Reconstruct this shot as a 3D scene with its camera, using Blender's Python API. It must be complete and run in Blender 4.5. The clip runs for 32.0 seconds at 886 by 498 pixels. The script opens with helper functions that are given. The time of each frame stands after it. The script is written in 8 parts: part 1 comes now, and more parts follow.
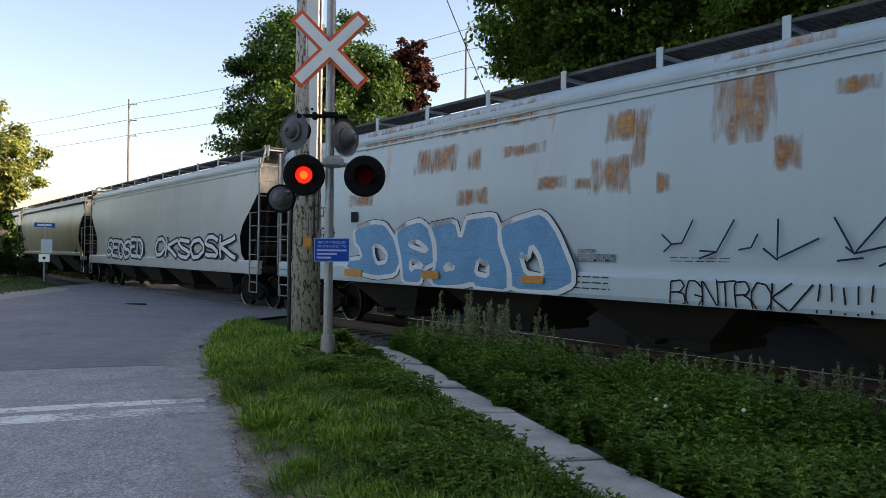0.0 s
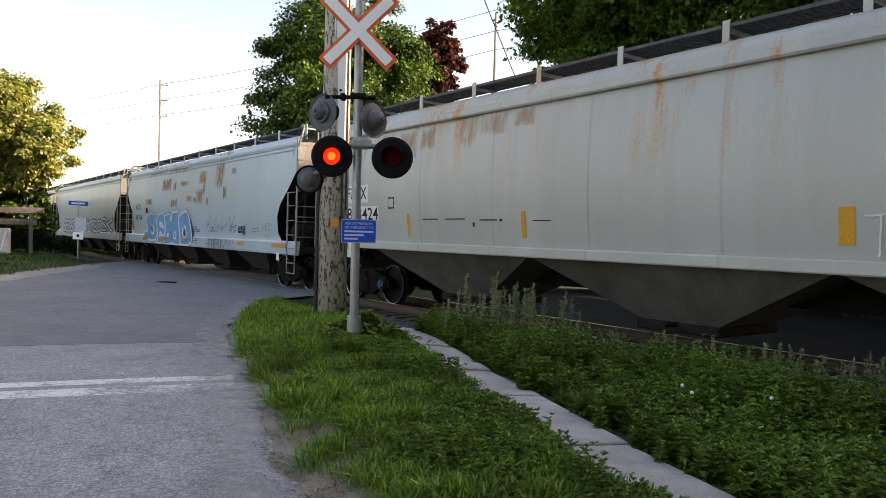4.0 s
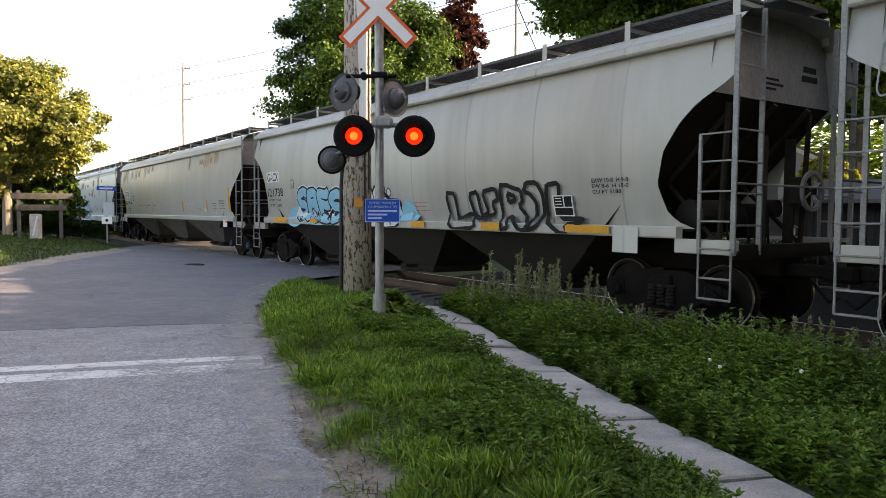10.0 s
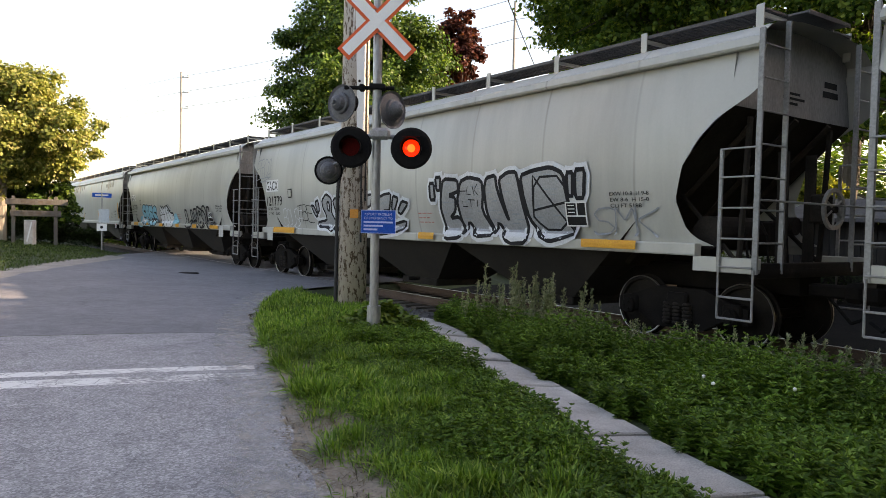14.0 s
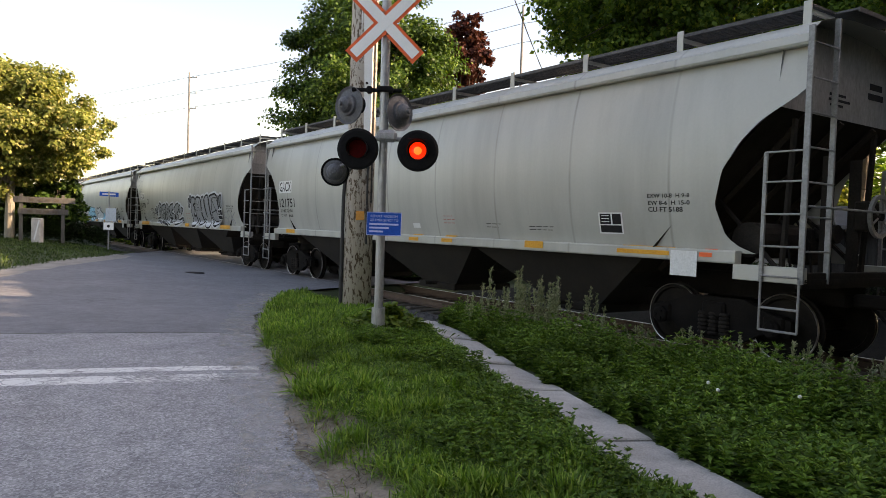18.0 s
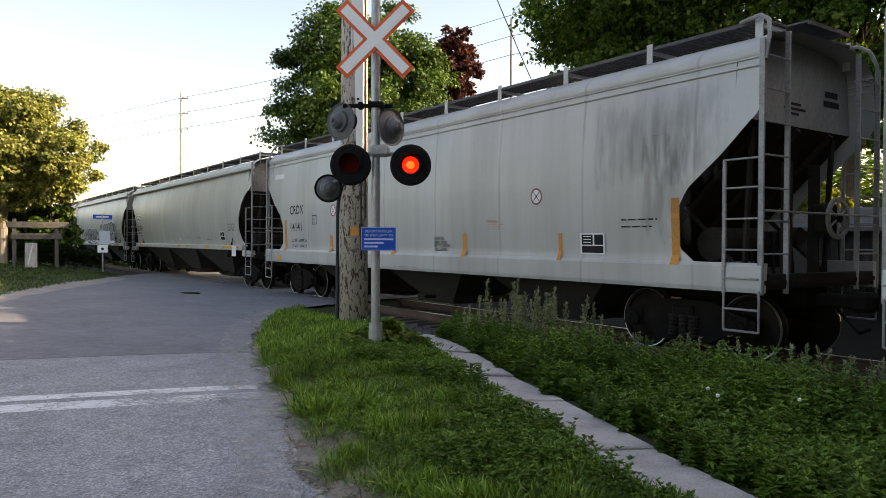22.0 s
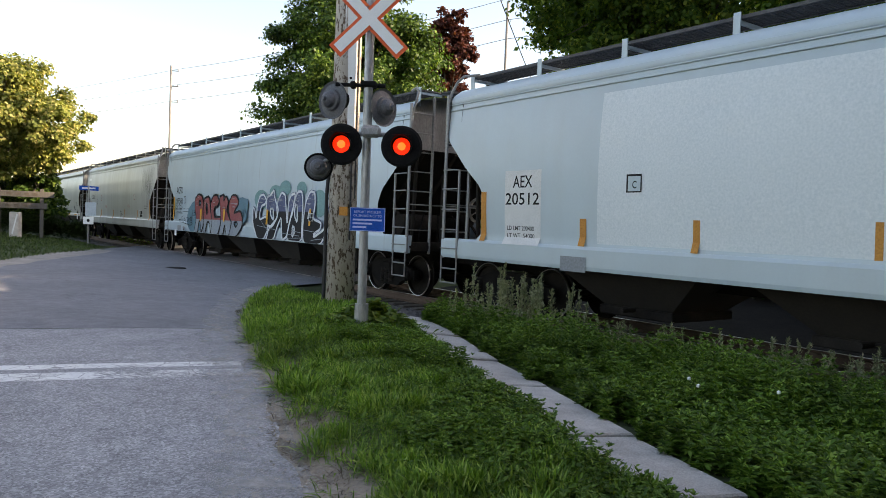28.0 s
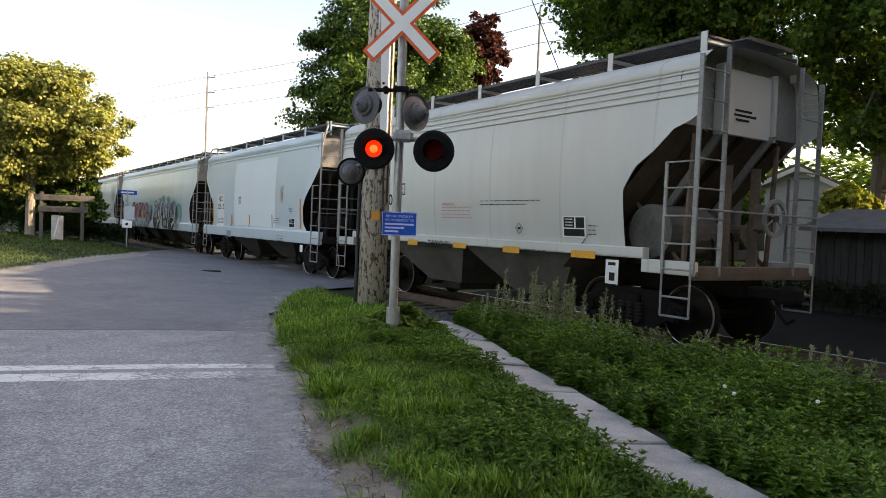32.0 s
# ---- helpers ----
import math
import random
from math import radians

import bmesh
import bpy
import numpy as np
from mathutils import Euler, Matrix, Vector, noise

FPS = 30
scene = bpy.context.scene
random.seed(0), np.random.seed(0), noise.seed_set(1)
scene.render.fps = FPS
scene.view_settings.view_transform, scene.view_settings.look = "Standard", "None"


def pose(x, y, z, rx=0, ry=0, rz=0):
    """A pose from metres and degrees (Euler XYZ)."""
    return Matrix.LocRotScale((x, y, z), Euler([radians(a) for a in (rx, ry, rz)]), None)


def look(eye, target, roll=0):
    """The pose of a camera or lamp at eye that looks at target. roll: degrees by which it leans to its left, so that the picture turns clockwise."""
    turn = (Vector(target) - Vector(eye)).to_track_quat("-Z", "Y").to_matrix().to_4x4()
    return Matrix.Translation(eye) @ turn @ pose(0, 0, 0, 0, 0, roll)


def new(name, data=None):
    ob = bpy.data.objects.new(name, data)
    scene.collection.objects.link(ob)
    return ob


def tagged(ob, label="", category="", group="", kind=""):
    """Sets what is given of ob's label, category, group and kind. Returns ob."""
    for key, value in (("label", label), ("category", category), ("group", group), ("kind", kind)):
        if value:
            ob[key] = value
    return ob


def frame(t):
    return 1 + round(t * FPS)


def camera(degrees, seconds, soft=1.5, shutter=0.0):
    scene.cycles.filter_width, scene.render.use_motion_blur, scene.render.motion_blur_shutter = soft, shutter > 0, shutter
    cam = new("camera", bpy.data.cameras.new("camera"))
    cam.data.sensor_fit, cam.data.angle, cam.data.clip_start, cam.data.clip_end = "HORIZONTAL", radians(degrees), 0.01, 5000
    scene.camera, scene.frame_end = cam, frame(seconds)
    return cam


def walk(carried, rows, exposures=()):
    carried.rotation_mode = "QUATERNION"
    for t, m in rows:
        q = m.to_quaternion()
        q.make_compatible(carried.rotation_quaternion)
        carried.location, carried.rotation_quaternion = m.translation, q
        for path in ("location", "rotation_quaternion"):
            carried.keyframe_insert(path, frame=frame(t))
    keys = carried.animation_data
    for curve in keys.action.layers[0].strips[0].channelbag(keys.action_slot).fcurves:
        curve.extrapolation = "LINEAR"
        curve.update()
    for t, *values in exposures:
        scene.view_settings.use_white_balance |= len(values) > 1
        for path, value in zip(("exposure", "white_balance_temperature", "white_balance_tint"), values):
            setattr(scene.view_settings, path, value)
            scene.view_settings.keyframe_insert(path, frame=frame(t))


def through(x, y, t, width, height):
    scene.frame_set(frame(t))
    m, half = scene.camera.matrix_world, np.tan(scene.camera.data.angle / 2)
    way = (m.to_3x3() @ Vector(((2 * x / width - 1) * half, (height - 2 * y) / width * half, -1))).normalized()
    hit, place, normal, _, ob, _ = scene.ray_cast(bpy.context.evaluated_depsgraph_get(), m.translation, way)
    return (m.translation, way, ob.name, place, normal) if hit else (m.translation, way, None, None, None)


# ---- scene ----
# camera: hand-held on one spot, it only turns
EYE = (0.0, 0.0, 1.68)
PATH = [  # seconds, yaw to the left, pitch, lean
    (0, -2.72, -0.13, 0.78),
    (0.5, -2.88, -0.94, 1.29),
    (1, -2.33, -1.16, 0.72),
    (1.5, -1.72, -1.38, 0.43),
    (2, -1.18, -1.15, 0.64),
    (2.5, -1.35, -1.31, 0.84),
    (3, -1.25, -1.56, 1.13),
    (3.5, -0.96, -1.62, 1.33),
    (5.5, -0.07, -1.09, 1.59),
    (6, -0.00, -1.00, 1.75),
    (6.5, 0.50, -1.02, 2.17),
    (7, 0.79, -1.41, 1.98),
    (7.5, 0.44, -1.50, 1.71),
    (8, 1.03, -2.02, 0.90),
    (8.5, 1.45, -2.69, -0.03),
    (9, 1.34, -2.76, -0.53),
    (9.5, 0.97, -3.08, -0.48),
    (10, 1.22, -3.34, 0.35),
    (10.5, 1.43, -3.04, 0.55),
    (11, 1.64, -3.03, 0.82),
    (11.5, 1.41, -3.03, 1.16),
    (12, 1.24, -3.31, 1.63),
    (12.5, 1.22, -3.43, 1.80),
    (13, 1.34, -2.92, 1.05),
    (13.5, 1.19, -2.63, 0.89),
    (14, 0.86, -2.36, 1.27),
    (14.5, 0.86, -2.29, 1.29),
    (16.5, 1.66, -2.16, 1.06),
    (17, 1.79, -1.77, 1.27),
    (17.5, 1.44, -2.12, 1.49),
    (18, 1.29, -2.15, 1.93),
    (18.5, 1.17, -1.85, 1.91),
    (19, 1.10, -1.89, 1.83),
    (19.5, 1.03, -2.18, 1.67),
    (20, 1.13, -1.88, 1.15),
    (20.5, 1.07, -1.46, 0.92),
    (21, 1.10, -1.17, 0.68),
    (21.5, 0.94, -1.08, 0.14),
    (22, 0.94, -1.10, 0.30),
    (22.5, 0.62, -1.36, 0.33),
    (23, 0.69, -1.48, 0.63),
    (23.5, 0.73, -1.61, 1.63),
    (24, -0.19, -2.44, 2.96),
    (24.5, -0.79, -2.31, 3.01),
    (25, -1.30, -2.35, 3.15),
    (25.5, -1.57, -2.26, 2.91),
    (27.5, 0.11, -2.53, 2.19),
    (28, -0.03, -2.42, 2.21),
    (28.5, 1.12, -2.32, 1.71),
    (29, 1.11, -2.59, 1.59),
    (29.5, 0.96, -2.44, 1.93),
    (30, 0.80, -2.40, 1.99),
    (30.5, 0.98, -2.08, 2.33),
    (31, 0.99, -1.95, 2.52),
    (31.5, 1.56, -2.10, 2.46),
    (32, 2.49, -2.17, 2.34),
]


def aim(yaw, pitch, lean):
    a, b = radians(yaw), radians(pitch)
    ahead = Vector((-math.sin(a) * math.cos(b), math.cos(a) * math.cos(b), math.sin(b)))
    return look(EYE, Vector(EYE) + 2 * ahead, lean)


EXPOSURES = [(0, 1.05, 7400, 17), (1, 1.25, 7600, 18), (2, 1.25, 8100, 20), (3, 1.48, 8400, 21), (6, 1.4, 8600, 22), (7, 1.32, 8600, 22), (8, 1.38, 8600, 22), (10, 1.64, 8700, 22), (13, 1.70, 8700, 22), (17, 1.45, 8700, 22), (18, 1.50, 8700, 22), (20, 1.58, 8600, 22), (21, 1.48, 8600, 21), (23, 1.36, 8400, 20), (25, 1.52, 8200, 18), (28, 1.50, 8000, 18), (29, 1.2, 8000, 18), (30, 1.42, 8200, 19), (32, 1.51, 8500, 20)]
cam = camera(63.0, 32.0, soft=0.7)
walk(cam, [(t, aim(a, b, c)) for t, a, b, c in PATH], EXPOSURES)

# metres that the train has rolled
ROLLED = [(0, -1.32), (1, 3.75), (2, 8.69), (3, 13.54), (4, 18.32), (5, 23.05), (6, 27.74), (7, 32.43), (8, 37.10), (9, 41.77), (10, 46.45), (11, 51.12), (12, 55.80), (13, 60.47), (14, 65.15), (15, 69.82), (16, 74.48), (17, 79.13), (18, 83.76), (19, 88.39), (20, 93.00), (21, 97.61), (22, 102.21), (23, 106.82), (24, 111.44), (25, 116.10), (26, 120.81), (27, 125.58), (28, 130.45), (29, 135.45), (30, 140.42), (31, 145.35), (32, 150.20)]

# ---- world and sun ----
SUN_AZ, SUN_EL = 2.0, 25.5  # degrees from +x towards +y, and above the horizon
world = bpy.data.worlds.new("world")
scene.world = world
world.use_nodes = True
wn = world.node_tree
sky = wn.nodes.new("ShaderNodeTexSky")
sky.sky_type, sky.sun_disc = "NISHITA", False
sky.sun_elevation, sky.sun_rotation = radians(SUN_EL), radians(90 - SUN_AZ)
sky.air_density, sky.dust_density, sky.ozone_density = 1.0, 1.6, 1.0
wn.nodes["Background"].inputs["Strength"].default_value = 0.15
wn.links.new(sky.outputs[0], wn.nodes["Background"].inputs["Color"])
sun = new("sun", bpy.data.lights.new("sun", "SUN"))
sun.data.energy, sun.data.angle, sun.data.color = 4.5, radians(0.6), (1.0, 0.88, 0.70)
ca, sa = math.cos(radians(SUN_AZ)), math.sin(radians(SUN_AZ))
sun.matrix_world = look((30 * ca, 30 * sa, 30 * math.tan(radians(SUN_EL))), (0, 0, 0))


# ---- materials ----
def node(nt, kind, **inputs):
    n = nt.nodes.new(kind)
    for key, value in inputs.items():
        n.inputs[key.replace("_", " ")].default_value = value
    return n


def blank(name):
    m = bpy.data.materials.new(name)
    m.use_nodes = True
    nt = m.node_tree
    return m, nt, nt.nodes["Principled BSDF"]


def ramp(nt, fac, stops):
    r = nt.nodes.new("ShaderNodeValToRGB")
    while len(r.color_ramp.elements) < len(stops):
        r.color_ramp.elements.new(0.5)
    for e, (p, c) in zip(r.color_ramp.elements, stops):
        e.position, e.color = p, (*c, 1) if len(c) == 3 else c
    nt.links.new(fac, r.inputs[0])
    return r.outputs[0]


def noise_of(nt, vec, scale, detail=5.0, rough=0.6, stretch=None):
    if stretch:
        mp = nt.nodes.new("ShaderNodeMapping")
        mp.inputs["Scale"].default_value = stretch
        nt.links.new(vec, mp.inputs[0])
        vec = mp.outputs[0]
    n = node(nt, "ShaderNodeTexNoise", Scale=scale, Detail=detail, Roughness=rough)
    nt.links.new(vec, n.inputs["Vector"])
    return n.outputs[0]


def mix(nt, fac, a, b, kind="MIX"):
    m = nt.nodes.new("ShaderNodeMix")
    m.data_type, m.blend_type = "RGBA", kind
    for sock, v in ((m.inputs[0], fac), (m.inputs[6], a), (m.inputs[7], b)):
        if isinstance(v, (int, float)):
            sock.default_value = v
        elif isinstance(v, tuple):
            sock.default_value = (*v, 1)
        else:
            nt.links.new(v, sock)
    return m.outputs[2]


def grey(v):
    return (v, v, v)


def coords(nt, kind="Object"):
    return nt.nodes.new("ShaderNodeTexCoord").outputs[kind]


def bumped(nt, bsdf, height, strength, distance=0.01):
    b = node(nt, "ShaderNodeBump", Strength=strength, Distance=distance)
    nt.links.new(height, b.inputs["Height"])
    nt.links.new(b.outputs[0], bsdf.inputs["Normal"])


def surface(name, a, b, scale=3.0, fine=60.0, rough=0.7, metal=0.0, bump=0.3, spread=0.25, stretch=None, islands=False, random_tint=0.0):
    """Two base colours mixed by a coarse noise, with fine grain and relief."""
    m, nt, bs = blank(name)
    v = coords(nt)
    n1 = noise_of(nt, v, scale, 6, 0.65, stretch)
    n2 = noise_of(nt, v, fine, 3, 0.6, stretch)
    c = mix(nt, ramp(nt, n1, [(0.5 - spread, grey(0)), (0.5 + spread, grey(1))]), a, b)
    c = mix(nt, 0.5, c, ramp(nt, n2, [(0.25, grey(0.25)), (0.75, grey(0.75))]), "OVERLAY")
    if islands or random_tint:
        src = nt.nodes.new("ShaderNodeNewGeometry").outputs["Random Per Island"] if islands else nt.nodes.new("ShaderNodeObjectInfo").outputs["Random"]
        t = random_tint or 0.5
        c = mix(nt, 1.0, c, ramp(nt, src, [(0.0, grey(1 - t)), (1.0, grey(1.0))]), "MULTIPLY")
    nt.links.new(c, bs.inputs["Base Color"])
    bs.inputs["Roughness"].default_value, bs.inputs["Metallic"].default_value = rough, metal
    if bump:
        bumped(nt, bs, n2, bump)
    return m


def leaf_mat(name, dark, light, warm=None, through=0.35, gloss=0.45):
    """Leaves: every leaf its own tint, light shines through."""
    m, nt, bs = blank(name)
    rnd = nt.nodes.new("ShaderNodeNewGeometry").outputs["Random Per Island"]
    stops = [(0.0, dark), (0.7, light)] + ([(1.0, warm)] if warm else [])
    c = ramp(nt, rnd, stops)
    n = noise_of(nt, coords(nt), 0.6, 3)
    c = mix(nt, 0.7, c, ramp(nt, n, [(0.3, grey(0.25)), (0.7, grey(0.8))]), "OVERLAY")
    nt.links.new(c, bs.inputs["Base Color"])
    bs.inputs["Roughness"].default_value = gloss
    bs.inputs["Specular IOR Level"].default_value = 0.18
    tr = nt.nodes.new("ShaderNodeBsdfTranslucent")
    nt.links.new(mix(nt, 1.0, c, (1.0, 1.0, 0.45), "MULTIPLY"), tr.inputs[0])
    mx = nt.nodes.new("ShaderNodeMixShader")
    mx.inputs[0].default_value = through
    nt.links.new(bs.outputs[0], mx.inputs[1])
    nt.links.new(tr.outputs[0], mx.inputs[2])
    nt.links.new(mx.outputs[0], nt.nodes["Material Output"].inputs[0])
    return m


def glow_mat(name, colour, strength):
    m, nt, bs = blank(name)
    bs.inputs["Base Color"].default_value = (*colour, 1)
    bs.inputs["Emission Color"].default_value = (*colour, 1)
    bs.inputs["Emission Strength"].default_value = strength
    bs.inputs["Roughness"].default_value = 0.2
    return m


def car_paint(name, base, dirt, rust=0.0, streak=0.4, seam=0.0):
    """Weathered car-side paint: vertical grime streaks, dust towards rails, rust runs."""
    m, nt, bs = blank(name)
    v = coords(nt)
    big = noise_of(nt, v, 0.45, 4)
    streaks = noise_of(nt, v, 1.0, 5, 0.6, (1.1, 1.0, 0.10))
    fine = noise_of(nt, v, 25.0, 4)
    c = mix(nt, ramp(nt, big, [(0.3, grey(0)), (0.75, grey(1))]), base, tuple(0.88 * x for x in base))
    f = nt.nodes.new("ShaderNodeMath")
    f.operation = "MULTIPLY"
    f.inputs[1].default_value = streak
    nt.links.new(ramp(nt, streaks, [(0.42, grey(0)), (0.75, grey(1))]), f.inputs[0])
    c = mix(nt, f.outputs[0], c, dirt)
    if seam:
        sx = nt.nodes.new("ShaderNodeSeparateXYZ")
        nt.links.new(v, sx.inputs[0])
        last = sx.outputs[0]
        for op, val in (("DIVIDE", seam), ("FRACT", None), ("SUBTRACT", 0.5), ("ABSOLUTE", None)):
            q = nt.nodes.new("ShaderNodeMath")
            q.operation = op
            nt.links.new(last, q.inputs[0])
            if val is not None:
                q.inputs[1].default_value = val
            last = q.outputs[0]
        q = nt.nodes.new("ShaderNodeMath")
        q.operation = "MULTIPLY"
        nt.links.new(ramp(nt, last, [(0.0, grey(1.0)), (0.007, grey(0.7)), (0.017, grey(0))]), q.inputs[0])
        nt.links.new(ramp(nt, noise_of(nt, v, 0.7, 4), [(0.35, grey(0.2)), (0.65, grey(0.75))]), q.inputs[1])
        c = mix(nt, q.outputs[0], c, dirt)
    if rust:
        sep = nt.nodes.new("ShaderNodeSeparateXYZ")
        nt.links.new(v, sep.inputs[0])
        high = nt.nodes.new("ShaderNodeMapRange")
        for k, val in enumerate((2.5, 3.9, 0.0, 1.0)):
            high.inputs[1 + k].default_value = val
        nt.links.new(sep.outputs[2], high.inputs[0])
        runs = noise_of(nt, v, 1.0, 6, 0.7, (2.6, 1.0, 0.35))
        mul = nt.nodes.new("ShaderNodeMath")
        mul.operation = "MULTIPLY"
        nt.links.new(ramp(nt, runs, [(0.64 - 0.14 * rust, grey(0)), (0.74 - 0.1 * rust, grey(1))]), mul.inputs[0])
        nt.links.new(high.outputs[0], mul.inputs[1])
        rusty = mix(nt, ramp(nt, fine, [(0.35, grey(0)), (0.65, grey(1))]), (0.40, 0.15, 0.04), (0.56, 0.33, 0.15))
        c = mix(nt, mul.outputs[0], c, rusty)
    c = mix(nt, 0.07, c, ramp(nt, fine, [(0.3, grey(0.35)), (0.7, grey(0.65))]), "OVERLAY")
    nt.links.new(c, bs.inputs["Base Color"])
    bs.inputs["Roughness"].default_value = 0.34
    bumped(nt, bs, noise_of(nt, v, 1.3, 2, 0.5, (1.0, 1.0, 0.3)), 0.12, 0.02)
    return m


M = {}


def asphalt(name, a, b, speck, cracks):
    """Rolled stone and bitumen: pale chips, blotches, fine cracks."""
    m, nt, bs = blank(name)
    v = coords(nt)
    blot = noise_of(nt, v, 0.55, 6, 0.6)
    mid = noise_of(nt, v, 5.0, 5, 0.7)
    c = mix(nt, ramp(nt, blot, [(0.3, grey(0)), (0.7, grey(1))]), a, b)
    c = mix(nt, 0.55, c, ramp(nt, mid, [(0.25, grey(0.3)), (0.75, grey(0.7))]), "OVERLAY")
    vor = node(nt, "ShaderNodeTexVoronoi", Scale=75.0)
    nt.links.new(v, vor.inputs["Vector"])
    c = mix(nt, speck, c, ramp(nt, vor.outputs["Color"], [(0.0, grey(0.12)), (0.55, grey(0.45)), (1.0, grey(0.95))]), "OVERLAY")
    warp = nt.nodes.new("ShaderNodeVectorMath")
    warp.operation = "MULTIPLY_ADD"
    warp.inputs[1].default_value = (0.5, 0.5, 0.5)
    nz = node(nt, "ShaderNodeTexNoise", Scale=1.6, Detail=6.0, Roughness=0.7)
    nt.links.new(v, nz.inputs["Vector"])
    nt.links.new(nz.outputs["Color"], warp.inputs[0])
    nt.links.new(v, warp.inputs[2])
    net = node(nt, "ShaderNodeTexVoronoi", Scale=0.8)
    net.feature = "DISTANCE_TO_EDGE"
    nt.links.new(warp.outputs[0], net.inputs["Vector"])
    line = ramp(nt, net.outputs["Distance"], [(0.0, grey(1)), (0.014, grey(0))])
    gate = ramp(nt, noise_of(nt, v, 0.7, 3), [(0.46, grey(0)), (0.58, grey(cracks))])
    c = mix(nt, mix(nt, 1.0, line, gate, "MULTIPLY"), c, (0.035, 0.033, 0.03))
    nt.links.new(c, bs.inputs["Base Color"])
    bs.inputs["Roughness"].default_value = 0.9
    bumped(nt, bs, vor.outputs["Distance"], 0.5, 0.006)
    return m


M["asphalt_old"] = asphalt("old_asphalt", (0.235, 0.232, 0.242), (0.36, 0.355, 0.36), 0.65, 0.32)
M["asphalt_new"] = asphalt("newer_asphalt", (0.150, 0.150, 0.162), (0.196, 0.195, 0.206), 0.28, 0.35)
M["soil"] = surface("soil", (0.07, 0.06, 0.04), (0.16, 0.13, 0.09), 1.2, 40, 0.95, 0, 0.8)
M["lawn"] = surface("lawn_soil", (0.03, 0.045, 0.014), (0.055, 0.075, 0.022), 0.7, 40, 0.95, 0, 0.8)
M["gravel"] = surface("gravel", (0.20, 0.18, 0.155), (0.36, 0.33, 0.29), 2.0, 45, 0.95, 0, 0.9)
M["ballast"] = surface("ballast", (0.06, 0.055, 0.05), (0.15, 0.14, 0.13), 4, 18, 0.95, 0, 1.0, islands=True)
M["concrete"] = surface("concrete", (0.34, 0.31, 0.275), (0.56, 0.525, 0.48), 2.2, 70, 0.95, 0, 0.9, spread=0.2)
M["rail"] = surface("rail_steel", (0.09, 0.05, 0.035), (0.14, 0.09, 0.06), 3, 60, 0.7, 0.3, 0.3)
M["rail_top"] = surface("worn_rail_top", (0.35, 0.34, 0.33), (0.5, 0.49, 0.48), 3, 60, 0.3, 1.0, 0.05)
M["tie"] = surface("tie_wood", (0.05, 0.04, 0.03), (0.12, 0.10, 0.08), 4, 40, 0.9, 0, 0.6, stretch=(1, 6, 6))
M["galv"] = surface("galvanised_steel", (0.26, 0.265, 0.27), (0.36, 0.365, 0.37), 3, 30, 0.42, 0.6, 0.05, stretch=(1, 1, 0.3))
M["alu"] = surface("grey_painted_metal", (0.22, 0.225, 0.23), (0.32, 0.32, 0.325), 6, 50, 0.55, 0.3, 0.1)
M["black"] = surface("black_enamel", (0.006, 0.006, 0.007), (0.012, 0.012, 0.012), 6, 50, 0.8, 0, 0.1)
# steels of the underframe: shade below the cars is put into these colours
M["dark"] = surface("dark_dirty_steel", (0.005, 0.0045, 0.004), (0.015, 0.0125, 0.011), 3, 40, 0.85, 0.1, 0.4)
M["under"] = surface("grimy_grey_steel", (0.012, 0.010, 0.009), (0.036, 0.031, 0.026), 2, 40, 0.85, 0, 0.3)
M["end_steel"] = surface("dull_grey_steel", (0.17, 0.17, 0.165), (0.30, 0.30, 0.29), 1.6, 40, 0.65, 0.15, 0.2)
# wheel colour lowered likewise for the shade below the cars
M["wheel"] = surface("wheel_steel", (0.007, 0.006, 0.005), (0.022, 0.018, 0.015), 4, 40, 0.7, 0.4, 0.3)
M["tread"] = surface("bright_wheel_rim", (0.30, 0.29, 0.28), (0.42, 0.41, 0.40), 4, 40, 0.35, 0.9, 0.1)
M["blue_cap"] = surface("blue_bearing_cap", (0.012, 0.03, 0.07), (0.02, 0.055, 0.12), 8, 40, 0.5, 0, 0.1)
M["grate"] = surface("walkway_grating", (0.06, 0.06, 0.062), (0.12, 0.12, 0.122), 4, 40, 0.6, 0.5, 0.2)
M["white_refl"] = surface("white_reflective_paint", (0.86, 0.86, 0.84), (0.90, 0.90, 0.88), 5, 50, 0.5, 0, 0.05)
M["red_refl"] = surface("red_reflective_border", (0.82, 0.10, 0.018), (0.90, 0.14, 0.03), 5, 50, 0.5, 0, 0.05)
M["blue_sign"] = surface("blue_sign_sheet", (0.002, 0.07, 0.38), (0.005, 0.09, 0.45), 5, 50, 0.5, 0, 0.05)
M["pole_grey"] = surface("weathered_grey_pole", (0.20, 0.20, 0.20), (0.30, 0.29, 0.28), 3, 40, 0.9, 0, 0.4)
M["wood_grey"] = surface("weathered_wood", (0.06, 0.055, 0.048), (0.13, 0.12, 0.108), 3, 40, 0.9, 0, 0.6, stretch=(6, 6, 0.8))
M["orange"] = surface("yellow_reflective_tape", (0.62, 0.27, 0.015), (0.72, 0.34, 0.02), 4, 40, 0.6, 0, 0.1)
M["tape_worn"] = surface("faded_orange_tape", (0.50, 0.20, 0.03), (0.60, 0.26, 0.045), 4, 40, 0.7, 0, 0.1)
M["letter_black"] = surface("black_lettering", (0.012, 0.012, 0.013), (0.025, 0.025, 0.025), 4, 40, 0.7, 0, 0.05)
M["letter_white"] = surface("white_lettering", (0.62, 0.63, 0.62), (0.72, 0.72, 0.70), 4, 40, 0.7, 0, 0.05)
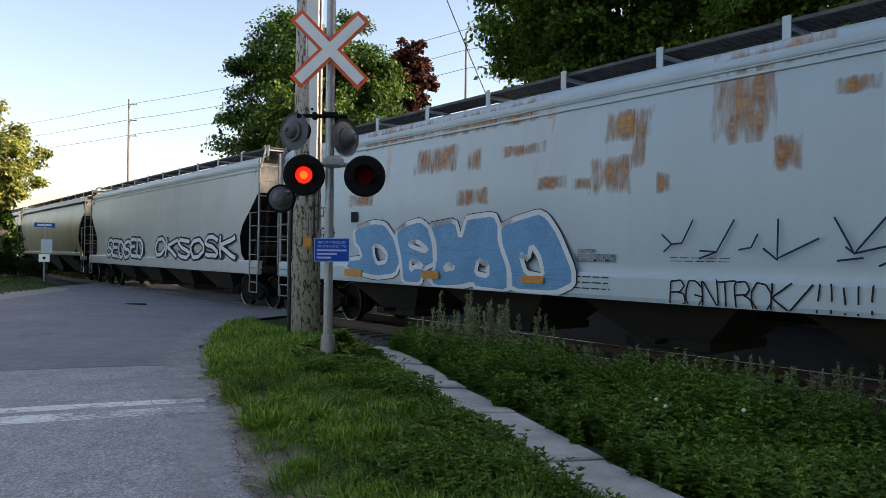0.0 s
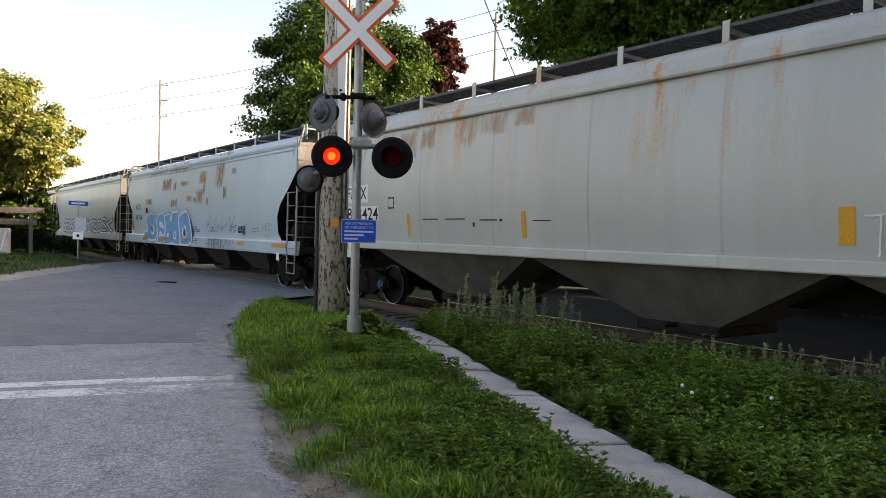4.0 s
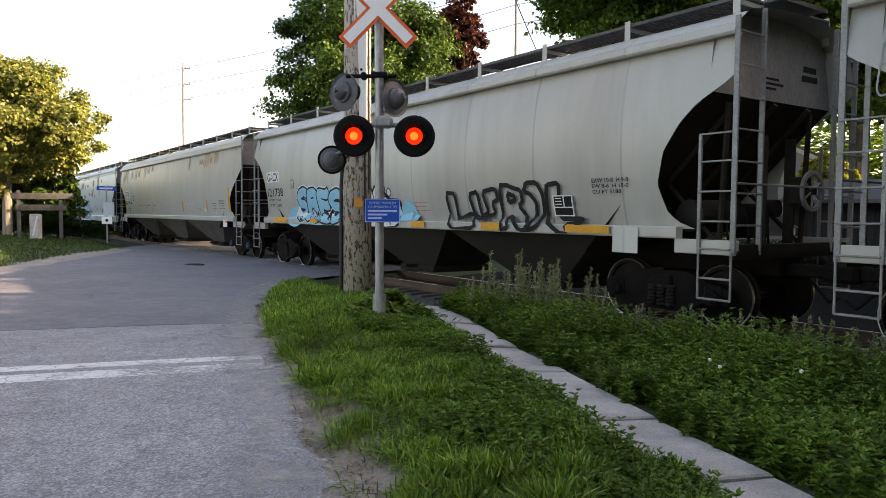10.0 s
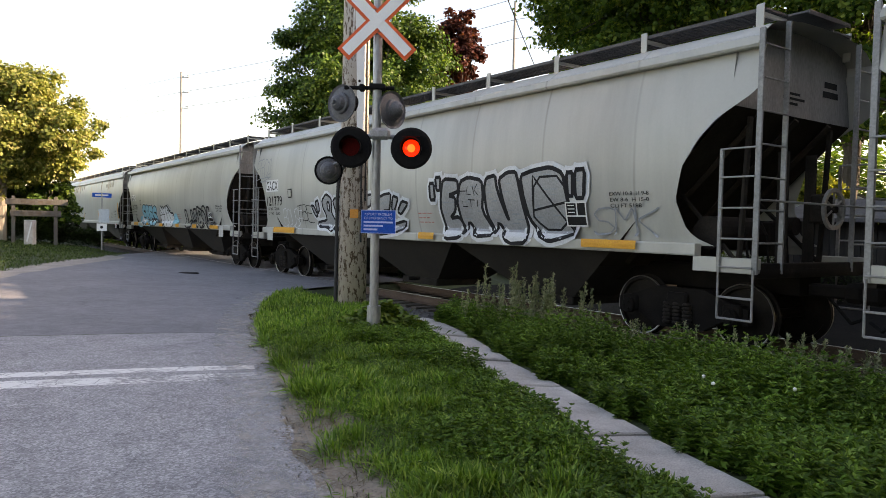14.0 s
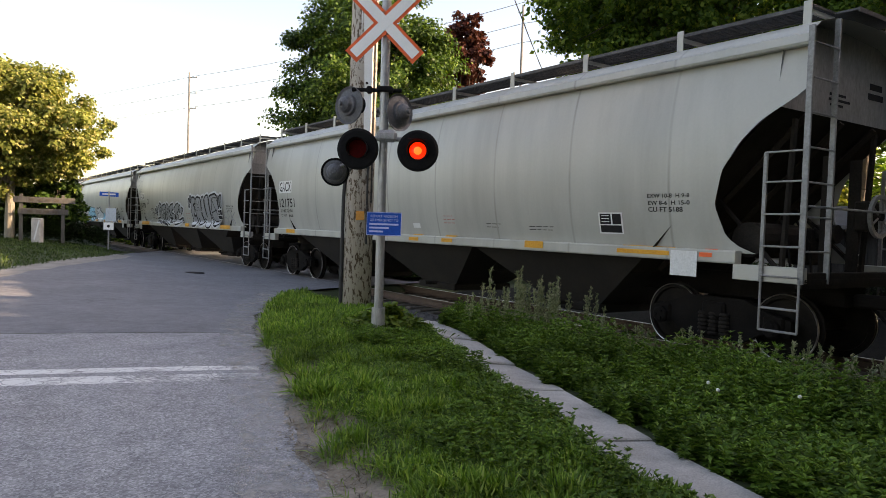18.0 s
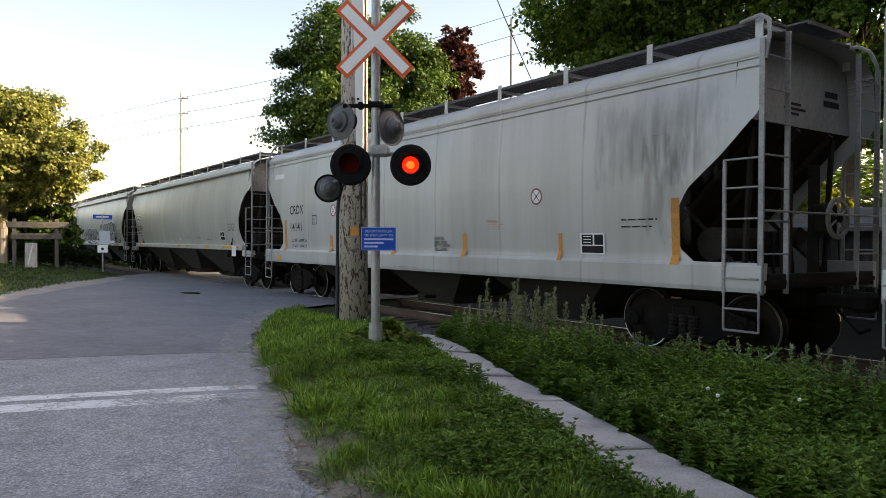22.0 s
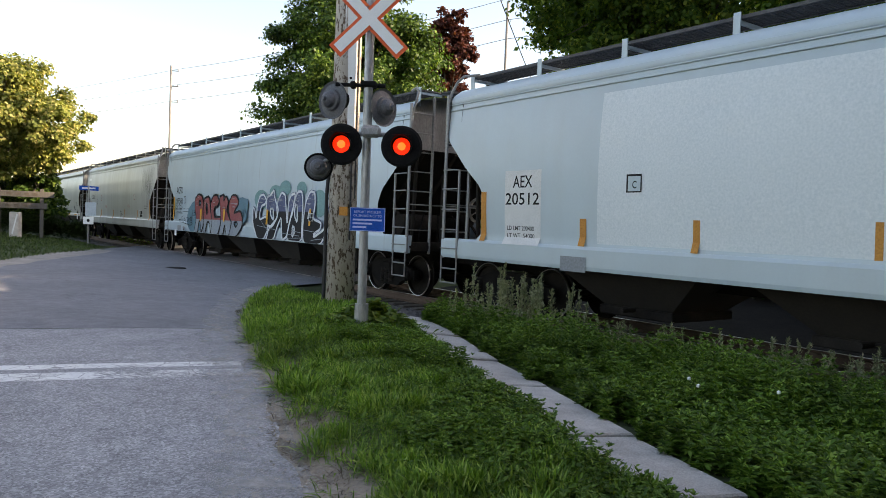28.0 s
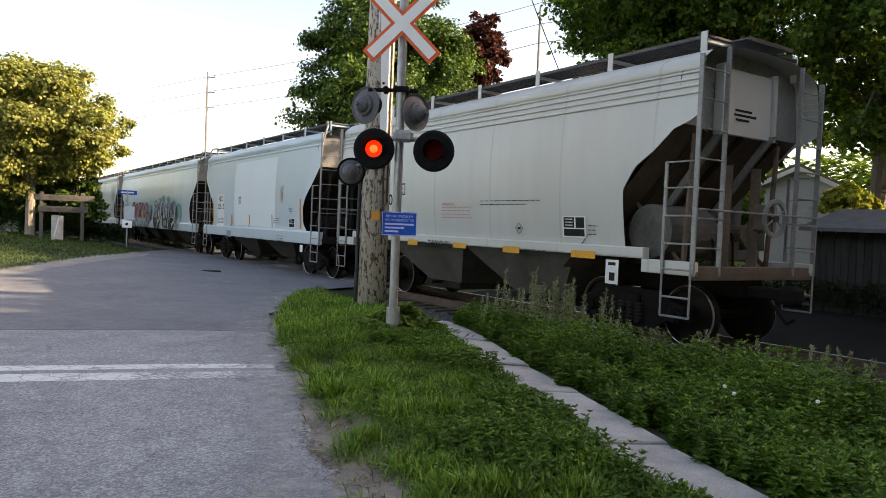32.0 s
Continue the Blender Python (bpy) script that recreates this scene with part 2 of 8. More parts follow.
M["letter_red"] = surface("faded_red_lettering", (0.42, 0.14, 0.12), (0.5, 0.2, 0.18), 4, 40, 0.7, 0, 0.05)
M["sp_blue"] = surface("blue_spray_paint", (0.07, 0.22, 0.42), (0.12, 0.32, 0.52), 1.5, 30, 0.6, 0, 0.05)
M["sp_blue_mid"] = surface("deep_blue_spray_paint", (0.05, 0.17, 0.36), (0.09, 0.25, 0.45), 1.5, 30, 0.6, 0, 0.05)
M["sp_cyan"] = surface("cyan_spray_paint", (0.13, 0.42, 0.56), (0.22, 0.52, 0.64), 1.5, 30, 0.6, 0, 0.05)
M["sp_silver"] = surface("silver_spray_paint", (0.24, 0.25, 0.26), (0.36, 0.37, 0.385), 1.5, 30, 0.45, 0.3, 0.05)
M["sp_black"] = surface("black_spray_paint", (0.01, 0.01, 0.012), (0.025, 0.025, 0.028), 1.5, 30, 0.6, 0, 0.05)
M["sp_white"] = surface("white_spray_paint", (0.54, 0.57, 0.59), (0.68, 0.70, 0.72), 1.5, 30, 0.6, 0, 0.05)
M["sp_red"] = surface("red_spray_paint", (0.20, 0.025, 0.028), (0.32, 0.07, 0.07), 1.5, 30, 0.6, 0, 0.05)
M["sp_navy"] = surface("navy_spray_paint", (0.010, 0.018, 0.04), (0.02, 0.045, 0.085), 1.5, 30, 0.6, 0, 0.05)
M["sp_teal"] = surface("teal_spray_paint", (0.06, 0.15, 0.20), (0.10, 0.22, 0.28), 0.8, 30, 0.6, 0, 0.05)
M["sp_grey"] = surface("grey_spray_paint", (0.20, 0.22, 0.24), (0.28, 0.30, 0.32), 0.8, 30, 0.6, 0, 0.05)
M["lens_lit"] = glow_mat("lit_red_lens", (1.0, 0.03, 0.008), 0.42)
M["lens_core"] = glow_mat("lit_lens_core", (1.0, 0.13, 0.02), 0.8)
M["letter_pale_blue"] = surface("pale_blue_lettering", (0.35, 0.45, 0.75), (0.45, 0.55, 0.82), 4, 40, 0.6, 0, 0)
M["fresh_white"] = surface("fresh_pale_paint", (0.62, 0.68, 0.70), (0.68, 0.73, 0.74), 0.7, 30, 0.5, 0, 0.05)
M["sp_blue_pale"] = surface("pale_blue_overpaint", (0.42, 0.49, 0.54), (0.46, 0.53, 0.58), 0.7, 30, 0.5, 0, 0.05)
M["lens_dark"] = surface("unlit_red_lens", (0.05, 0.003, 0.003), (0.085, 0.005, 0.004), 20, 60, 0.95, 0, 0.1)
M["bark"] = surface("bark", (0.06, 0.05, 0.04), (0.13, 0.11, 0.09), 4, 30, 0.95, 0, 0.8, stretch=(4, 4, 0.8))
M["bark_pale"] = surface("pale_bark", (0.22, 0.19, 0.15), (0.34, 0.30, 0.25), 4, 30, 0.95, 0, 0.8, stretch=(4, 4, 0.8))
M["grass"] = leaf_mat("grass_blades", (0.048, 0.118, 0.015), (0.175, 0.315, 0.046), (0.34, 0.43, 0.115), 0.36)
M["weed"] = leaf_mat("weed_leaves", (0.034, 0.084, 0.013), (0.115, 0.215, 0.032), (0.22, 0.33, 0.07), 0.34)
M["stalk"] = leaf_mat("seed_stalks", (0.13, 0.17, 0.08), (0.26, 0.28, 0.16), (0.36, 0.32, 0.22), 0.2)
M["leaf_a"] = leaf_mat("maple_leaves", (0.020, 0.050, 0.012), (0.068, 0.135, 0.026), (0.16, 0.235, 0.046), 0.32)
M["leaf_b"] = leaf_mat("shaded_leaves", (0.030, 0.072, 0.014), (0.10, 0.185, 0.032), (0.26, 0.34, 0.07), 0.6)
M["leaf_y"] = leaf_mat("yellowing_leaves", (0.10, 0.135, 0.034), (0.26, 0.285, 0.072), (0.52, 0.46, 0.19), 0.38)
# bush leaves brightened to look sunlit, as trees block the sun there
M["leaf_bush"] = leaf_mat("sunny_bush_leaves", (0.16, 0.20, 0.03), (0.34, 0.36, 0.06), (0.50, 0.46, 0.12), 0.4)
M["leaf_r"] = leaf_mat("copper_leaves", (0.04, 0.012, 0.012), (0.10, 0.03, 0.025), (0.14, 0.05, 0.03), 0.3)
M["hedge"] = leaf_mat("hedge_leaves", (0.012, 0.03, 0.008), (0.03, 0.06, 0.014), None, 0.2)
M["siding"] = surface("pale_siding", (0.36, 0.375, 0.385), (0.46, 0.47, 0.47), 1, 50, 0.7, 0, 0.1)
M["shingle"] = surface("roof_shingles", (0.10, 0.09, 0.085), (0.17, 0.16, 0.15), 2, 40, 0.9, 0, 0.5)
M["cable"] = surface("black_cable", (0.015, 0.015, 0.015), (0.03, 0.03, 0.03), 4, 30, 0.7, 0, 0)
M["shed_wood"] = surface("dark_shed_boards", (0.025, 0.022, 0.019), (0.065, 0.06, 0.052), 2, 40, 0.9, 0, 0.5, stretch=(5, 5, 0.6), random_tint=0.4)
# grime plus the deep shade of the end recess, both in the colour
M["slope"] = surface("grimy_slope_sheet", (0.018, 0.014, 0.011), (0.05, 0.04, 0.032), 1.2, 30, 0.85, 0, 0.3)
M["bay_grey"] = surface("dusty_grey_bay", (0.045, 0.042, 0.036), (0.125, 0.12, 0.105), 1.2, 30, 0.85, 0, 0.3)
M["brown_steel"] = surface("brown_dusty_steel", (0.085, 0.06, 0.045), (0.18, 0.13, 0.10), 2.0, 30, 0.8, 0.1, 0.3)
# side paint with grime, toned down further for the shade between cars
M["end_paint"] = surface("grimy_end_paint", (0.15, 0.15, 0.147), (0.30, 0.30, 0.292), 1.1, 30, 0.5, 0.1, 0.15, stretch=(1, 1, 0.4))
M["ladder_grey"] = surface("dull_grey_ladder_paint", (0.17, 0.172, 0.17), (0.29, 0.293, 0.29), 2.0, 30, 0.5, 0.1, 0.1)
# brown bay kept near black, under-car shade included in the colour
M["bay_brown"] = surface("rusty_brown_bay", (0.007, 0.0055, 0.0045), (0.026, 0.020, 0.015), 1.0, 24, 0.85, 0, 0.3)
M["dirt"] = surface("bare_verge_dirt", (0.15, 0.118, 0.085), (0.36, 0.305, 0.245), 2.6, 38, 0.95, 0, 1.0)
M["sp_purple"] = surface("violet_blue_spray_paint", (0.02, 0.028, 0.075), (0.10, 0.125, 0.25), 3.5, 30, 0.6, 0, 0.05)
M["sp_stone"] = surface("blue_grey_spray_paint", (0.20, 0.23, 0.26), (0.29, 0.33, 0.37), 1.2, 30, 0.6, 0, 0.05)
M["sp_green"] = surface("sea_green_spray_paint", (0.10, 0.24, 0.24), (0.18, 0.34, 0.33), 1.2, 30, 0.6, 0, 0.05)
M["lamp_back"] = surface("grey_backboard", (0.085, 0.088, 0.095), (0.13, 0.13, 0.14), 6, 50, 0.6, 0.2, 0.1)
M["trim"] = surface("white_trim", (0.74, 0.74, 0.72), (0.84, 0.84, 0.82), 2, 40, 0.6, 0, 0.1)
M["glass"] = surface("dark_window_glass", (0.02, 0.025, 0.03), (0.03, 0.035, 0.04), 2, 40, 0.08, 0, 0)

# near-black soil: shade of train and trees is put into the colour
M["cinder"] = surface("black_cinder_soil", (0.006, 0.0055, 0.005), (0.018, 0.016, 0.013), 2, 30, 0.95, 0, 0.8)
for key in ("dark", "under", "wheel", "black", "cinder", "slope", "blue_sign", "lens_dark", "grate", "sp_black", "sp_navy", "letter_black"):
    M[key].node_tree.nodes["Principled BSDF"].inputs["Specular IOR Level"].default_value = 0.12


# ---- mesh helpers ----
def part(name, bm, material=None, parent=None, label="", smooth=False):
    """Links a bmesh (or a finished mesh) as one mesh object under a thing or a part."""
    if isinstance(bm, bmesh.types.BMesh):
        me = bpy.data.meshes.new(name)
        bm.to_mesh(me)
        bm.free()
        me.materials.append(M[material] if isinstance(material, str) else material)
        if smooth:
            me.polygons.foreach_set("use_smooth", [True] * len(me.polygons))
    else:
        me = bm
    ob = new(name, me)
    if parent:
        ob.parent = parent
    if label:
        ob["label"] = label
    return ob


def raw(name, verts, faces, material, smooth=False):
    me = bpy.data.meshes.new(name)
    me.from_pydata([tuple(map(float, v)) for v in verts], [], faces)
    me.materials.append(M[material] if isinstance(material, str) else material)
    if smooth:
        me.polygons.foreach_set("use_smooth", [True] * len(me.polygons))
    return me


def box(bm, c, s, turn=None, bevel=0.0):
    m = Matrix.Translation(c)
    if turn:
        m = m @ turn
    r = bmesh.ops.create_cube(bm, size=1.0, matrix=m @ Matrix.Diagonal((*s, 1)))
    if bevel:
        es = list({e for v in r["verts"] for e in v.link_edges})
        bmesh.ops.bevel(bm, geom=es, offset=bevel, segments=1, affect="EDGES")
    return bm


def rod(bm, a, b, r, n=8, r2=None):
    a, b = Vector(a), Vector(b)
    d = b - a
    m = Matrix.Translation((a + b) / 2) @ d.to_track_quat("Z", "Y").to_matrix().to_4x4()
    bmesh.ops.create_cone(bm, cap_ends=True, segments=n, radius1=r, radius2=r if r2 is None else r2, depth=d.length, matrix=m)
    return bm


def lathe(bm, prof, axis=None, n=24):
    """A turned shape: rows of radius and height, round the z axis of the given pose."""
    axis = axis or Matrix.Identity(4)
    rings = []
    for r, h in prof:
        if r < 1e-5:
            rings.append([bm.verts.new(axis @ Vector((0, 0, h)))])
        else:
            rings.append([bm.verts.new(axis @ Vector((r * math.cos(6.2832 * k / n), r * math.sin(6.2832 * k / n), h))) for k in range(n)])
    for p, q in zip(rings, rings[1:]):
        for k in range(n):
            k2 = (k + 1) % n
            vs = [p[k % len(p)], p[k2 % len(p)], q[k2 % len(q)], q[k % len(q)]]
            vs = list(dict.fromkeys(vs))
            if len(vs) > 2:
                bm.faces.new(vs)
    return bm


def plate(bm, poly, lo, hi, place):
    """A flat polygon with thickness; place turns (u, v, depth) into a point."""
    a = [bm.verts.new(place(u, v, lo)) for u, v in poly]
    b = [bm.verts.new(place(u, v, hi)) for u, v in poly]
    bm.faces.new(a[::-1])
    bm.faces.new(b)
    for k in range(len(poly)):
        j = (k + 1) % len(poly)
        bm.faces.new([a[k], a[j], b[j], b[k]])
    return bm


BM = bmesh.new


def text_mesh(txt, offset=0.0):
    """A word as a flat mesh, with the built-in font."""
    cu = bpy.data.curves.new("word", "FONT")
    cu.body, cu.offset, cu.resolution_u = txt, offset, 3
    ob = bpy.data.objects.new("word", cu)
    me = bpy.data.meshes.new_from_object(ob)
    bpy.data.objects.remove(ob)
    bpy.data.curves.remove(cu)
    co = np.zeros(len(me.vertices) * 3)
    me.vertices.foreach_get("co", co)
    return me, co.reshape(-1, 3)


def flat_text(txt, w, h, material):
    me, co = text_mesh(txt)
    lo, hi = co.min(0), co.max(0)
    co[:, 0] = (co[:, 0] - lo[0]) / max(hi[0] - lo[0], 1e-6) * w
    co[:, 1] = (co[:, 1] - lo[1]) / max(hi[1] - lo[1], 1e-6) * h
    me.vertices.foreach_set("co", co.ravel())
    me.materials.clear()
    me.materials.append(M[material])
    return me


def empty(name, m, label, category, group="", kind=""):
    ob = new(name)
    ob.matrix_world = m
    return tagged(ob, label, category, group, kind)


# ---- the lie of the land ----
TH, D_SIDE, GRADE, CANT, HALF = radians(35.94), 8.509, -0.00736, -0.0074, 1.52
ALONG = Vector((-math.sin(TH), math.cos(TH), GRADE))
SIDE = Vector((math.cos(TH), math.sin(TH), CANT))
cen = SIDE * (D_SIDE + HALF)
X_, Y_ = ALONG.normalized(), (-SIDE).normalized()
Z_ = X_.cross(Y_).normalized()
Y_ = Z_.cross(X_)
TRACK = Matrix(((X_[0], Y_[0], Z_[0], cen[0]), (X_[1], Y_[1], Z_[1], cen[1]), (X_[2], Y_[2], Z_[2], CANT * HALF), (0, 0, 0, 1)))


def lat_s(x, y):
    """Distance from the camera across to the track, and along it."""
    return x * math.cos(TH) + y * math.sin(TH), -x * math.sin(TH) + y * math.cos(TH)


def smooth01(v):
    v = np.clip(v, 0, 1)
    return v * v * (3 - 2 * v)


RIGHT_EDGE = [(-40, 1.0), (-10, 0.3), (0, -0.35), (2.5, -0.5), (4.04, -0.74), (4.82, -1.02), (5.96, -1.41), (7.22, -1.87), (8.41, -2.32), (10.08, -2.85), (12.66, -3.46), (15.78, -3.95), (17.68, -3.87), (18.86, -3.1), (24, 1.0), (60, 2.0)]
LEFT_EDGE = [(-40, -5.8), (0, -7.4), (10, -9.6), (15.71, -10.59), (20.97, -11.55), (26.72, -12.98), (33, -15.2), (60, -16)]


def edge_x(edge, y):
    return np.interp(y, [e[0] for e in edge], [e[1] for e in edge])


def ground_z(x, y):
    """Height of the ground: the road rises gently to the crossing, banks beside the track fall to the ballast."""
    x, y = np.asarray(x, float), np.asarray(y, float)
    lat, s = lat_s(x, y)
    z = 0.12 + (GRADE * s - 0.02 - 0.12) * smooth01((lat - 2.0) / 6.0)
    on_road = (x > edge_x(LEFT_EDGE, y) - 0.3) & (x < edge_x(RIGHT_EDGE, y) + 0.3)
    off = np.minimum(x - edge_x(RIGHT_EDGE, y), 99)
    bank = np.where(x > edge_x(RIGHT_EDGE, y), smooth01(off / 0.8), np.where(x < edge_x(LEFT_EDGE, y), smooth01((edge_x(LEFT_EDGE, y) - x) / 1.5), 0))
    z = z + 0.05 * bank * (1 - smooth01((lat - 6.0) / 1.5))
    z = z + 0.16 * bank * np.exp(-(((x + 1.2) / 1.6) ** 2 + ((y - 10.5) / 3.0) ** 2))
    z = z - 0.30 * smooth01((lat - 6.3) / 1.2) * bank * (1 - smooth01((lat - 60) / 30.0))
    return z


# ---- ground, road, track ----
def sheet(name, xs, ys, zf, material):
    verts = [(x, y, z) for y in ys for x, z in zip(xs, zf(np.array(xs), np.full(len(xs), y)))]
    n = len(xs)
    faces = [(j * n + i, j * n + i + 1, (j + 1) * n + i + 1, (j + 1) * n + i) for j in range(len(ys) - 1) for i in range(n - 1)]
    return raw(name, verts, faces, material, True)


def uneven(lo, near_lo, near_hi, hi, step):
    far = [1.0, 2.2, 4.5, 9, 18, 36, 75, 150, 320, 700, 1500]
    a = [near_lo - f for f in far if near_lo - f > lo][::-1]
    b = [near_hi + f for f in far if near_hi + f < hi]
    return [lo] + a + list(np.arange(near_lo, near_hi + 1e-6, step)) + b + [hi]


def under_z(x, y):
    """The soil: it dips under the road so that the road lies on it."""
    z = ground_z(x, y)
    inside = (x > edge_x(LEFT_EDGE, y) + 0.15) & (x < edge_x(RIGHT_EDGE, y) - 0.15)
    return np.where(inside, z - 0.06, z)


ground = part("ground", sheet("ground", uneven(-2600, -24, 22, 2600, 0.5), uneven(-2600, -6, 42, 2600, 0.5), under_z, "lawn"))
tagged(ground, "grassy ground around the level crossing", "ground", kind="structure")


def seam_y(x):
    return 9.49 + (x + 2.97) * 0.3156


def road_sheet(name, far, material, label):
    us, ws = np.linspace(0, 1, 40), np.linspace(0, 1, 200)
    verts = []
    for w in ws:
        for u in us:
            y = 9.0
            for _ in range(12):
                x = edge_x(LEFT_EDGE, y) * (1 - u) + edge_x(RIGHT_EDGE, y) * u
                y = seam_y(x)
            y = y + (44 - y) * w if far else -30 + (y + 30) * w
            x = edge_x(LEFT_EDGE, y) * (1 - u) + edge_x(RIGHT_EDGE, y) * u
            if u in (0.0, 1.0):
                x += 0.13 * noise.noise((x * 1.7, y * 1.7, 3.0)) + 0.07 * noise.noise((x * 4, y * 4.3, 5.0))
            crown = 0.012 if far else 0.008
            verts.append((x, y, float(ground_z(x, y)) + crown))
    n = len(us)
    faces = [(j * n + i, j * n + i + 1, (j + 1) * n + i + 1, (j + 1) * n + i) for j in range(len(ws) - 1) for i in range(n - 1)]
    return tagged(part(name, raw(name, verts, faces, material, True)), label, "road", kind="structure")


road_near = road_sheet("road", False, "asphalt_old", "old pale grey cracked asphalt road surface")
road_far = road_sheet("road_patch", True, "asphalt_new", "newer smooth dark asphalt laid up to the level crossing")


def road_strip(name, pts, material, label, lift=0.006, n=40):
    """A flat strip on the road between four corners: far left, far right, near right, near left."""
    a, b, c, d = [Vector((*p, 0)) for p in pts]
    verts = []
    for k in range(n + 1):
        f = k / n
        for p in (a.lerp(b, f), d.lerp(c, f)):
            wob = 0.012 * noise.noise((p.x * 4, p.y * 4, 7))
            verts.append((p.x, p.y + wob, float(ground_z(p.x, p.y)) + 0.008 + lift))
    faces = [(2 * k, 2 * k + 2, 2 * k + 3, 2 * k + 1) for k in range(n)]
    return tagged(part(name, raw(name, verts, faces, material)), label, "road marking", kind="structure")


def worn_paint():
    m, nt, bs = blank("worn_road_paint")
    v = coords(nt)
    n1 = noise_of(nt, v, 24, 6, 0.85, (0.6, 1.3, 1))
    n2 = noise_of(nt, v, 0.8, 3)
    add = nt.nodes.new("ShaderNodeMath")
    nt.links.new(n1, add.inputs[0])
    nt.links.new(n2, add.inputs[1])
    fade = nt.nodes.new("ShaderNodeSeparateXYZ")
    nt.links.new(v, fade.inputs[0])
    far = nt.nodes.new("ShaderNodeMapRange")
    for k, val in enumerate((-4.6, -1.6, 0.0, -0.10)):
        far.inputs[1 + k].default_value = val
    nt.links.new(fade.outputs[0], far.inputs[0])
    worn = nt.nodes.new("ShaderNodeMath")
    nt.links.new(add.outputs[0], worn.inputs[0])
    nt.links.new(far.outputs[0], worn.inputs[1])
    c = mix(nt, ramp(nt, worn.outputs[0], [(0.83, grey(0)), (0.96, grey(1))]), (0.26, 0.255, 0.26), (0.70, 0.70, 0.68))
    net = node(nt, "ShaderNodeTexVoronoi", Scale=5.5)
    net.feature = "DISTANCE_TO_EDGE"
    nt.links.new(v, net.inputs["Vector"])
    c = mix(nt, ramp(nt, net.outputs["Distance"], [(0.0, grey(0.8)), (0.035, grey(0))]), c, (0.16, 0.155, 0.155))
    nt.links.new(c, bs.inputs["Base Color"])
    bs.inputs["Roughness"].default_value = 0.85
    bumped(nt, bs, n1, 0.3)
    return m


M["stop_paint"] = worn_paint()
road_strip("stop_line_1", [(-9.0, 5.28), (-2.05, 7.42), (-1.98, 7.22), (-9.0, 5.0)], "stop_paint", "worn white stop line painted on the asphalt", lift=0.0025)
road_strip("stop_line_2", [(-9.0, 4.87), (-1.95, 7.06), (-1.82, 6.78), (-9.0, 4.50)], "stop_paint", "worn white stop line painted on the asphalt", lift=0.0025)

# rails, ties, ballast
rail_prof = [(-0.07, -0.18), (0.07, -0.18), (0.07, -0.165), (0.012, -0.14), (0.012, -0.045), (0.036, -0.03), (0.036, -0.006), (0.028, 0.0), (-0.028, 0.0), (-0.036, -0.006), (-0.036, -0.03), (-0.012, -0.045), (-0.012, -0.14), (-0.07, -0.165)]
track = empty("railway_track", TRACK, "single railway track with rusty rails on dark wooden ties", "railway track", kind="structure")
for yy in (0.7535, -0.7535):
    bm = BM()
    plate(bm, rail_prof, -60, 140, lambda u, v, d, yy=yy: Vector((d, yy + u, v)))
    part("rail", bm, "rail", track)
    bm = BM()
    box(bm, (40, yy, 0.001), (200, 0.05, 0.004))
    part("rail_head", bm, "rail_top", track, "bright worn rail head")
bm = BM()
box(bm, (0, 0, 0), (0.23, 2.6, 0.18), bevel=0.012)
tie_mesh = part("tie", bm, "tie", track).data
scene.objects["tie"].location = (-30, 0, -0.272)
rng = random.Random(5)
for k in range(1, 150):
    s = -30 + 0.53 * k
    if 17.5 < s < 34:
        continue
    t = part("tie", tie_mesh, None, track)
    t.location, t.rotation_euler = (s + rng.uniform(-0.03, 0.03), rng.uniform(-0.05, 0.05), -0.272), (0, 0, rng.uniform(-0.02, 0.02))
verts, faces = [], []
prof = [(-2.9, -0.62), (-1.75, -0.24), (0, -0.215), (1.75, -0.24), (2.4, -0.30), (2.9, -0.62)]
for k in range(181):
    for y, z in prof:
        verts.append((-60 + k * 1.1, y + rng.uniform(-0.08, 0.08), z + rng.uniform(-0.02, 0.02)))
for k in range(180):
    if 17 < -60 + k * 1.1 < 34:
        continue
    for j in range(5):
        a = k * 6 + j
        faces.append((a, a + 6, a + 7, a + 1))
# dark sheet laid over the soil where the train and trees cast shade
def shade_sheet():
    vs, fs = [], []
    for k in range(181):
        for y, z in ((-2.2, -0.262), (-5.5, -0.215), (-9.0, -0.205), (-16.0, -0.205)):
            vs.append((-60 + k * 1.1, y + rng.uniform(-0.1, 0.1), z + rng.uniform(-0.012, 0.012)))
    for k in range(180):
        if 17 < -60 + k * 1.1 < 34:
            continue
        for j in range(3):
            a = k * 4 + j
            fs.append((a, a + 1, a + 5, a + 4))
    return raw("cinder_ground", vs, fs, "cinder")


cinder = part("cinder_ground", shade_sheet())
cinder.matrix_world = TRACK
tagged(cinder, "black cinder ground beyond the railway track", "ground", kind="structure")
bed = part("ballast_bed", raw("ballast_bed", verts, faces, "ballast"), None)
bed.matrix_world = TRACK
tagged(bed, "dark crushed-stone ballast bed under the track", "ballast", kind="structure")


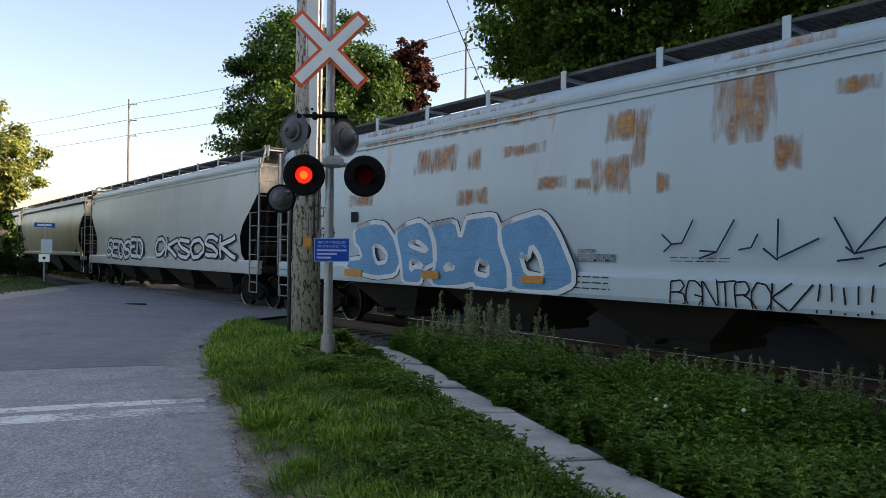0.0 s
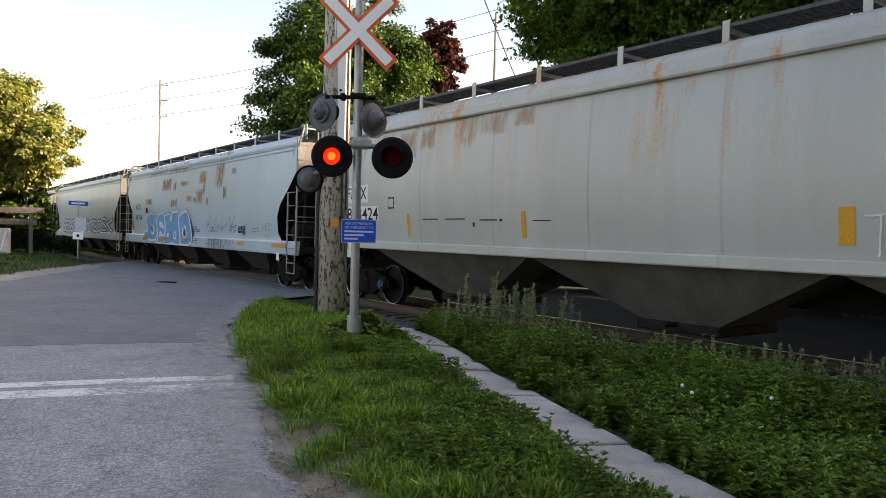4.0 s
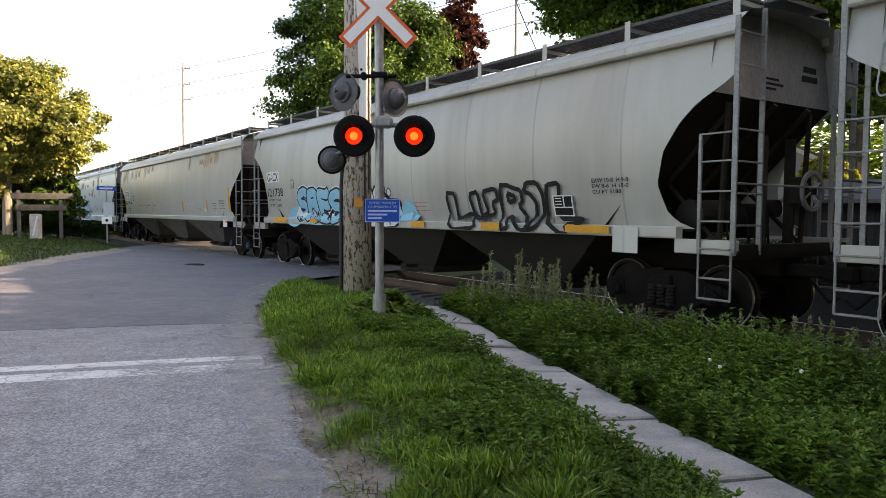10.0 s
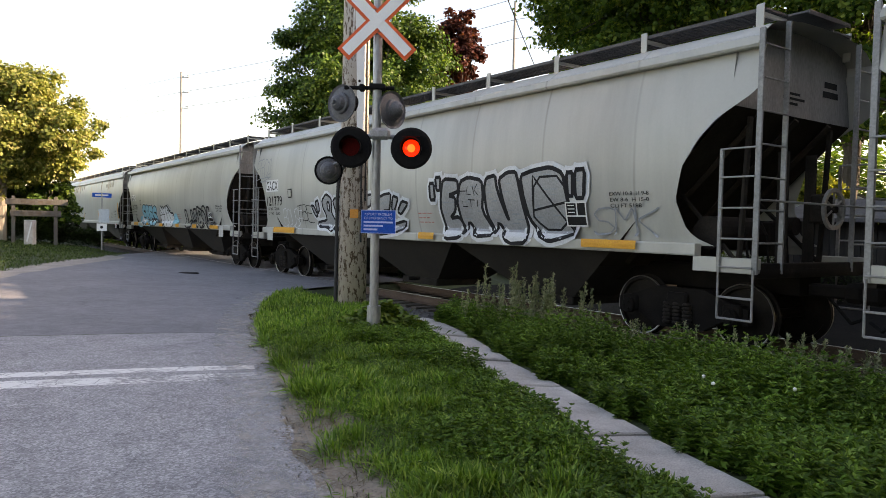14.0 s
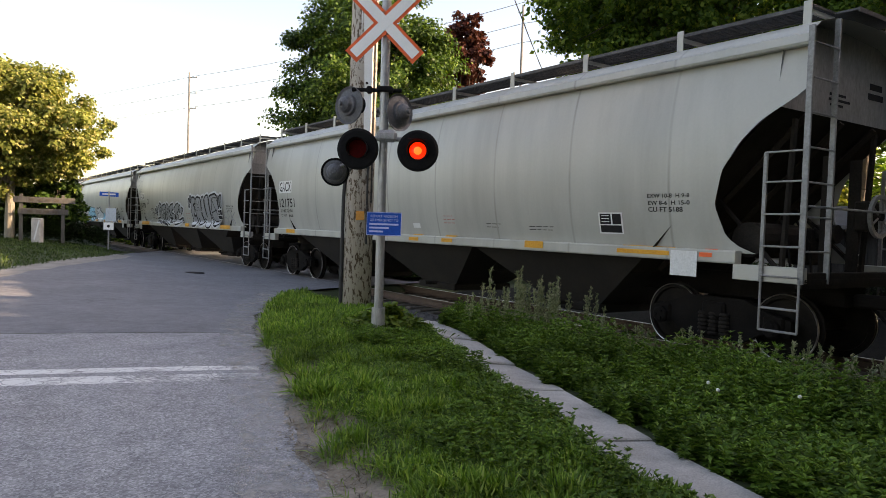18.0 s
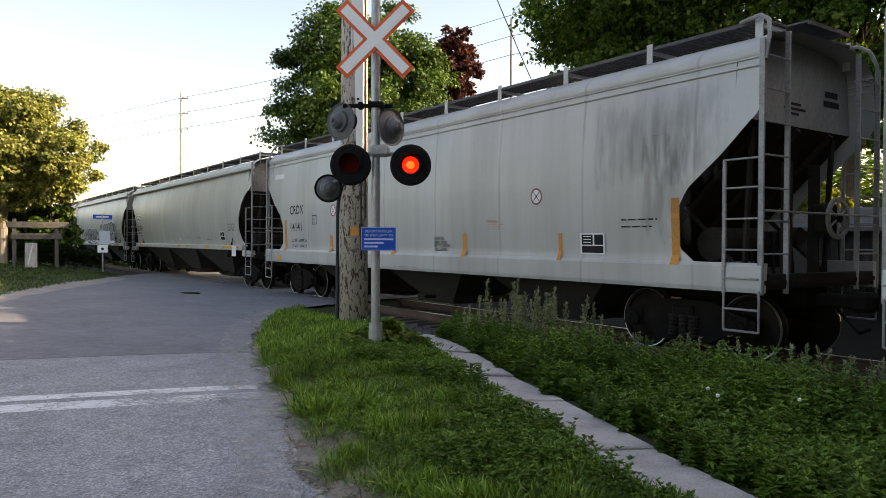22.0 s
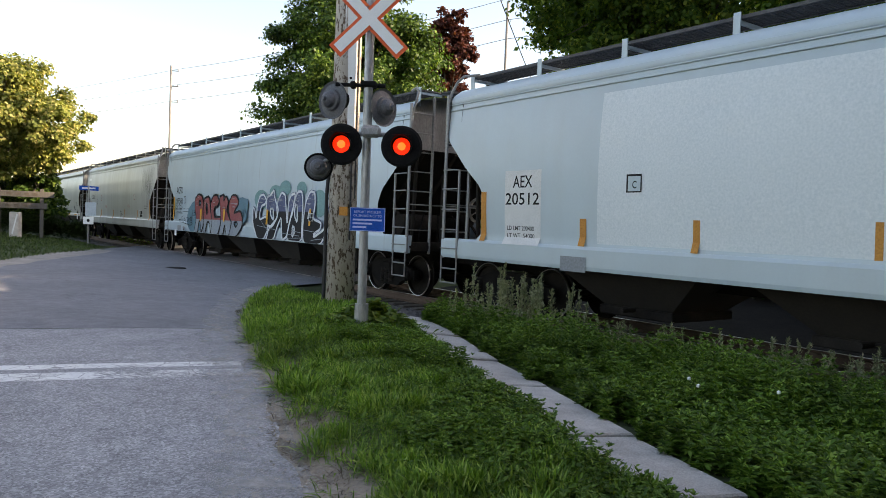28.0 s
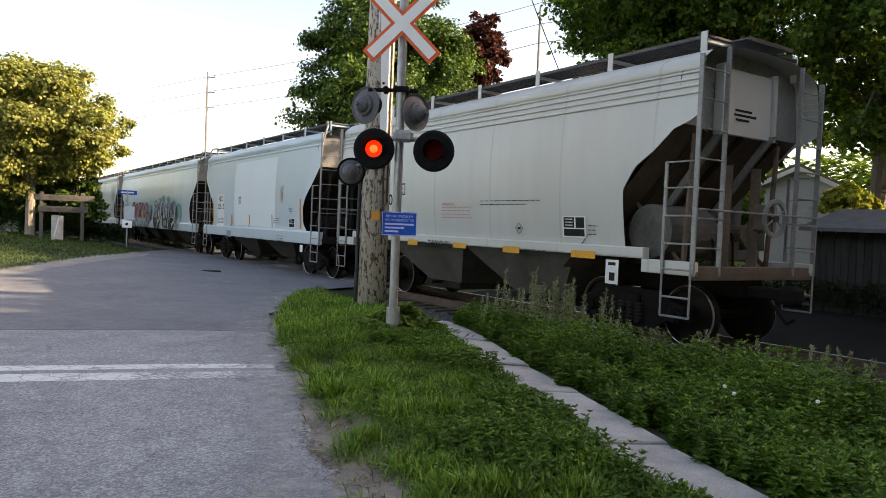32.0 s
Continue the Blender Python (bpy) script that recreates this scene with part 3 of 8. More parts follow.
def stones(name, count, seed, place, smin, smax, material, label, category):
    """Loose stones as small rough octahedra, joined."""
    r = np.random.RandomState(seed)
    base = np.array([(1, 0, 0), (0, 1, 0), (-1, 0, 0), (0, -1, 0), (0, 0, 1), (0, 0, -1)], float)
    tri = [(0, 1, 4), (1, 2, 4), (2, 3, 4), (3, 0, 4), (1, 0, 5), (2, 1, 5), (3, 2, 5), (0, 3, 5)]
    verts, faces = [], []
    for k in range(count):
        p = place(r)
        sc = r.uniform(smin, smax) * r.uniform(0.6, 1.2, (6, 1)) * np.array([1, 1, 0.7])
        a = r.uniform(0, 6.28)
        rot = np.array([[math.cos(a), -math.sin(a), 0], [math.sin(a), math.cos(a), 0], [0, 0, 1]])
        n = len(verts)
        verts += [tuple(q) for q in (base * sc) @ rot.T + p]
        faces += [tuple(n + i for i in f) for f in tri]
    return tagged(part(name, raw(name, verts, faces, material)), label, category, kind="stuff")


def ballast_place(r):
    s, y = r.uniform(-16, 17) if r.rand() < 0.8 else r.uniform(34, 50), r.uniform(-1.9, 2.5)
    p = TRACK @ Vector((s, y, -0.235 if abs(y) < 1.75 else -0.24 - (abs(y) - 1.75) * 0.33))
    return np.array(p)


stones("ballast_stones", 16000, 3, ballast_place, 0.02, 0.05, "ballast", "loose grey ballast stones beside the rails", "gravel")


# ---- the train ----
def section(z, kind):
    """Half width of the car's side at a height."""
    if kind == "flow":
        return float(np.interp(z, [1.0, 1.38, 1.40, 2.0, 2.6, 3.2, 3.7, 4.02], [1.50, 1.50, 1.485, 1.52, 1.535, 1.52, 1.48, 1.44]))
    bow = 0.20 if kind == "bay" else 0.10
    rise = min(max((z - 1.44) / 2.61, 0.0), 1.0)
    return 1.59 - (0 if kind == "bay" else 0.05) - bow * abs(2 * rise - 1) ** 2.2


CUT = {"flow": ([1.40, 1.48, 1.6, 2.08, 2.39, 2.79, 3.31, 3.4], [1.00, 1.18, 1.27, 1.30, 1.12, 0.62, 0.08, 0.04]),
       "ari": ([1.44, 2.35, 2.69, 2.92, 3.22, 3.34, 3.4], [1.34, 1.37, 1.14, 0.78, 0.44, 0.06, 0.04]),
       "long": ([1.44, 1.62, 1.70, 2.14, 2.42, 2.76, 3.1, 3.3], [0.95, 1.15, 1.31, 1.30, 1.05, 0.58, 0.10, 0.04]),
       "bay": ([1.46, 1.52, 1.65, 2.07, 2.53, 2.9, 3.14, 3.43, 3.5], [0.70, 0.92, 1.10, 1.24, 1.12, 0.86, 0.6, 0.08, 0.04])}


def side_sheets(L, kind, base):
    bm = BM()
    zs = sorted(set(list(np.linspace(base, 3.55, 26)) + [3.65, 3.75, 3.85, 3.95, 4.05]))
    nx = 48
    for sgn in (1, -1):
        rows = []
        for z in zs:
            e = L / 2 - float(np.interp(z, *CUT[kind]))
            rows.append([bm.verts.new((e - 2 * e * i / nx, sgn * section(z, kind), z)) for i in range(nx + 1)])
        for p, q in zip(rows, rows[1:]):
            for i in range(nx):
                f = [p[i], p[i + 1], q[i + 1], q[i]]
                bm.faces.new(f if sgn < 0 else f[::-1])
    return bm


def roof_sheet(L):
    bm = BM()
    arc = [(1.46, 4.04), (1.48, 4.10), (1.42, 4.20), (1.25, 4.33), (0.95, 4.42), (0.5, 4.47), (0, 4.48)]
    arc = arc + [(-y, z) for y, z in arc[-2::-1]]
    xs = [L / 2 - 0.06 - (L - 0.12) * k / 24 for k in range(25)]
    rows = [[bm.verts.new((x, y, z)) for y, z in arc] for x in xs]
    for p, q in zip(rows, rows[1:]):
        for i in range(len(arc) - 1):
            bm.faces.new([p[i], q[i], q[i + 1], p[i + 1]])
    return bm


def end_sheet(L, kind, sgn):
    bm = BM()
    x = sgn * (L / 2 - 0.42)
    zs = [3.3, 3.6, 4.03, 4.20, 4.33, 4.42, 4.48]
    ys = [section(3.3, kind), section(3.6, kind), 1.46, 1.41, 1.24, 0.94, 0.02]
    # flat upper wall
    a = [bm.verts.new((x, y, z)) for y, z in zip(ys, zs)]
    b = [bm.verts.new((x, -y, z)) for y, z in zip(ys, zs)]
    for i in range(len(zs) - 1):
        bm.faces.new([a[i], a[i + 1], b[i + 1], b[i]])
    return bm


def slope_sheet(L, kind, sgn):
    """The sloping hopper end under the wall, with stiffeners."""
    bm = BM()
    x = sgn * (L / 2 - 0.42)
    a = [bm.verts.new((x, s2 * (section(3.3, kind) - 0.01), 3.3)) for s2 in (1, -1)]
    lo = [bm.verts.new((x - sgn * 2.3, s2 * 1.46, 1.05)) for s2 in (1, -1)]
    bm.faces.new([a[0], a[1], lo[1], lo[0]])
    return bm


def stiffeners(car, L, sgn):
    x = sgn * (L / 2 - 0.42)
    for yy in (-0.9, 0.0, 0.9):
        bm = BM()
        rod(bm, (x + sgn * 0.03, yy, 3.25), (x - sgn * 2.2, yy, 1.12), 0.05, 4)
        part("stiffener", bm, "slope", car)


def roof_rail(car, L, sgn, sy):
    """Bent tube from the end of the roof walkway down to the ladder."""
    bm = BM()
    y = sy * 1.30
    pts = [Vector((sgn * (L / 2 - 0.55), y - sy * 0.12, 4.60)), Vector((sgn * (L / 2 - 0.20), y, 4.60)), Vector((sgn * (L / 2 - 0.05), y + sy * 0.04, 4.50)), Vector((sgn * (L / 2 + 0.01), y + sy * 0.12, 4.30)), Vector((sgn * (L / 2 + 0.01), y + sy * 0.22, 3.95))]
    for p, q in zip(pts, pts[1:]):
        rod(bm, p, q, 0.028, 8)
    part("roof_handrail", bm, "end_steel", car, "bent grey tube handrail")


def end_gear(car, L, sgn, steel):
    """Brake gear, posts and plates that crowd the open end of a car."""
    x = sgn * (L / 2 - 0.30)
    for yy in (-0.36, 0.36):
        bm = BM()
        box(bm, (x - sgn * 0.05, yy, 1.95), (0.16, 0.03, 1.65))
        part("end_post", bm, steel, car)
    for yy in (-1.05, 1.05):
        bm = BM()
        rod(bm, (x - sgn * 0.25, yy, 1.15), (x - sgn * 0.15, yy, 3.2), 0.045, 6)
        rod(bm, (x - sgn * 0.25, yy, 1.2), (x - sgn * 1.4, yy * 0.9, 2.3), 0.035, 6)
        part("brace", bm, steel, car)
    bm = BM()
    rod(bm, (x - sgn * 0.7, 0.05, 1.62), (x - sgn * 0.7, 1.12, 1.62), 0.24, 16)
    part("air_reservoir", bm, steel, car, "dusty brown air reservoir")
    bm = BM()
    box(bm, (x - sgn * 0.9, -0.75, 1.55), (0.35, 0.5, 0.55), bevel=0.03)
    rod(bm, (x - sgn * 0.75, -0.75, 1.75), (x - sgn * 0.45, -0.75, 1.75), 0.14, 12)
    part("brake_cylinder", bm, steel, car)
    for k in range(3):
        bm = BM()
        pts = [Vector((x - sgn * 0.2, 0.9 - 0.5 * k, 1.2)), Vector((x - sgn * 0.3, 0.8 - 0.5 * k, 1.5 + 0.1 * k)), Vector((x - sgn * 0.6, 0.5 - 0.4 * k, 1.9))]
        for p, q in zip(pts, pts[1:]):
            rod(bm, p, q, 0.018, 6)
        part("brake_pipe", bm, "dark", car)
    if sgn < 0:
        wheel = new("brake_wheel")
        wheel.parent = car
        m = Matrix.Translation((sgn * (L / 2 - 0.05), -0.45, 2.0)) @ Matrix.Rotation(radians(90 * sgn), 4, "Y")
        bm = BM()
        lathe(bm, [(0.245, -0.024), (0.30, -0.024), (0.30, 0.024), (0.245, 0.024), (0.245, -0.024)], m, 24)
        part("rim", bm, "end_steel", wheel)
        for k in range(6):
            bm = BM()
            a = k * math.pi / 3
            rod(bm, m @ Vector((0.04 * math.cos(a), 0.04 * math.sin(a), 0)), m @ Vector((0.25 * math.cos(a), 0.25 * math.sin(a), 0)), 0.016, 5)
            part("spoke", bm, "end_steel", wheel)
        bm = BM()
        lathe(bm, [(0, 0.04), (0.06, 0.04), (0.06, -0.12), (0, -0.12)], m, 12)
        part("hub", bm, steel, wheel)
        bm = BM()
        box(bm, (sgn * (L / 2 - 0.22), -0.45, 2.0), (0.2, 0.36, 0.42), bevel=0.03)
        part("brake_housing", bm, steel, car)


def truck_parts(owner, x):
    tr = new("truck")
    tr.parent, tr.location = owner, (x, 0, 0)
    for sgn in (1, -1):
        bm = BM()
        outline = [(-1.12, 0.36), (-1.12, 0.58), (-0.80, 0.66), (-0.42, 0.80), (0.42, 0.80), (0.80, 0.66), (1.12, 0.58), (1.12, 0.36), (0.78, 0.40), (0.40, 0.20), (-0.40, 0.20), (-0.78, 0.40)]
        plate(bm, outline, 0.93 * sgn, 1.05 * sgn, lambda u, v, d: Vector((u, d, v)))
        for ax in (-0.889, 0.889):
            box(bm, (ax, 0.99 * sgn, 0.50), (0.30, 0.20, 0.26), bevel=0.03)
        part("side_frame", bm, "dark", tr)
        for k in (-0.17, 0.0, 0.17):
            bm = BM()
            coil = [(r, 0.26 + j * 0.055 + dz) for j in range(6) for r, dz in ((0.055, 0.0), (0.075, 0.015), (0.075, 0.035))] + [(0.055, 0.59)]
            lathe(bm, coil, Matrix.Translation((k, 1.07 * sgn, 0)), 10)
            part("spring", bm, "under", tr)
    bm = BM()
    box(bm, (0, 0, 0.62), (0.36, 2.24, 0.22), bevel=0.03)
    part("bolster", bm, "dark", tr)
    sets = []
    for ax in (-0.889, 0.889):
        bm = BM()
        side = Matrix.Rotation(radians(-90), 4, "X")
        rod(bm, (0, -1.02, 0), (0, 1.02, 0), 0.075, 12)
        for sgn in (1, -1):
            m = Matrix.Translation((0, 0.72 * sgn, 0)) @ Matrix.Rotation(radians(-90 * sgn), 4, "X")
            lathe(bm, [(0.09, -0.06), (0.13, -0.03), (0.38, -0.02), (0.40, -0.065), (0.485, -0.065), (0.485, -0.035), (0.457, -0.025), (0.455, 0.07), (0.40, 0.075), (0.385, 0.03), (0.14, 0.045), (0.13, 0.09), (0.09, 0.09)], m, 36)
        for sgn in (1, -1):
            m = Matrix.Translation((0, 0.72 * sgn, 0)) @ Matrix.Rotation(radians(-90 * sgn), 4, "X")
            old = set(bm.faces)
            lathe(bm, [(0.445, 0.078), (0.457, 0.082), (0.462, 0.072), (0.460, 0.05)], m, 36)
            for f in bm.faces:
                if f not in old:
                    f.material_index = 1
        ws = part("wheelset", bm, "wheel", tr, smooth=False)
        ws.data.materials.append(M["tread"])
        ws.location = (ax, 0, 0.457)
        sets.append(ws)
        for sgn in (1, -1):
            bm = BM()
            m = Matrix.Translation((0, 1.05 * sgn, 0)) @ Matrix.Rotation(radians(-90 * sgn), 4, "X")
            lathe(bm, [(0.12, 0.0), (0.12, 0.08), (0.095, 0.10), (0.0, 0.10)], m, 16)
            for k in range(3):
                q = m @ Matrix.Rotation(k * 2.094, 4, "Z")
                lathe(bm, [(0.0, 0.12), (0.022, 0.12), (0.022, 0.10)], q @ Matrix.Translation((0.06, 0, 0)), 6)
            cap = part("bearing_cap", bm, "blue_cap" if owner.get("caps") else "dark", tr)
            cap.location = (ax, 0, 0.457)
            sets.append(cap)
    return sets


def ladder_at(owner, L, sx, sy, kind):
    """Corner ladder: a short outer and a tall corner stile with rungs on the side, and rungs round the corner."""
    lad = new("ladder")
    lad.parent = owner
    y, xe, xi = sy * 1.555, sx * (L / 2 - 0.02), sx * (L / 2 - 0.52)
    low = 0.98 if kind == "flow" else 1.10
    for name, a, b, w in (("stile", (xe, y, low), (xe, y - sy * 0.06, 4.22), 0.075), ("stile", (xi, y, low), (xi, y, 2.72), 0.05), ("stile", (xe, y - sy * 0.62, low), (xe, y - sy * 0.62, 4.40), 0.07)):
        bm = BM()
        a, b = Vector(a), Vector(b)
        box(bm, (a + b) / 2, (0.02 if name == "x" else w, 0.035, (b - a).length), bevel=0.004)
        part(name, bm, "ladder_grey", lad)
    for z in (1.18, 1.55, 1.95, 2.35, 2.72):
        bm = BM()
        rod(bm, (xe, y + sy * 0.03, z), (xi, y + sy * 0.03, z), 0.013, 6)
        part("rung", bm, "ladder_grey", lad)
    for k in range(7):
        z = 1.5 + 0.42 * k
        bm = BM()
        rod(bm, (xe + sx * 0.03, y - sy * 0.05, z), (xe + sx * 0.03, y - sy * 0.62, z), 0.013, 6)
        part("rung", bm, "ladder_grey", lad)
    # stirrup step below the sill
    bm = BM()
    for xx in (xe, xi):
        rod(bm, (xx, y, low + 0.05), (xx, y, 0.50), 0.016, 6)
    for z in (0.50, 0.78):
        rod(bm, (xe, y, z), (xi, y, z), 0.016, 6)
    part("stirrup", bm, "ladder_grey", lad)
    return lad


def bars_mesh(name, x0, x1, pitch, ya, yb, z, material):
    """Grating: cross bars and long bars."""
    verts, faces = [], []

    def bar(a, b, w, h):
        n = len(verts)
        verts.extend([(a[0] - w, a[1], z - h), (a[0] + w, a[1], z - h), (b[0] + w, b[1], z - h), (b[0] - w, b[1], z - h), (a[0] - w, a[1], z), (a[0] + w, a[1], z), (b[0] + w, b[1], z), (b[0] - w, b[1], z)])
        faces.extend([(n, n + 1, n + 2, n + 3), (n + 4, n + 5, n + 6, n + 7), (n, n + 1, n + 5, n + 4), (n + 2, n + 3, n + 7, n + 6), (n, n + 3, n + 7, n + 4), (n + 1, n + 2, n + 6, n + 5)])

    x = x0
    while x < x1:
        bar((x, ya), (x, yb), 0.014, 0.03)
        x += pitch
    for k in range(9):
        yk = ya + (yb - ya) * k / 8
        xm, half = (x0 + x1) / 2, (x1 - x0) / 2
        w = 0.012 if 0 < k < 8 else 0.02
        n = len(verts)
        h = 0.03 if 0 < k < 8 else 0.045
        verts.extend([(x0, yk - w, z - h), (x1, yk - w, z - h), (x1, yk + w, z - h), (x0, yk + w, z - h), (x0, yk - w, z + 0.004), (x1, yk - w, z + 0.004), (x1, yk + w, z + 0.004), (x0, yk + w, z + 0.004)])
        faces.extend([(n, n + 1, n + 2, n + 3), (n + 4, n + 5, n + 6, n + 7), (n, n + 1, n + 5, n + 4), (n + 2, n + 3, n + 7, n + 6), (n, n + 3, n + 7, n + 4), (n + 1, n + 2, n + 6, n + 5)])
    return raw(name, verts, faces, material)


def end_writing(car, L, kind, sgn):
    """Stencilled lines on the end wall, and on one kind of car a proud middle panel between ribs."""
    x = sgn * (L / 2 - 0.42)
    out = 0.004
    if kind == "ari":
        bm = BM()
        plate(bm, [(-0.62, 3.24), (0.62, 3.24), (0.62, 4.22), (-0.62, 4.22)], x, x + sgn * 0.10, lambda u, v, d: Vector((d, u, v)))
        part("end_panel", bm, "greyE", car, "sunlit grey middle panel of the end wall")
        for yy in (-0.66, 0.66):
            bm = BM()
            box(bm, (x + sgn * 0.08, yy, 3.74), (0.16, 0.07, 1.06), bevel=0.01)
            part("end_rib", bm, "greyE", car)
        out = 0.105
        for word, z in (("CEFX", 3.88), ("300208", 3.72)):
            me = flat_text(word, 0.46, 0.11, "letter_black")
            part("end_lettering", me, None, car).matrix_local = Matrix.Translation((x + sgn * 0.006, -sgn * 0.74 if sgn > 0 else 0.74, z)) @ Matrix.Rotation(radians(90 * sgn), 4, "Z") @ Matrix.Rotation(radians(90), 4, "X")
        bm = BM()
        rod(bm, (x - sgn * 0.62, 0.15, 1.72), (x - sgn * 0.62, 1.25, 1.72), 0.42, 24)
        part("tank", bm, "bay_grey", car, "large dusty round tank behind the ladder")
        for yy in (-0.62, 0.62):
            bm = BM()
            plate(bm, [(0.05, 3.3), (0.20, 3.3), (-1.25, 1.5), (-1.40, 1.5)], yy - 0.03, yy + 0.03, lambda u, v, d, sgn=sgn, x=x: Vector((x + sgn * u, d, v)))
            part("slope_beam", bm, "end_paint", car)
    for k, (yy, z, w) in enumerate(((0.10, 3.62, 0.42), (0.05, 3.55, 0.56), (0.12, 3.48, 0.34), (-0.95, 3.86, 0.36), (-0.95, 3.72, 0.44))):
        if kind == "ari" and k > 2:
            continue
        bm = BM()
        box(bm, (x + sgn * out, yy, z), (0.003, w, 0.035 if k < 3 else 0.09))
        part("stencil_line", bm, "letter_black", car)


def hopper_car(front, rear, kind, paint, label, bays=3, caps=False):
    """A covered hopper car; front and rear are the places of its end sills in the train."""
    L, mid = front - rear, (front + rear) / 2
    low = 1.02 if kind == "flow" else 1.30
    car = empty("hopper_car", TRACK @ Matrix.Translation((mid + ROLLED[0][1], 0, 0)), label, "freight car", "hopper cars of the train")
    car["paint"], car["mid"], car["caps"] = paint, mid, 1 if caps else 0
    part("body_side", side_sheets(L, kind, 1.36 if kind == "flow" else 1.44), paint, car, smooth=True)
    part("roof", roof_sheet(L), paint, car, smooth=True)
    for sgn in (1, -1):
        part("end_wall", end_sheet(L, kind, sgn), "end_paint", car, "grimy grey end wall")
        end_writing(car, L, kind, sgn)
        # sheet and gear take colours darkened for recess shade, except on ari cars
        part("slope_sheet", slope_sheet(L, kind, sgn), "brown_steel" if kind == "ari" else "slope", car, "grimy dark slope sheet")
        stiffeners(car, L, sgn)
        if kind == "flow":
            roof_rail(car, L, sgn, 1)
            roof_rail(car, L, sgn, -1)
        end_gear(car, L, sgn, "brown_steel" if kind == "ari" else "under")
        bm = BM()
        box(bm, (sgn * (L / 2 - 0.20), 0, 4.60), (0.46, 1.1, 0.03), bevel=0.004)
        box(bm, (sgn * (L / 2 + 0.03), 0, 4.59), (0.02, 1.1, 0.06))
        part("roof_end_platform", bm, "grate", car, "dark steel roof crossover platform")
        # side sill
        bm = BM()
        if kind == "flow":
            plate(bm, [(1.40, 1.38), (1.525, 1.38), (1.555, 1.33), (1.555, 1.06), (1.54, 1.00), (1.44, 1.00)], -L / 2, L / 2, lambda u, v, d, sgn=sgn: Vector((d, sgn * u, v)))
        else:
            plate(bm, [(1.40, 1.47), (1.53, 1.47), (1.545, 1.45), (1.545, 1.32), (1.53, 1.30), (1.40, 1.30)], -L / 2 + 0.9, L / 2 - 0.9, lambda u, v, d, sgn=sgn: Vector((d, sgn * u, v)))
            for e in (1, -1):
                box(bm, (e * (L / 2 - 0.47), sgn * 1.47, 1.20), (0.94, 0.12, 0.20), bevel=0.01)
        part("side_sill", bm, paint, car)
        # roof edge ribs
        bm = BM()
        if kind in ("flow", "ari"):
            for k, z in enumerate((3.92, 4.02, 4.12) if kind == "flow" else (3.70, 3.80, 3.90, 4.0)):
                h = 0.02 if k == 0 else 0.013
                box(bm, (0, sgn * (section(z, kind) + 0.010), z), (L - 0.1, 0.04, h * 2), bevel=0.006)
        else:
            z = 4.03 if kind == "bay" else 3.94
            plate(bm, [(1.43, z - 0.03), (1.535, z - 0.03), (1.555, z), (1.535, z + 0.10), (1.43, z + 0.15)], -L / 2 + 0.05, L / 2 - 0.05, lambda u, v, d, sgn=sgn: Vector((d, sgn * u, v)))
        part("eave_rib", bm, paint, car)
        # walkway on its brackets
        part("roof_walkway", bars_mesh("roof_walkway", -L / 2 + 0.25, L / 2 - 0.25, 0.11, sgn * 0.60, sgn * 1.12, 4.60, "grate"), None, car, "dark steel walkway grating")
        n = int(L / 1.85)
        for k in range(n + 1):
            x = -L / 2 + 0.3 + (L - 0.6) * k / n
            bm = BM()
            box(bm, (x, sgn * 1.15, 4.44), (0.11, 0.02, 0.42), bevel=0.003)
            box(bm, (x, sgn * 0.85, 4.53), (0.05, 0.6, 0.05))
            part("walkway_bracket", bm, paint, car)
    bm = BM()
    plate(bm, [(-0.30, 4.38), (0.30, 4.38), (0.30, 4.52), (0.22, 4.58), (-0.22, 4.58), (-0.30, 4.52)], -L / 2 + 0.8, L / 2 - 0.8, lambda u, v, d: Vector((d, u, v)))
    part("hatch_cover", bm, paint, car)
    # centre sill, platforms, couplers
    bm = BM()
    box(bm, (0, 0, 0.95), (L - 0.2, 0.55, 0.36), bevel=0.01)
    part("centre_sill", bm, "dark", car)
    for sgn in (1, -1):
        x = sgn * (L / 2 - 0.45)
        bm = BM()
        box(bm, (x + sgn * 0.1, 0, 1.13), (0.70, 2.94, 0.06))
        box(bm, (sgn * (L / 2 - 0.06), 0, 1.14), (0.10, 2.98, 0.20), bevel=0.01)
        part("end_platform", bm, "brown_steel" if kind == "ari" else "under", car)
        bm = BM()
        box(bm, (sgn * (L / 2 + 0.18), 0, 0.86), (0.55, 0.20, 0.18), bevel=0.03)
        box(bm, (sgn * (L / 2 + 0.52), 0.05 * sgn, 0.86), (0.28, 0.32, 0.27), bevel=0.06)
        part("coupler", bm, "dark", car)
        bm = BM()
        pts = [Vector((sgn * (L / 2 - 0.05), 0.30 * sgn, 0.80)), Vector((sgn * (L / 2 + 0.12), 0.32 * sgn, 0.62)), Vector((sgn * (L / 2 + 0.35), 0.25 * sgn, 0.42)), Vector((sgn * (L / 2 + 0.55), 0.12 * sgn, 0.50))]
        for a, b in zip(pts, pts[1:]):
            rod(bm, a, b, 0.025, 6)
        part("brake_hose", bm, "black", car)
        for sy in (1, -1):
            ladder_at(car, L, sgn, sy, kind)
        bm = BM()
        rod(bm, (sgn * (L / 2 + 0.02), -1.5, 2.05), (sgn * (L / 2 + 0.02), 1.5, 2.05), 0.015, 6)
        part("handrail", bm, "end_steel", car)
    # hopper bays
    inner = L - 5.0
    for k in range(bays):
        cx = -inner / 2 + inner * (k + 0.5) / bays
        hw = inner / bays / 2
        bm = BM()
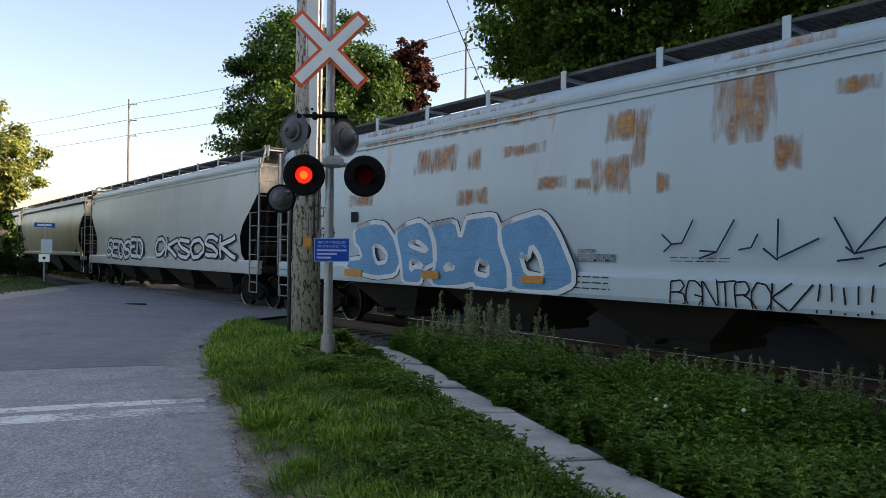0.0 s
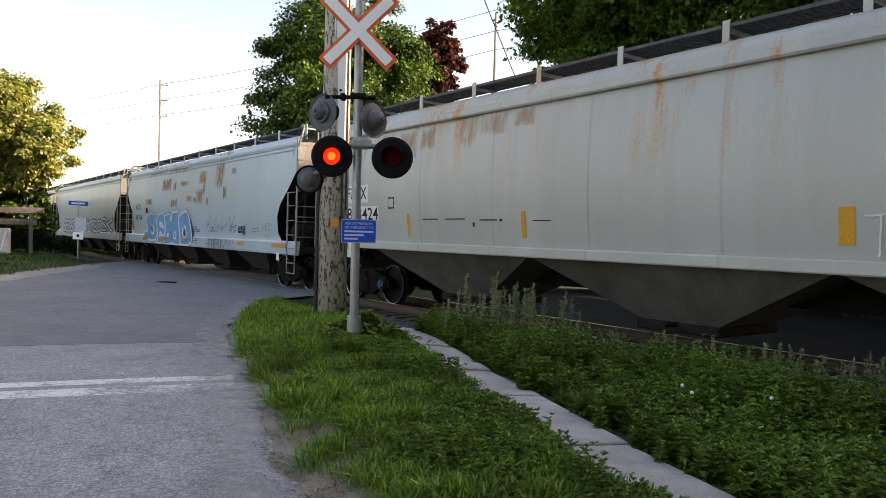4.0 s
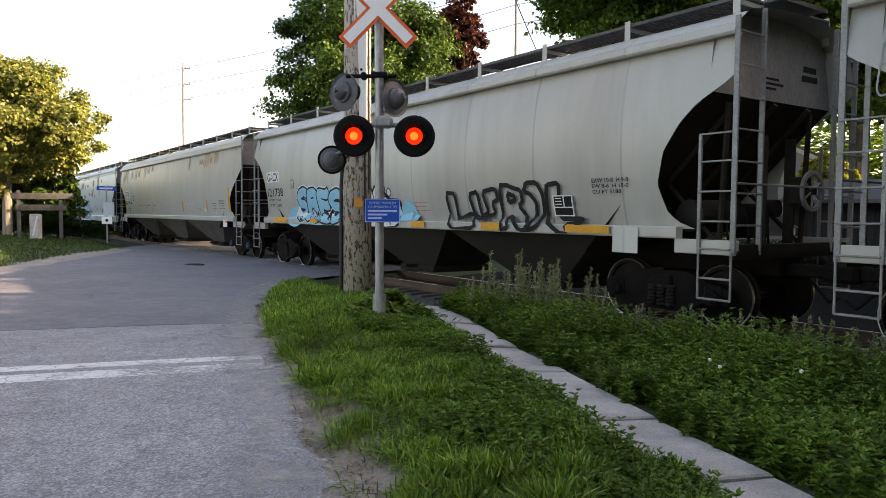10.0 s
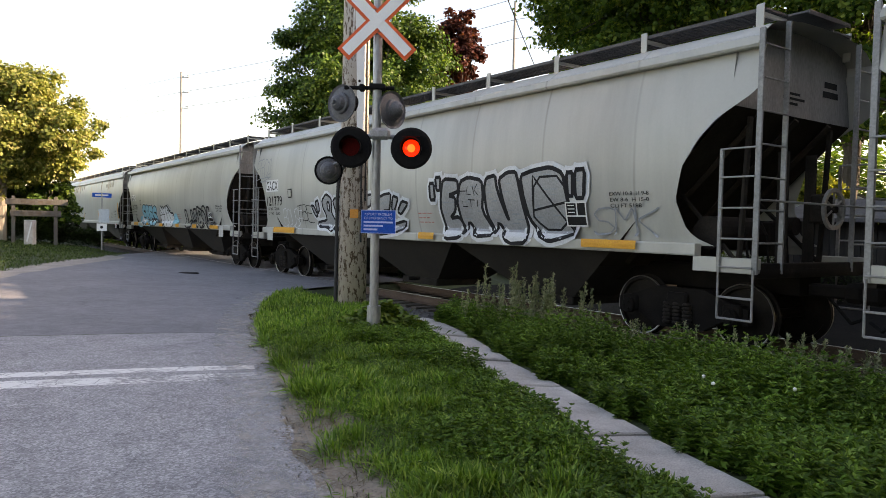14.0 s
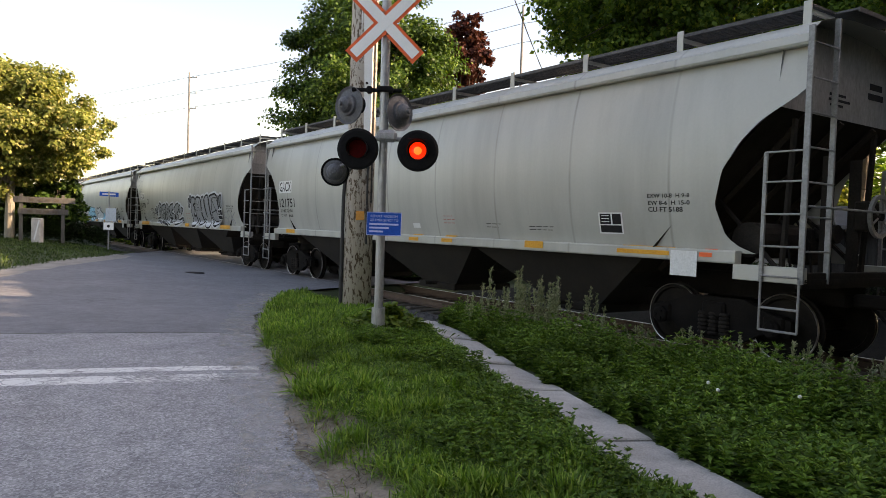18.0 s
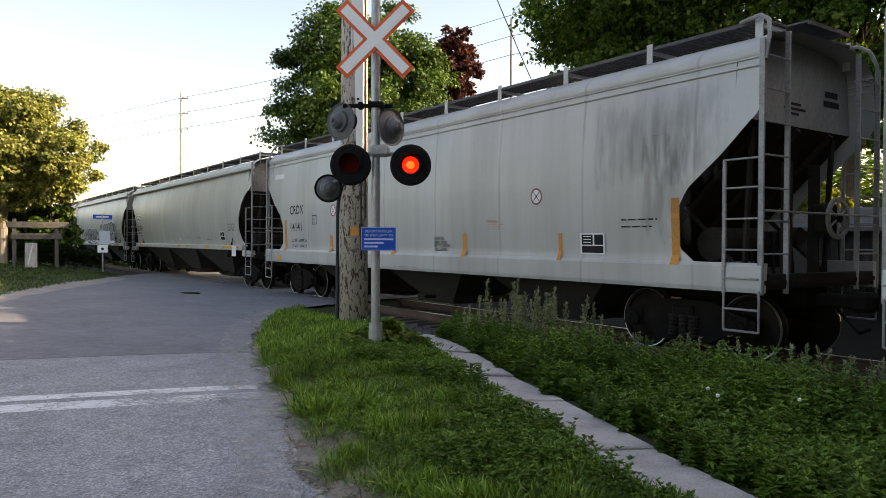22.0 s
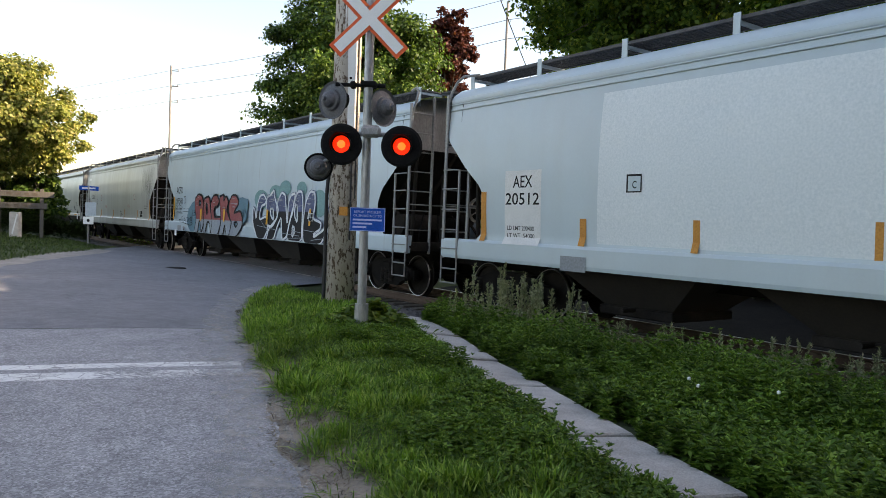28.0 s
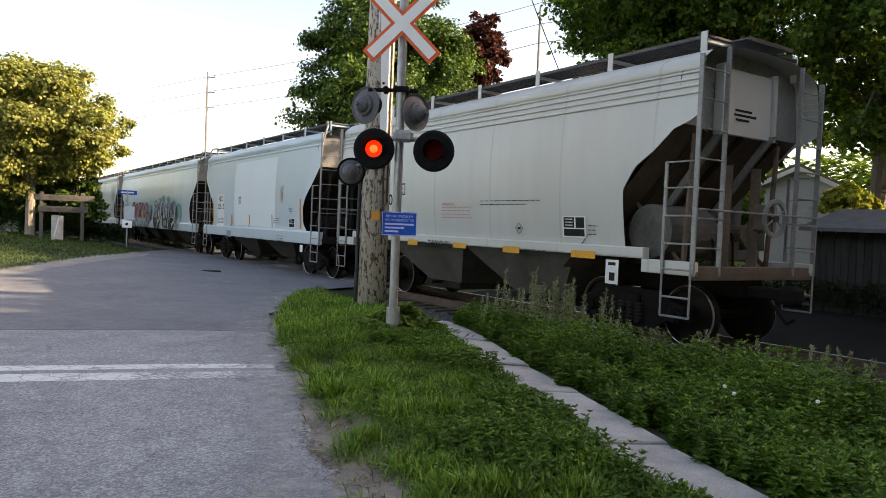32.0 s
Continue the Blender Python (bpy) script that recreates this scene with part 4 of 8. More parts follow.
        top = [bm.verts.new((cx + a * hw, b * 1.40, 1.32)) for a, b in ((-1, -1), (1, -1), (1, 1), (-1, 1))]
        bot = [bm.verts.new((cx + a * 0.66, b * 0.72, 0.42)) for a, b in ((-1, -1), (1, -1), (1, 1), (-1, 1))]
        for i in range(4):
            j = (i + 1) % 4
            bm.faces.new([top[i], top[j], bot[j], bot[i]])
        bm.faces.new(bot)
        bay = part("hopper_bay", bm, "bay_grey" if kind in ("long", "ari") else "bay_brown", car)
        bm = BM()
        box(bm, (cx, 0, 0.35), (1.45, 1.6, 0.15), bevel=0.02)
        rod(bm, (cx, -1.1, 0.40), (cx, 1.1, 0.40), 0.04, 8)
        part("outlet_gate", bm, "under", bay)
    rolling = truck_parts(car, L / 2 - 1.5) + truck_parts(car, -L / 2 + 1.5)
    return car, rolling


PAINTS = {
    "brown": car_paint("brown_car_paint", (0.30, 0.24, 0.15), (0.12, 0.09, 0.06), 0.5, 0.7),
    "pale0": car_paint("pale_grey_car_paint", (0.46, 0.48, 0.47), (0.26, 0.25, 0.23), 0.1, 0.3, seam=2.0),
    "paleD": car_paint("pale_blue_grey_car_paint", (0.42, 0.51, 0.56), (0.30, 0.33, 0.35), 0.25, 0.3),
    "greyF": car_paint("warm_grey_car_paint", (0.47, 0.47, 0.44), (0.30, 0.28, 0.25), 0.85, 0.4, seam=2.3),
    "greyG": car_paint("light_grey_car_paint", (0.45, 0.45, 0.41), (0.20, 0.19, 0.17), 0.0, 0.5, seam=1.98),
    "greyC": car_paint("dusty_grey_car_paint", (0.44, 0.45, 0.44), (0.22, 0.20, 0.18), 0.0, 0.6, seam=2.1),
    "paleP": car_paint("pale_blue_car_paint", (0.46, 0.56, 0.61), (0.33, 0.37, 0.39), 0.0, 0.35, seam=1.9),
    "paleA": car_paint("pale_sky_blue_car_paint", (0.48, 0.58, 0.62), (0.42, 0.46, 0.46), 0.0, 0.4),
    "greyE": car_paint("clean_light_grey_car_paint", (0.52, 0.53, 0.50), (0.33, 0.33, 0.31), 0.0, 0.35, seam=2.0),
}
M.update(PAINTS)

CARS = {}
for key, front, rear, kind, paint, label, bays, caps in (
    ("far2", 79.0, 60.6, "bay", "greyG", "light grey covered hopper car at the head of the train", 3, 0),
    ("far1", 59.2, 40.4, "bay", "brown", "dusty brown covered hopper car", 3, 0),
    ("zero", 39.25, 20.12, "flow", "pale0", "pale grey covered hopper car with black and white graffiti", 4, 0),
    ("dee", 18.8, -0.15, "flow", "paleD", "pale blue rust-stained covered hopper car with blue graffiti", 4, 0),
    ("eff", -1.52, -22.0, "long", "greyF", "warm grey covered hopper car with rust runs and yellow marks", 3, 1),
    ("gee", -23.2, -40.86, "bay", "greyG", "light grey covered hopper car with cyan and black graffiti", 3, 0),
    ("gee2", -42.17, -59.95, "bay", "greyG", "light grey covered hopper car with large silver graffiti", 3, 0),
    ("gee3", -61.27, -79.08, "bay", "greyG", "clean light grey covered hopper car", 3, 0),
    ("see", -80.36, -97.07, "flow", "greyC", "dusty grey covered hopper car with yellow marks", 3, 0),
    ("pee", -98.5, -117.4, "flow", "paleP", "pale blue covered hopper car with red and navy graffiti", 4, 0),
    ("ay", -118.7, -130.8, "flow", "paleA", "short pale blue covered hopper car with repainted panel", 2, 0),
    ("ee", -132.1, -143.7, "ari", "greyE", "short clean light grey covered hopper car at the rear", 2, 0),
):
    CARS[key] = hopper_car(front, rear, kind, paint, label, bays, caps)


# ---- lettering and spray paint on the cars ----
M["tag_black"], M["tag_white"], M["tag_grey"] = M["sp_black"], M["sp_white"], M["sp_grey"]


def stain_mat(name, dark, light, most):
    """Rust that eats through the paint in ragged runs; between them the paint shows."""
    m, nt, bs = blank(name)
    g = nt.nodes.new("ShaderNodeSeparateXYZ")
    nt.links.new(coords(nt, "Generated"), g.inputs[0])
    edge = None
    for k in (0, 2):
        last = g.outputs[k]
        for op, val in (("SUBTRACT", 0.5), ("ABSOLUTE", None), ("MULTIPLY", 2.0), ("POWER", 2.5)):
            q = nt.nodes.new("ShaderNodeMath")
            q.operation = op
            nt.links.new(last, q.inputs[0])
            if val is not None:
                q.inputs[1].default_value = val
            last = q.outputs[0]
        if edge is None:
            edge = last
        else:
            q = nt.nodes.new("ShaderNodeMath")
            q.operation = "MAXIMUM"
            nt.links.new(edge, q.inputs[0])
            nt.links.new(last, q.inputs[1])
            edge = q.outputs[0]
    v = coords(nt)
    runs = noise_of(nt, v, 3.0, 5, 0.62, (2.2, 1.0, 0.45))
    blocks = noise_of(nt, v, 9.0, 4, 0.6, (0.5, 1.0, 2.0))
    a = nt.nodes.new("ShaderNodeMath")
    a.operation = "MULTIPLY_ADD"
    nt.links.new(edge, a.inputs[0])
    a.inputs[1].default_value = -0.27
    nt.links.new(runs, a.inputs[2])
    fac = ramp(nt, a.outputs[0], [(0.26, grey(0)), (0.64, grey(most))])
    col = mix(nt, ramp(nt, blocks, [(0.35, grey(0)), (0.62, grey(1))]), dark, light)
    nt.links.new(col, bs.inputs["Base Color"])
    bs.inputs["Roughness"].default_value = 0.9
    clear = nt.nodes.new("ShaderNodeBsdfTransparent")
    mx = nt.nodes.new("ShaderNodeMixShader")
    nt.links.new(fac, mx.inputs[0])
    nt.links.new(clear.outputs[0], mx.inputs[1])
    nt.links.new(bs.outputs[0], mx.inputs[2])
    nt.links.new(mx.outputs[0], nt.nodes["Material Output"].inputs[0])
    return m


M["rust_stain"] = stain_mat("rust_stain", (0.34, 0.10, 0.02), (0.56, 0.28, 0.10), 0.88)
M["grime"] = stain_mat("grime_smear", (0.10, 0.09, 0.08), (0.17, 0.155, 0.14), 0.32)
M["rust_smear"] = stain_mat("rust_smear", (0.46, 0.22, 0.07), (0.60, 0.38, 0.18), 0.60)
KIND = {k: ("flow" if k in ("zero", "dee", "see", "pee", "ay") else "bay") for k in CARS}
SHAPE = {**KIND, "eff": "long", "ee": "ari"}
LIFT = {}
SPRAYED = ("dee", "gee", "gee2", "pee")  # cars whose tape and plates lie over spray paint


def skin(key, z):
    """Outer face of a car's side, sill included."""
    y = section(z, SHAPE[key])
    if KIND[key] == "flow" and z < 1.40:
        y = 1.557 if z < 1.34 else 1.557 - (z - 1.34) * 0.5
    elif KIND[key] == "bay" and z < 1.475:
        y = 1.547
    return y


def lift(key, step=0.002):
    LIFT[key] = LIFT.get(key, 0.003 if KIND[key] == "flow" else 0.006) + step * 0.08
    return LIFT[key]


def bend(key, me, co, material, name, label="", off=None):
    off = lift(key) if off is None else off
    if key in SPRAYED and name in ("reflector", "plate_frame", "plate_line"):
        out = np.array([(x, paint_skin(key, z) + 0.026 + off, z) for x, z in co])
    else:
        out = np.array([(x, skin(key, z) + off, z) for x, z in co])
    me.vertices.foreach_set("co", out.ravel())
    me.materials.clear()
    me.materials.append(M[material])
    me.update()
    return part(name, me, None, CARS[key][0], label)


def fit_text(key, txt, xl, xr, zl, zh, material, name="lettering"):
    me, co = text_mesh(txt, 0.010 if material.startswith("letter") else 0.0)
    lo, hi = co.min(0), co.max(0)
    u = (co[:, 0] - lo[0]) / max(hi[0] - lo[0], 1e-6)
    v = (co[:, 1] - lo[1]) / max(hi[1] - lo[1], 1e-6)
    if material.startswith("tag"):
        name = "graffiti_tag"
        u = u + 0.06 * (v - 0.5) + 0.012 * np.sin(v * 5 + u * 9)
        v = v + 0.10 * np.sin(u * 11)
    at = np.stack([xl + (xr - xl) * u, zl + (zh - zl) * v], 1)
    if zh - zl < 0.12:
        bend(key, me, at, material, name)
        return
    # large characters are pieces of their own
    root = list(range(len(at)))

    def find(i):
        while root[i] != i:
            i = root[i]
        return i

    polys = [tuple(p.vertices) for p in me.polygons]
    for p in polys:
        for i in p[1:]:
            a, b = find(p[0]), find(i)
            root[max(a, b)] = min(a, b)
    off = lift(key)
    for head in sorted({find(p[0]) for p in polys}):
        mine = [p for p in polys if find(p[0]) == head]
        ids = sorted({i for p in mine for i in p})
        where = {i: k for k, i in enumerate(ids)}
        piece = bpy.data.meshes.new("letter")
        piece.from_pydata([(0, 0, 0)] * len(ids), [], [tuple(where[i] for i in p) for p in mine])
        bend(key, piece, at[ids], material, "letter", off=off)


def panel(key, name, xl, xr, zl, zh, material, label=""):
    n = max(2, int((zh - zl) / 0.12))
    co = np.array([(x, zl + (zh - zl) * k / n) for k in range(n + 1) for x in (xl, xr)])
    me = bpy.data.meshes.new(name)
    me.from_pydata([(x, 0, z) for x, z in co], [], [(2 * k, 2 * k + 1, 2 * k + 3, 2 * k + 2) for k in range(n)])
    return bend(key, me, co, material, name, label)


def stain(key, xl, xr, zl, zh, material):
    panel(key, "rust_stain", xl, xr, zl, zh, material)


def bars(key, n, xl, xr, zl, zh, material):
    r = random.Random(int(abs(xl * 100)))
    for k in range(n):
        top = zh - (zh - zl) * k / n
        end = xl + (xr - xl) * r.uniform(0.78, 1.0)
        step = math.copysign(min(0.16, abs(end - xl) / 2.2), xr - xl)
        at = xl
        while (end - at) * step > 0:
            word = step * r.uniform(0.55, 1.15)
            stop = at + word if (end - at - word) * step > 0 else end
            panel(key, "lettering_bar", at, stop, top - (zh - zl) / n * 0.20, top, material)
            at = stop + step * 0.22


def data_plate(key, xl, xr, zl, zh):
    """Framed consolidated stencil: white border and lines on black."""
    w, h = xr - xl, zh - zl
    e = 0.06
    for a, b, c, d in ((0, 1, 0, e), (0, 1, 1 - e, 1), (0, e, 0, 1), (1 - e, 1, 0, 1), (0.52, 0.58, 0.4, 1), (0, 1, 0.40, 0.45)):
        panel(key, "plate_line", xl + w * a, xl + w * b, zl + h * c, zl + h * d, "letter_white")
    for k in range(3):
        panel(key, "plate_line", xl + w * 0.12, xl + w * 0.45, zl + h * (0.55 + 0.14 * k), zl + h * (0.59 + 0.14 * k), "letter_white")


def ring(key, name, cx, cz, rx, rz, r_in, material, n=28):
    me = bpy.data.meshes.new(name)
    co = np.array([(cx + rx * f * math.cos(6.2832 * k / n), cz + rz * f * math.sin(6.2832 * k / n)) for k in range(n) for f in (r_in, 1.0)])
    me.from_pydata([(x, 0, z) for x, z in co], [], [(2 * k, 2 * k + 1, (2 * k + 3) % (2 * n), (2 * k + 2) % (2 * n)) for k in range(n)])
    bend(key, me, co, material, name)


def round_sign(key, xl, xr, zl, zh):
    cx, cz, rx, rz = (xl + xr) / 2, (zl + zh) / 2, abs(xl - xr) / 2, (zh - zl) / 2
    ring(key, "round_notice", cx, cz, rx, rz, 0.01, "letter_white")
    ring(key, "round_notice_rim", cx, cz, rx, rz, 0.80, "sp_red")
    for s in (1, -1):
        me = bpy.data.meshes.new("round_notice_bar")
        co = np.array([(cx - 0.55 * rx * s - 0.05 * rx, cz - 0.55 * rz), (cx - 0.55 * rx * s + 0.1 * rx, cz - 0.55 * rz), (cx + 0.55 * rx * s + 0.05 * rx, cz + 0.55 * rz), (cx + 0.55 * rx * s - 0.1 * rx, cz + 0.55 * rz)])
        me.from_pydata([(x, 0, z) for x, z in co], [], [(0, 1, 2, 3)])
        bend(key, me, co, "letter_black", "round_notice_bar")


def diamond(key, xl, xr, zl, zh):
    ring(key, "diamond_mark", (xl + xr) / 2, (zl + zh) / 2, abs(xl - xr) / 2, (zh - zl) / 2, 0.86, "letter_black", 4)
    panel(key, "diamond_bar", xl * 0.7 + xr * 0.3, xl * 0.3 + xr * 0.7, (zl + zh) / 2 - 0.02, (zl + zh) / 2 + 0.02, "letter_black")


# layers of spray paint from the back to the front: material, half width of the stroke against the word's height
BW = [("sp_black", 0.15), ("sp_white", 0.078)]
CYAN = [("sp_white", 0.195), ("sp_black", 0.165), ("sp_cyan", 0.118)]
CLOUD = [("sp_cyan", 0.25)]
TEAL = [("sp_teal", 0.30)]
GREY = [("sp_grey", 0.03)]
SCRW = [("sp_white", 0.022)]
# strokes of the letters, points on a ten by ten grid
GLYPH = {
    "A": "00 39 69 90|22 72", "B": "00 09 69 87 65 05|45 84 91 60 00", "C": "97 69 29 06 03 20 60 92",
    "D": "00 09 59 96 93 50 00", "E": "99 09 00 90|05 75", "H": "00 09|90 99|05 95", "K": "00 09|99 05 90",
    "L": "09 00 90", "M": "00 19 44 89 90", "N": "00 09 90 99", "O": "59 29 06 03 20 60 93 96 69 59",
    "R": "00 09 69 97 65 05|45 90", "S": "98 69 29 07 25 64 92 70 20 01", "U": "09 03 20 60 93 99",
    "T": "09 99|49 40", "F": "99 09 00|05 65", "Y": "09 44 99|44 40", "Z": "09 99 00 90", "'": "29 26|69 66", "X": "09 90|99 00",
    "G": "97 69 29 06 03 20 70 93 94 54", "P": "00 09 69 97 65 05", "!": "59 54|51 50", "1": "38 59 50", "3": "09 69 87 55 84 70 20 01",
}


def strokes_of(ch):
    out = []
    for s in GLYPH.get(ch, "00 99").split("|"):
        pts = [np.array((int(q[0]) / 9 - 0.5, int(q[1]) / 9 - 0.5)) for q in s.split()]
        for _ in range(2):
            cut = [pts[0]]
            for p, q in zip(pts, pts[1:]):
                cut += [p * 0.90 + q * 0.10, p * 0.10 + q * 0.90]
            pts = cut + [pts[-1]]
        out.append(pts)
    return out


def paint_skin(key, z):
    """A smooth face just over the side on which broad paint lies."""
    if KIND[key] == "flow":
        return float(np.interp(z, [0.9, 1.36, 2.0, 2.6, 3.4], [1.560, 1.560, 1.540, 1.541, 1.530]))
    if z < 1.47:
        return 1.549
    body = section(z, SHAPE[key]) + 0.009
    return max(body, 1.549 - 0.9 * (z - 1.47))


def brushed(key, lines, half, material, name, off):
    """Flat round-ended brush lines on a car's side, one ribbon a stroke; paint stops at the sill's lower edge."""
    low = 1.015 if KIND[key] == "flow" else 1.315
    vs, fs = [], []
    for i, line in enumerate(lines):
        fine = [np.array(line[0])]
        for p, q in zip(line, line[1:]):
            m = max(1, int(np.linalg.norm(np.array(q) - np.array(p)) / 0.09))
            fine += [np.array(p) + (np.array(q) - np.array(p)) * (j + 1) / m for j in range(m)]
        pts = np.array(fine)
        d = np.gradient(pts, axis=0)
        d /= np.maximum(np.hypot(d[:, 0], d[:, 1]), 1e-6)[:, None]
        nrm = np.stack([-d[:, 1], d[:, 0]], 1) * half
        m = len(vs)
        up = off + 0.0001 * i
        for p, n in zip(pts, nrm):
            for f in (-1, -0.4, 0.4, 1):
                vs.append((*(p + n * f), up))
        for k in range(len(pts) - 1):
            for j in range(3):
                a = m + 4 * k + j
                fs.append((a, a + 1, a + 5, a + 4))
        for end, q, s in ((0, pts[0], -1), (len(pts) - 1, pts[-1], 1)):
            first, last = m + 4 * end, m + 4 * end + 3
            arc = []
            base = math.atan2(nrm[end][1], nrm[end][0])
            for j, stretch in ((1, 1.25), (3.5, 0.95), (6, 1.25)):
                a = base - s * math.pi * j / 7
                vs.append((q[0] + half * stretch * math.cos(a), q[1] + half * stretch * math.sin(a), up))
                arc.append(len(vs) - 1)
            fs.append(tuple([last] + arc + [first, first + 1, first + 2]))
    me = bpy.data.meshes.new(name)
    me.from_pydata([(x, paint_skin(key, max(z, low)) + o, max(z, low)) for x, z, o in vs], [], fs)
    me.materials.append(M[material])
    return part(name, me, None, CARS[key][0])


def graffiti(key, word, xl, xr, zl, zh, layers, seed=1, cloud=""):
    """Swollen letters, each one tilted and squeezed into its column, in layers of paint."""
    if cloud:
        ring(key, "graffiti_cloud", (xl + xr) / 2, zl + (zh - zl) * 0.30, abs(xl - xr) / 2 * 1.08, (zh - zl) * 0.34, 0.01, cloud, 20)
    H, n = zh - zl, len(word)
    fat = max([w for _, w in layers if w < 0.24], default=0.2)
    r = random.Random(seed)
    lines = []
    for k, ch in enumerate(word):
        lean, rise, tall, wide = r.uniform(-0.10, 0.16), r.uniform(-0.04, 0.04), r.uniform(0.92, 1.05), r.uniform(0.92, 1.08)
        for s in strokes_of(ch):
            line = []
            for u, v in s:
                uu = (k + 0.5) / n + (u * wide * max(0.55, 1.02 - 1.0 * fat) + lean * v + 0.05 * math.sin(4 * v + k)) / n
                vv = 0.5 + rise + v * tall * (1 - 2 * fat) + 0.03 * math.sin(u * 5 + k * 2)
                line.append(np.array((xl + (xr - xl) * uu, zl + H * vv)))
            lines.append((k, line))
    base = lift(key, 0.008)
    for material, half in layers[:1]:
        for k in range(n):
            brushed(key, [q for c, q in lines if c == k], half * H, material, "graffiti_letter", base + 0.0004 * (k % 2))
    # each letter overlaps the one before it
    for k in range(n):
        for j, (material, half) in enumerate(layers[1:]):
            brushed(key, [q for c, q in lines if c == k], half * H, material, "graffiti_letter", base + 0.003 + 0.0013 * (j + k * (len(layers) - 1)))


def tag_word(key, word, xl, xr, zl, zh, material, half=0.03):
    """Quick hand-written tag of thin strokes."""
    word = word.upper().replace(".", "").replace(" ", "")
    graffiti(key, word, xl, xr, zl, zh, [(material, half)], seed=len(word) + int(abs(xl) * 10))


# larger pieces: every letter has its span along the car and its outline and counters on a 36 by 36 grid
PIECES = {}
PIECES["DEMO"] = (
    (6.09, 3.93, "5u hy px vp zc w5 k3 07 2d be 9j 6m|il nk rg qc lb jf"),
    (4.13, 2.79, "0s 9w ly tu ym zc q9 n1 71 5d 0o|bm jn sj qi gk|ed lc pa ha e8"),
    (3.07, 0.79, "0v dx fo hw iy tz vu vn zb z0 m1 l3 f1 40 15 49 3m|ac da 89|ne rc r7 m8"),
    (1.06, -0.64, "0t 7w jz nx sq zb z5 r1 71 6a 1l|bh ff gl kg m8 e9"),
)
PIECES["SHER"] = (
    (1.80, -0.48, "0q 4z 7t 9y ct ey gu iz mx rn ym zd x1 p0 e0 c6 63 09"),
)
PIECES["LURDK"] = (
    (-2.29, -3.28, "0u bt c8 ue z2 40"),
    (-3.07, -3.95, "0s bu db me hu xw zo sl ud e9 5b"),
    (-4.03, -4.85, "0y ay fw pu qm lj tb z2 o1 cb 7a 93 11|9s hq hn al"),
    (-4.70, -5.18, "0t 5z pz zr ze q5 60 12 jb ml cr"),
    (-5.25, -6.09, "1r 2x ey eq 8k fa za y7 k6 n0 f0 09"),
)
PIECES["BARSE"] = (
    (4.32, 3.95, "0p fp zg kf"),
    (4.05, 3.81, "0s ru zl ei"),
    (4.09, 2.92, "et mz vv vo tj za w2 m6 76 0a jc jh fn|ns rr qk nl"),
    (2.98, 2.29, "0u zx wm z9 v0 p6 je f7 c0 46 6j|ho po mh hi"),
    (2.30, 1.45, "2t cy nt nk ig u8 z1 o2 da 91 02 3h|9p fp ej aj"),
    (1.74, 0.81, "3r fv wx to jm gj yh z8 q5 95 0a ab ka gc 6h 2m"),
    (0.89, -0.55, "0p cw lx kq ik ck ah gh fd ba e8 zd v5 61 39 4h"),
    (0.04, -0.29, "bv zt bj 0l"),
    (-0.21, -0.69, "gr zp ah 0j"),
)
PIECES["ERNO"] = (
    (-1.55, -1.74, "0v uv zm 2m"),
    (-1.77, -1.96, "0y zy vr 8r"),
    (-1.92, -2.70, "6x sw tq do on ng dc rd z7 u2 81 57 0h 2p"),
    (-2.51, -3.64, "4v cx pv qo og z4 i3 ab 63 2d 0l"),
    (-3.39, -4.57, "2w ax br k9 fn dv ky ry tt ya z1 k0 ab 84 1e 0r"),
    (-4.42, -5.69, "0w 9y lz tw vn z6 t4 k2 c5 5c 2m"),
    (-5.56, -5.70, "0w zw ym 4m"),
    (-5.75, -5.97, "0x zx ul 0l"),
)
PIECES["RACKS"] = (
    (5.33, 4.13, "0v bz ny ts tn zb p1 na id d1 00 8d 2l|et ku mq fp"),
    (4.30, 3.21, "1v kx pm zc t1 qb hc 91 33 5b 0j|9r er hi bi"),
    (3.48, 2.32, "0r 7x jy rt mp do ak gf xg zb q1 31 8c 2k"),
    (2.58, 1.26, "0w cy cs ix ps km sg zc u2 n0 ib d1 20 8b 4m"),
    (1.58, 0.27, "0s 7x hx ot nq gm dj tl zg z9 l1 31 ac 4f 0m|ec ld pb k8"),
)
PIECES["SONAL"] = (
    (-0.60, -1.90, "0n 5l 9e ap fv nw ts qp jo gj ge uh z8 q0 d0 2b"),
    (-1.68, -2.60, "1u bv lz ps zm xg la 8a 0j|cm lm oe fh"),
    (-1.78, -3.74, "cp ix nv oo rb rq uv zw yq uf r4 l1 jh fb a1 00 38 eg"),
    (-3.28, -4.27, "dq mx vx ys ze z1 41 04 7f ck|hp mo od gi|db ia i6 d4"),
    (-4.32, -5.94, "0d 2q 8x ew fq dg oe na f7 f5 sa se sr vs zg xa n0 50 12|8m al 6f"),
)


def rounded(text, a, b, zl, zh):
    """Grid marks of an outline to places on the car's side, corners eased."""
    pts = [np.array((a + (b - a) * int(q[0], 36) / 35, zl + (zh - zl) * int(q[1], 36) / 35)) for q in text.split()]
    out = []
    for p, q in zip(pts, pts[1:] + pts[:1]):
        out += [p * 0.84 + q * 0.16, p * 0.16 + q * 0.84]
    return out


def spans(loops, z):
    """Where a level line runs inside the loops."""
    cut = []
    for pts in loops:
        for p, q in zip(pts, pts[1:] + pts[:1]):
            if (p[1] > z) != (q[1] > z):
                cut.append(p[0] + (q[0] - p[0]) * (z - p[1]) / (q[1] - p[1]))
    cut.sort()
    return list(zip(cut[::2], cut[1::2]))


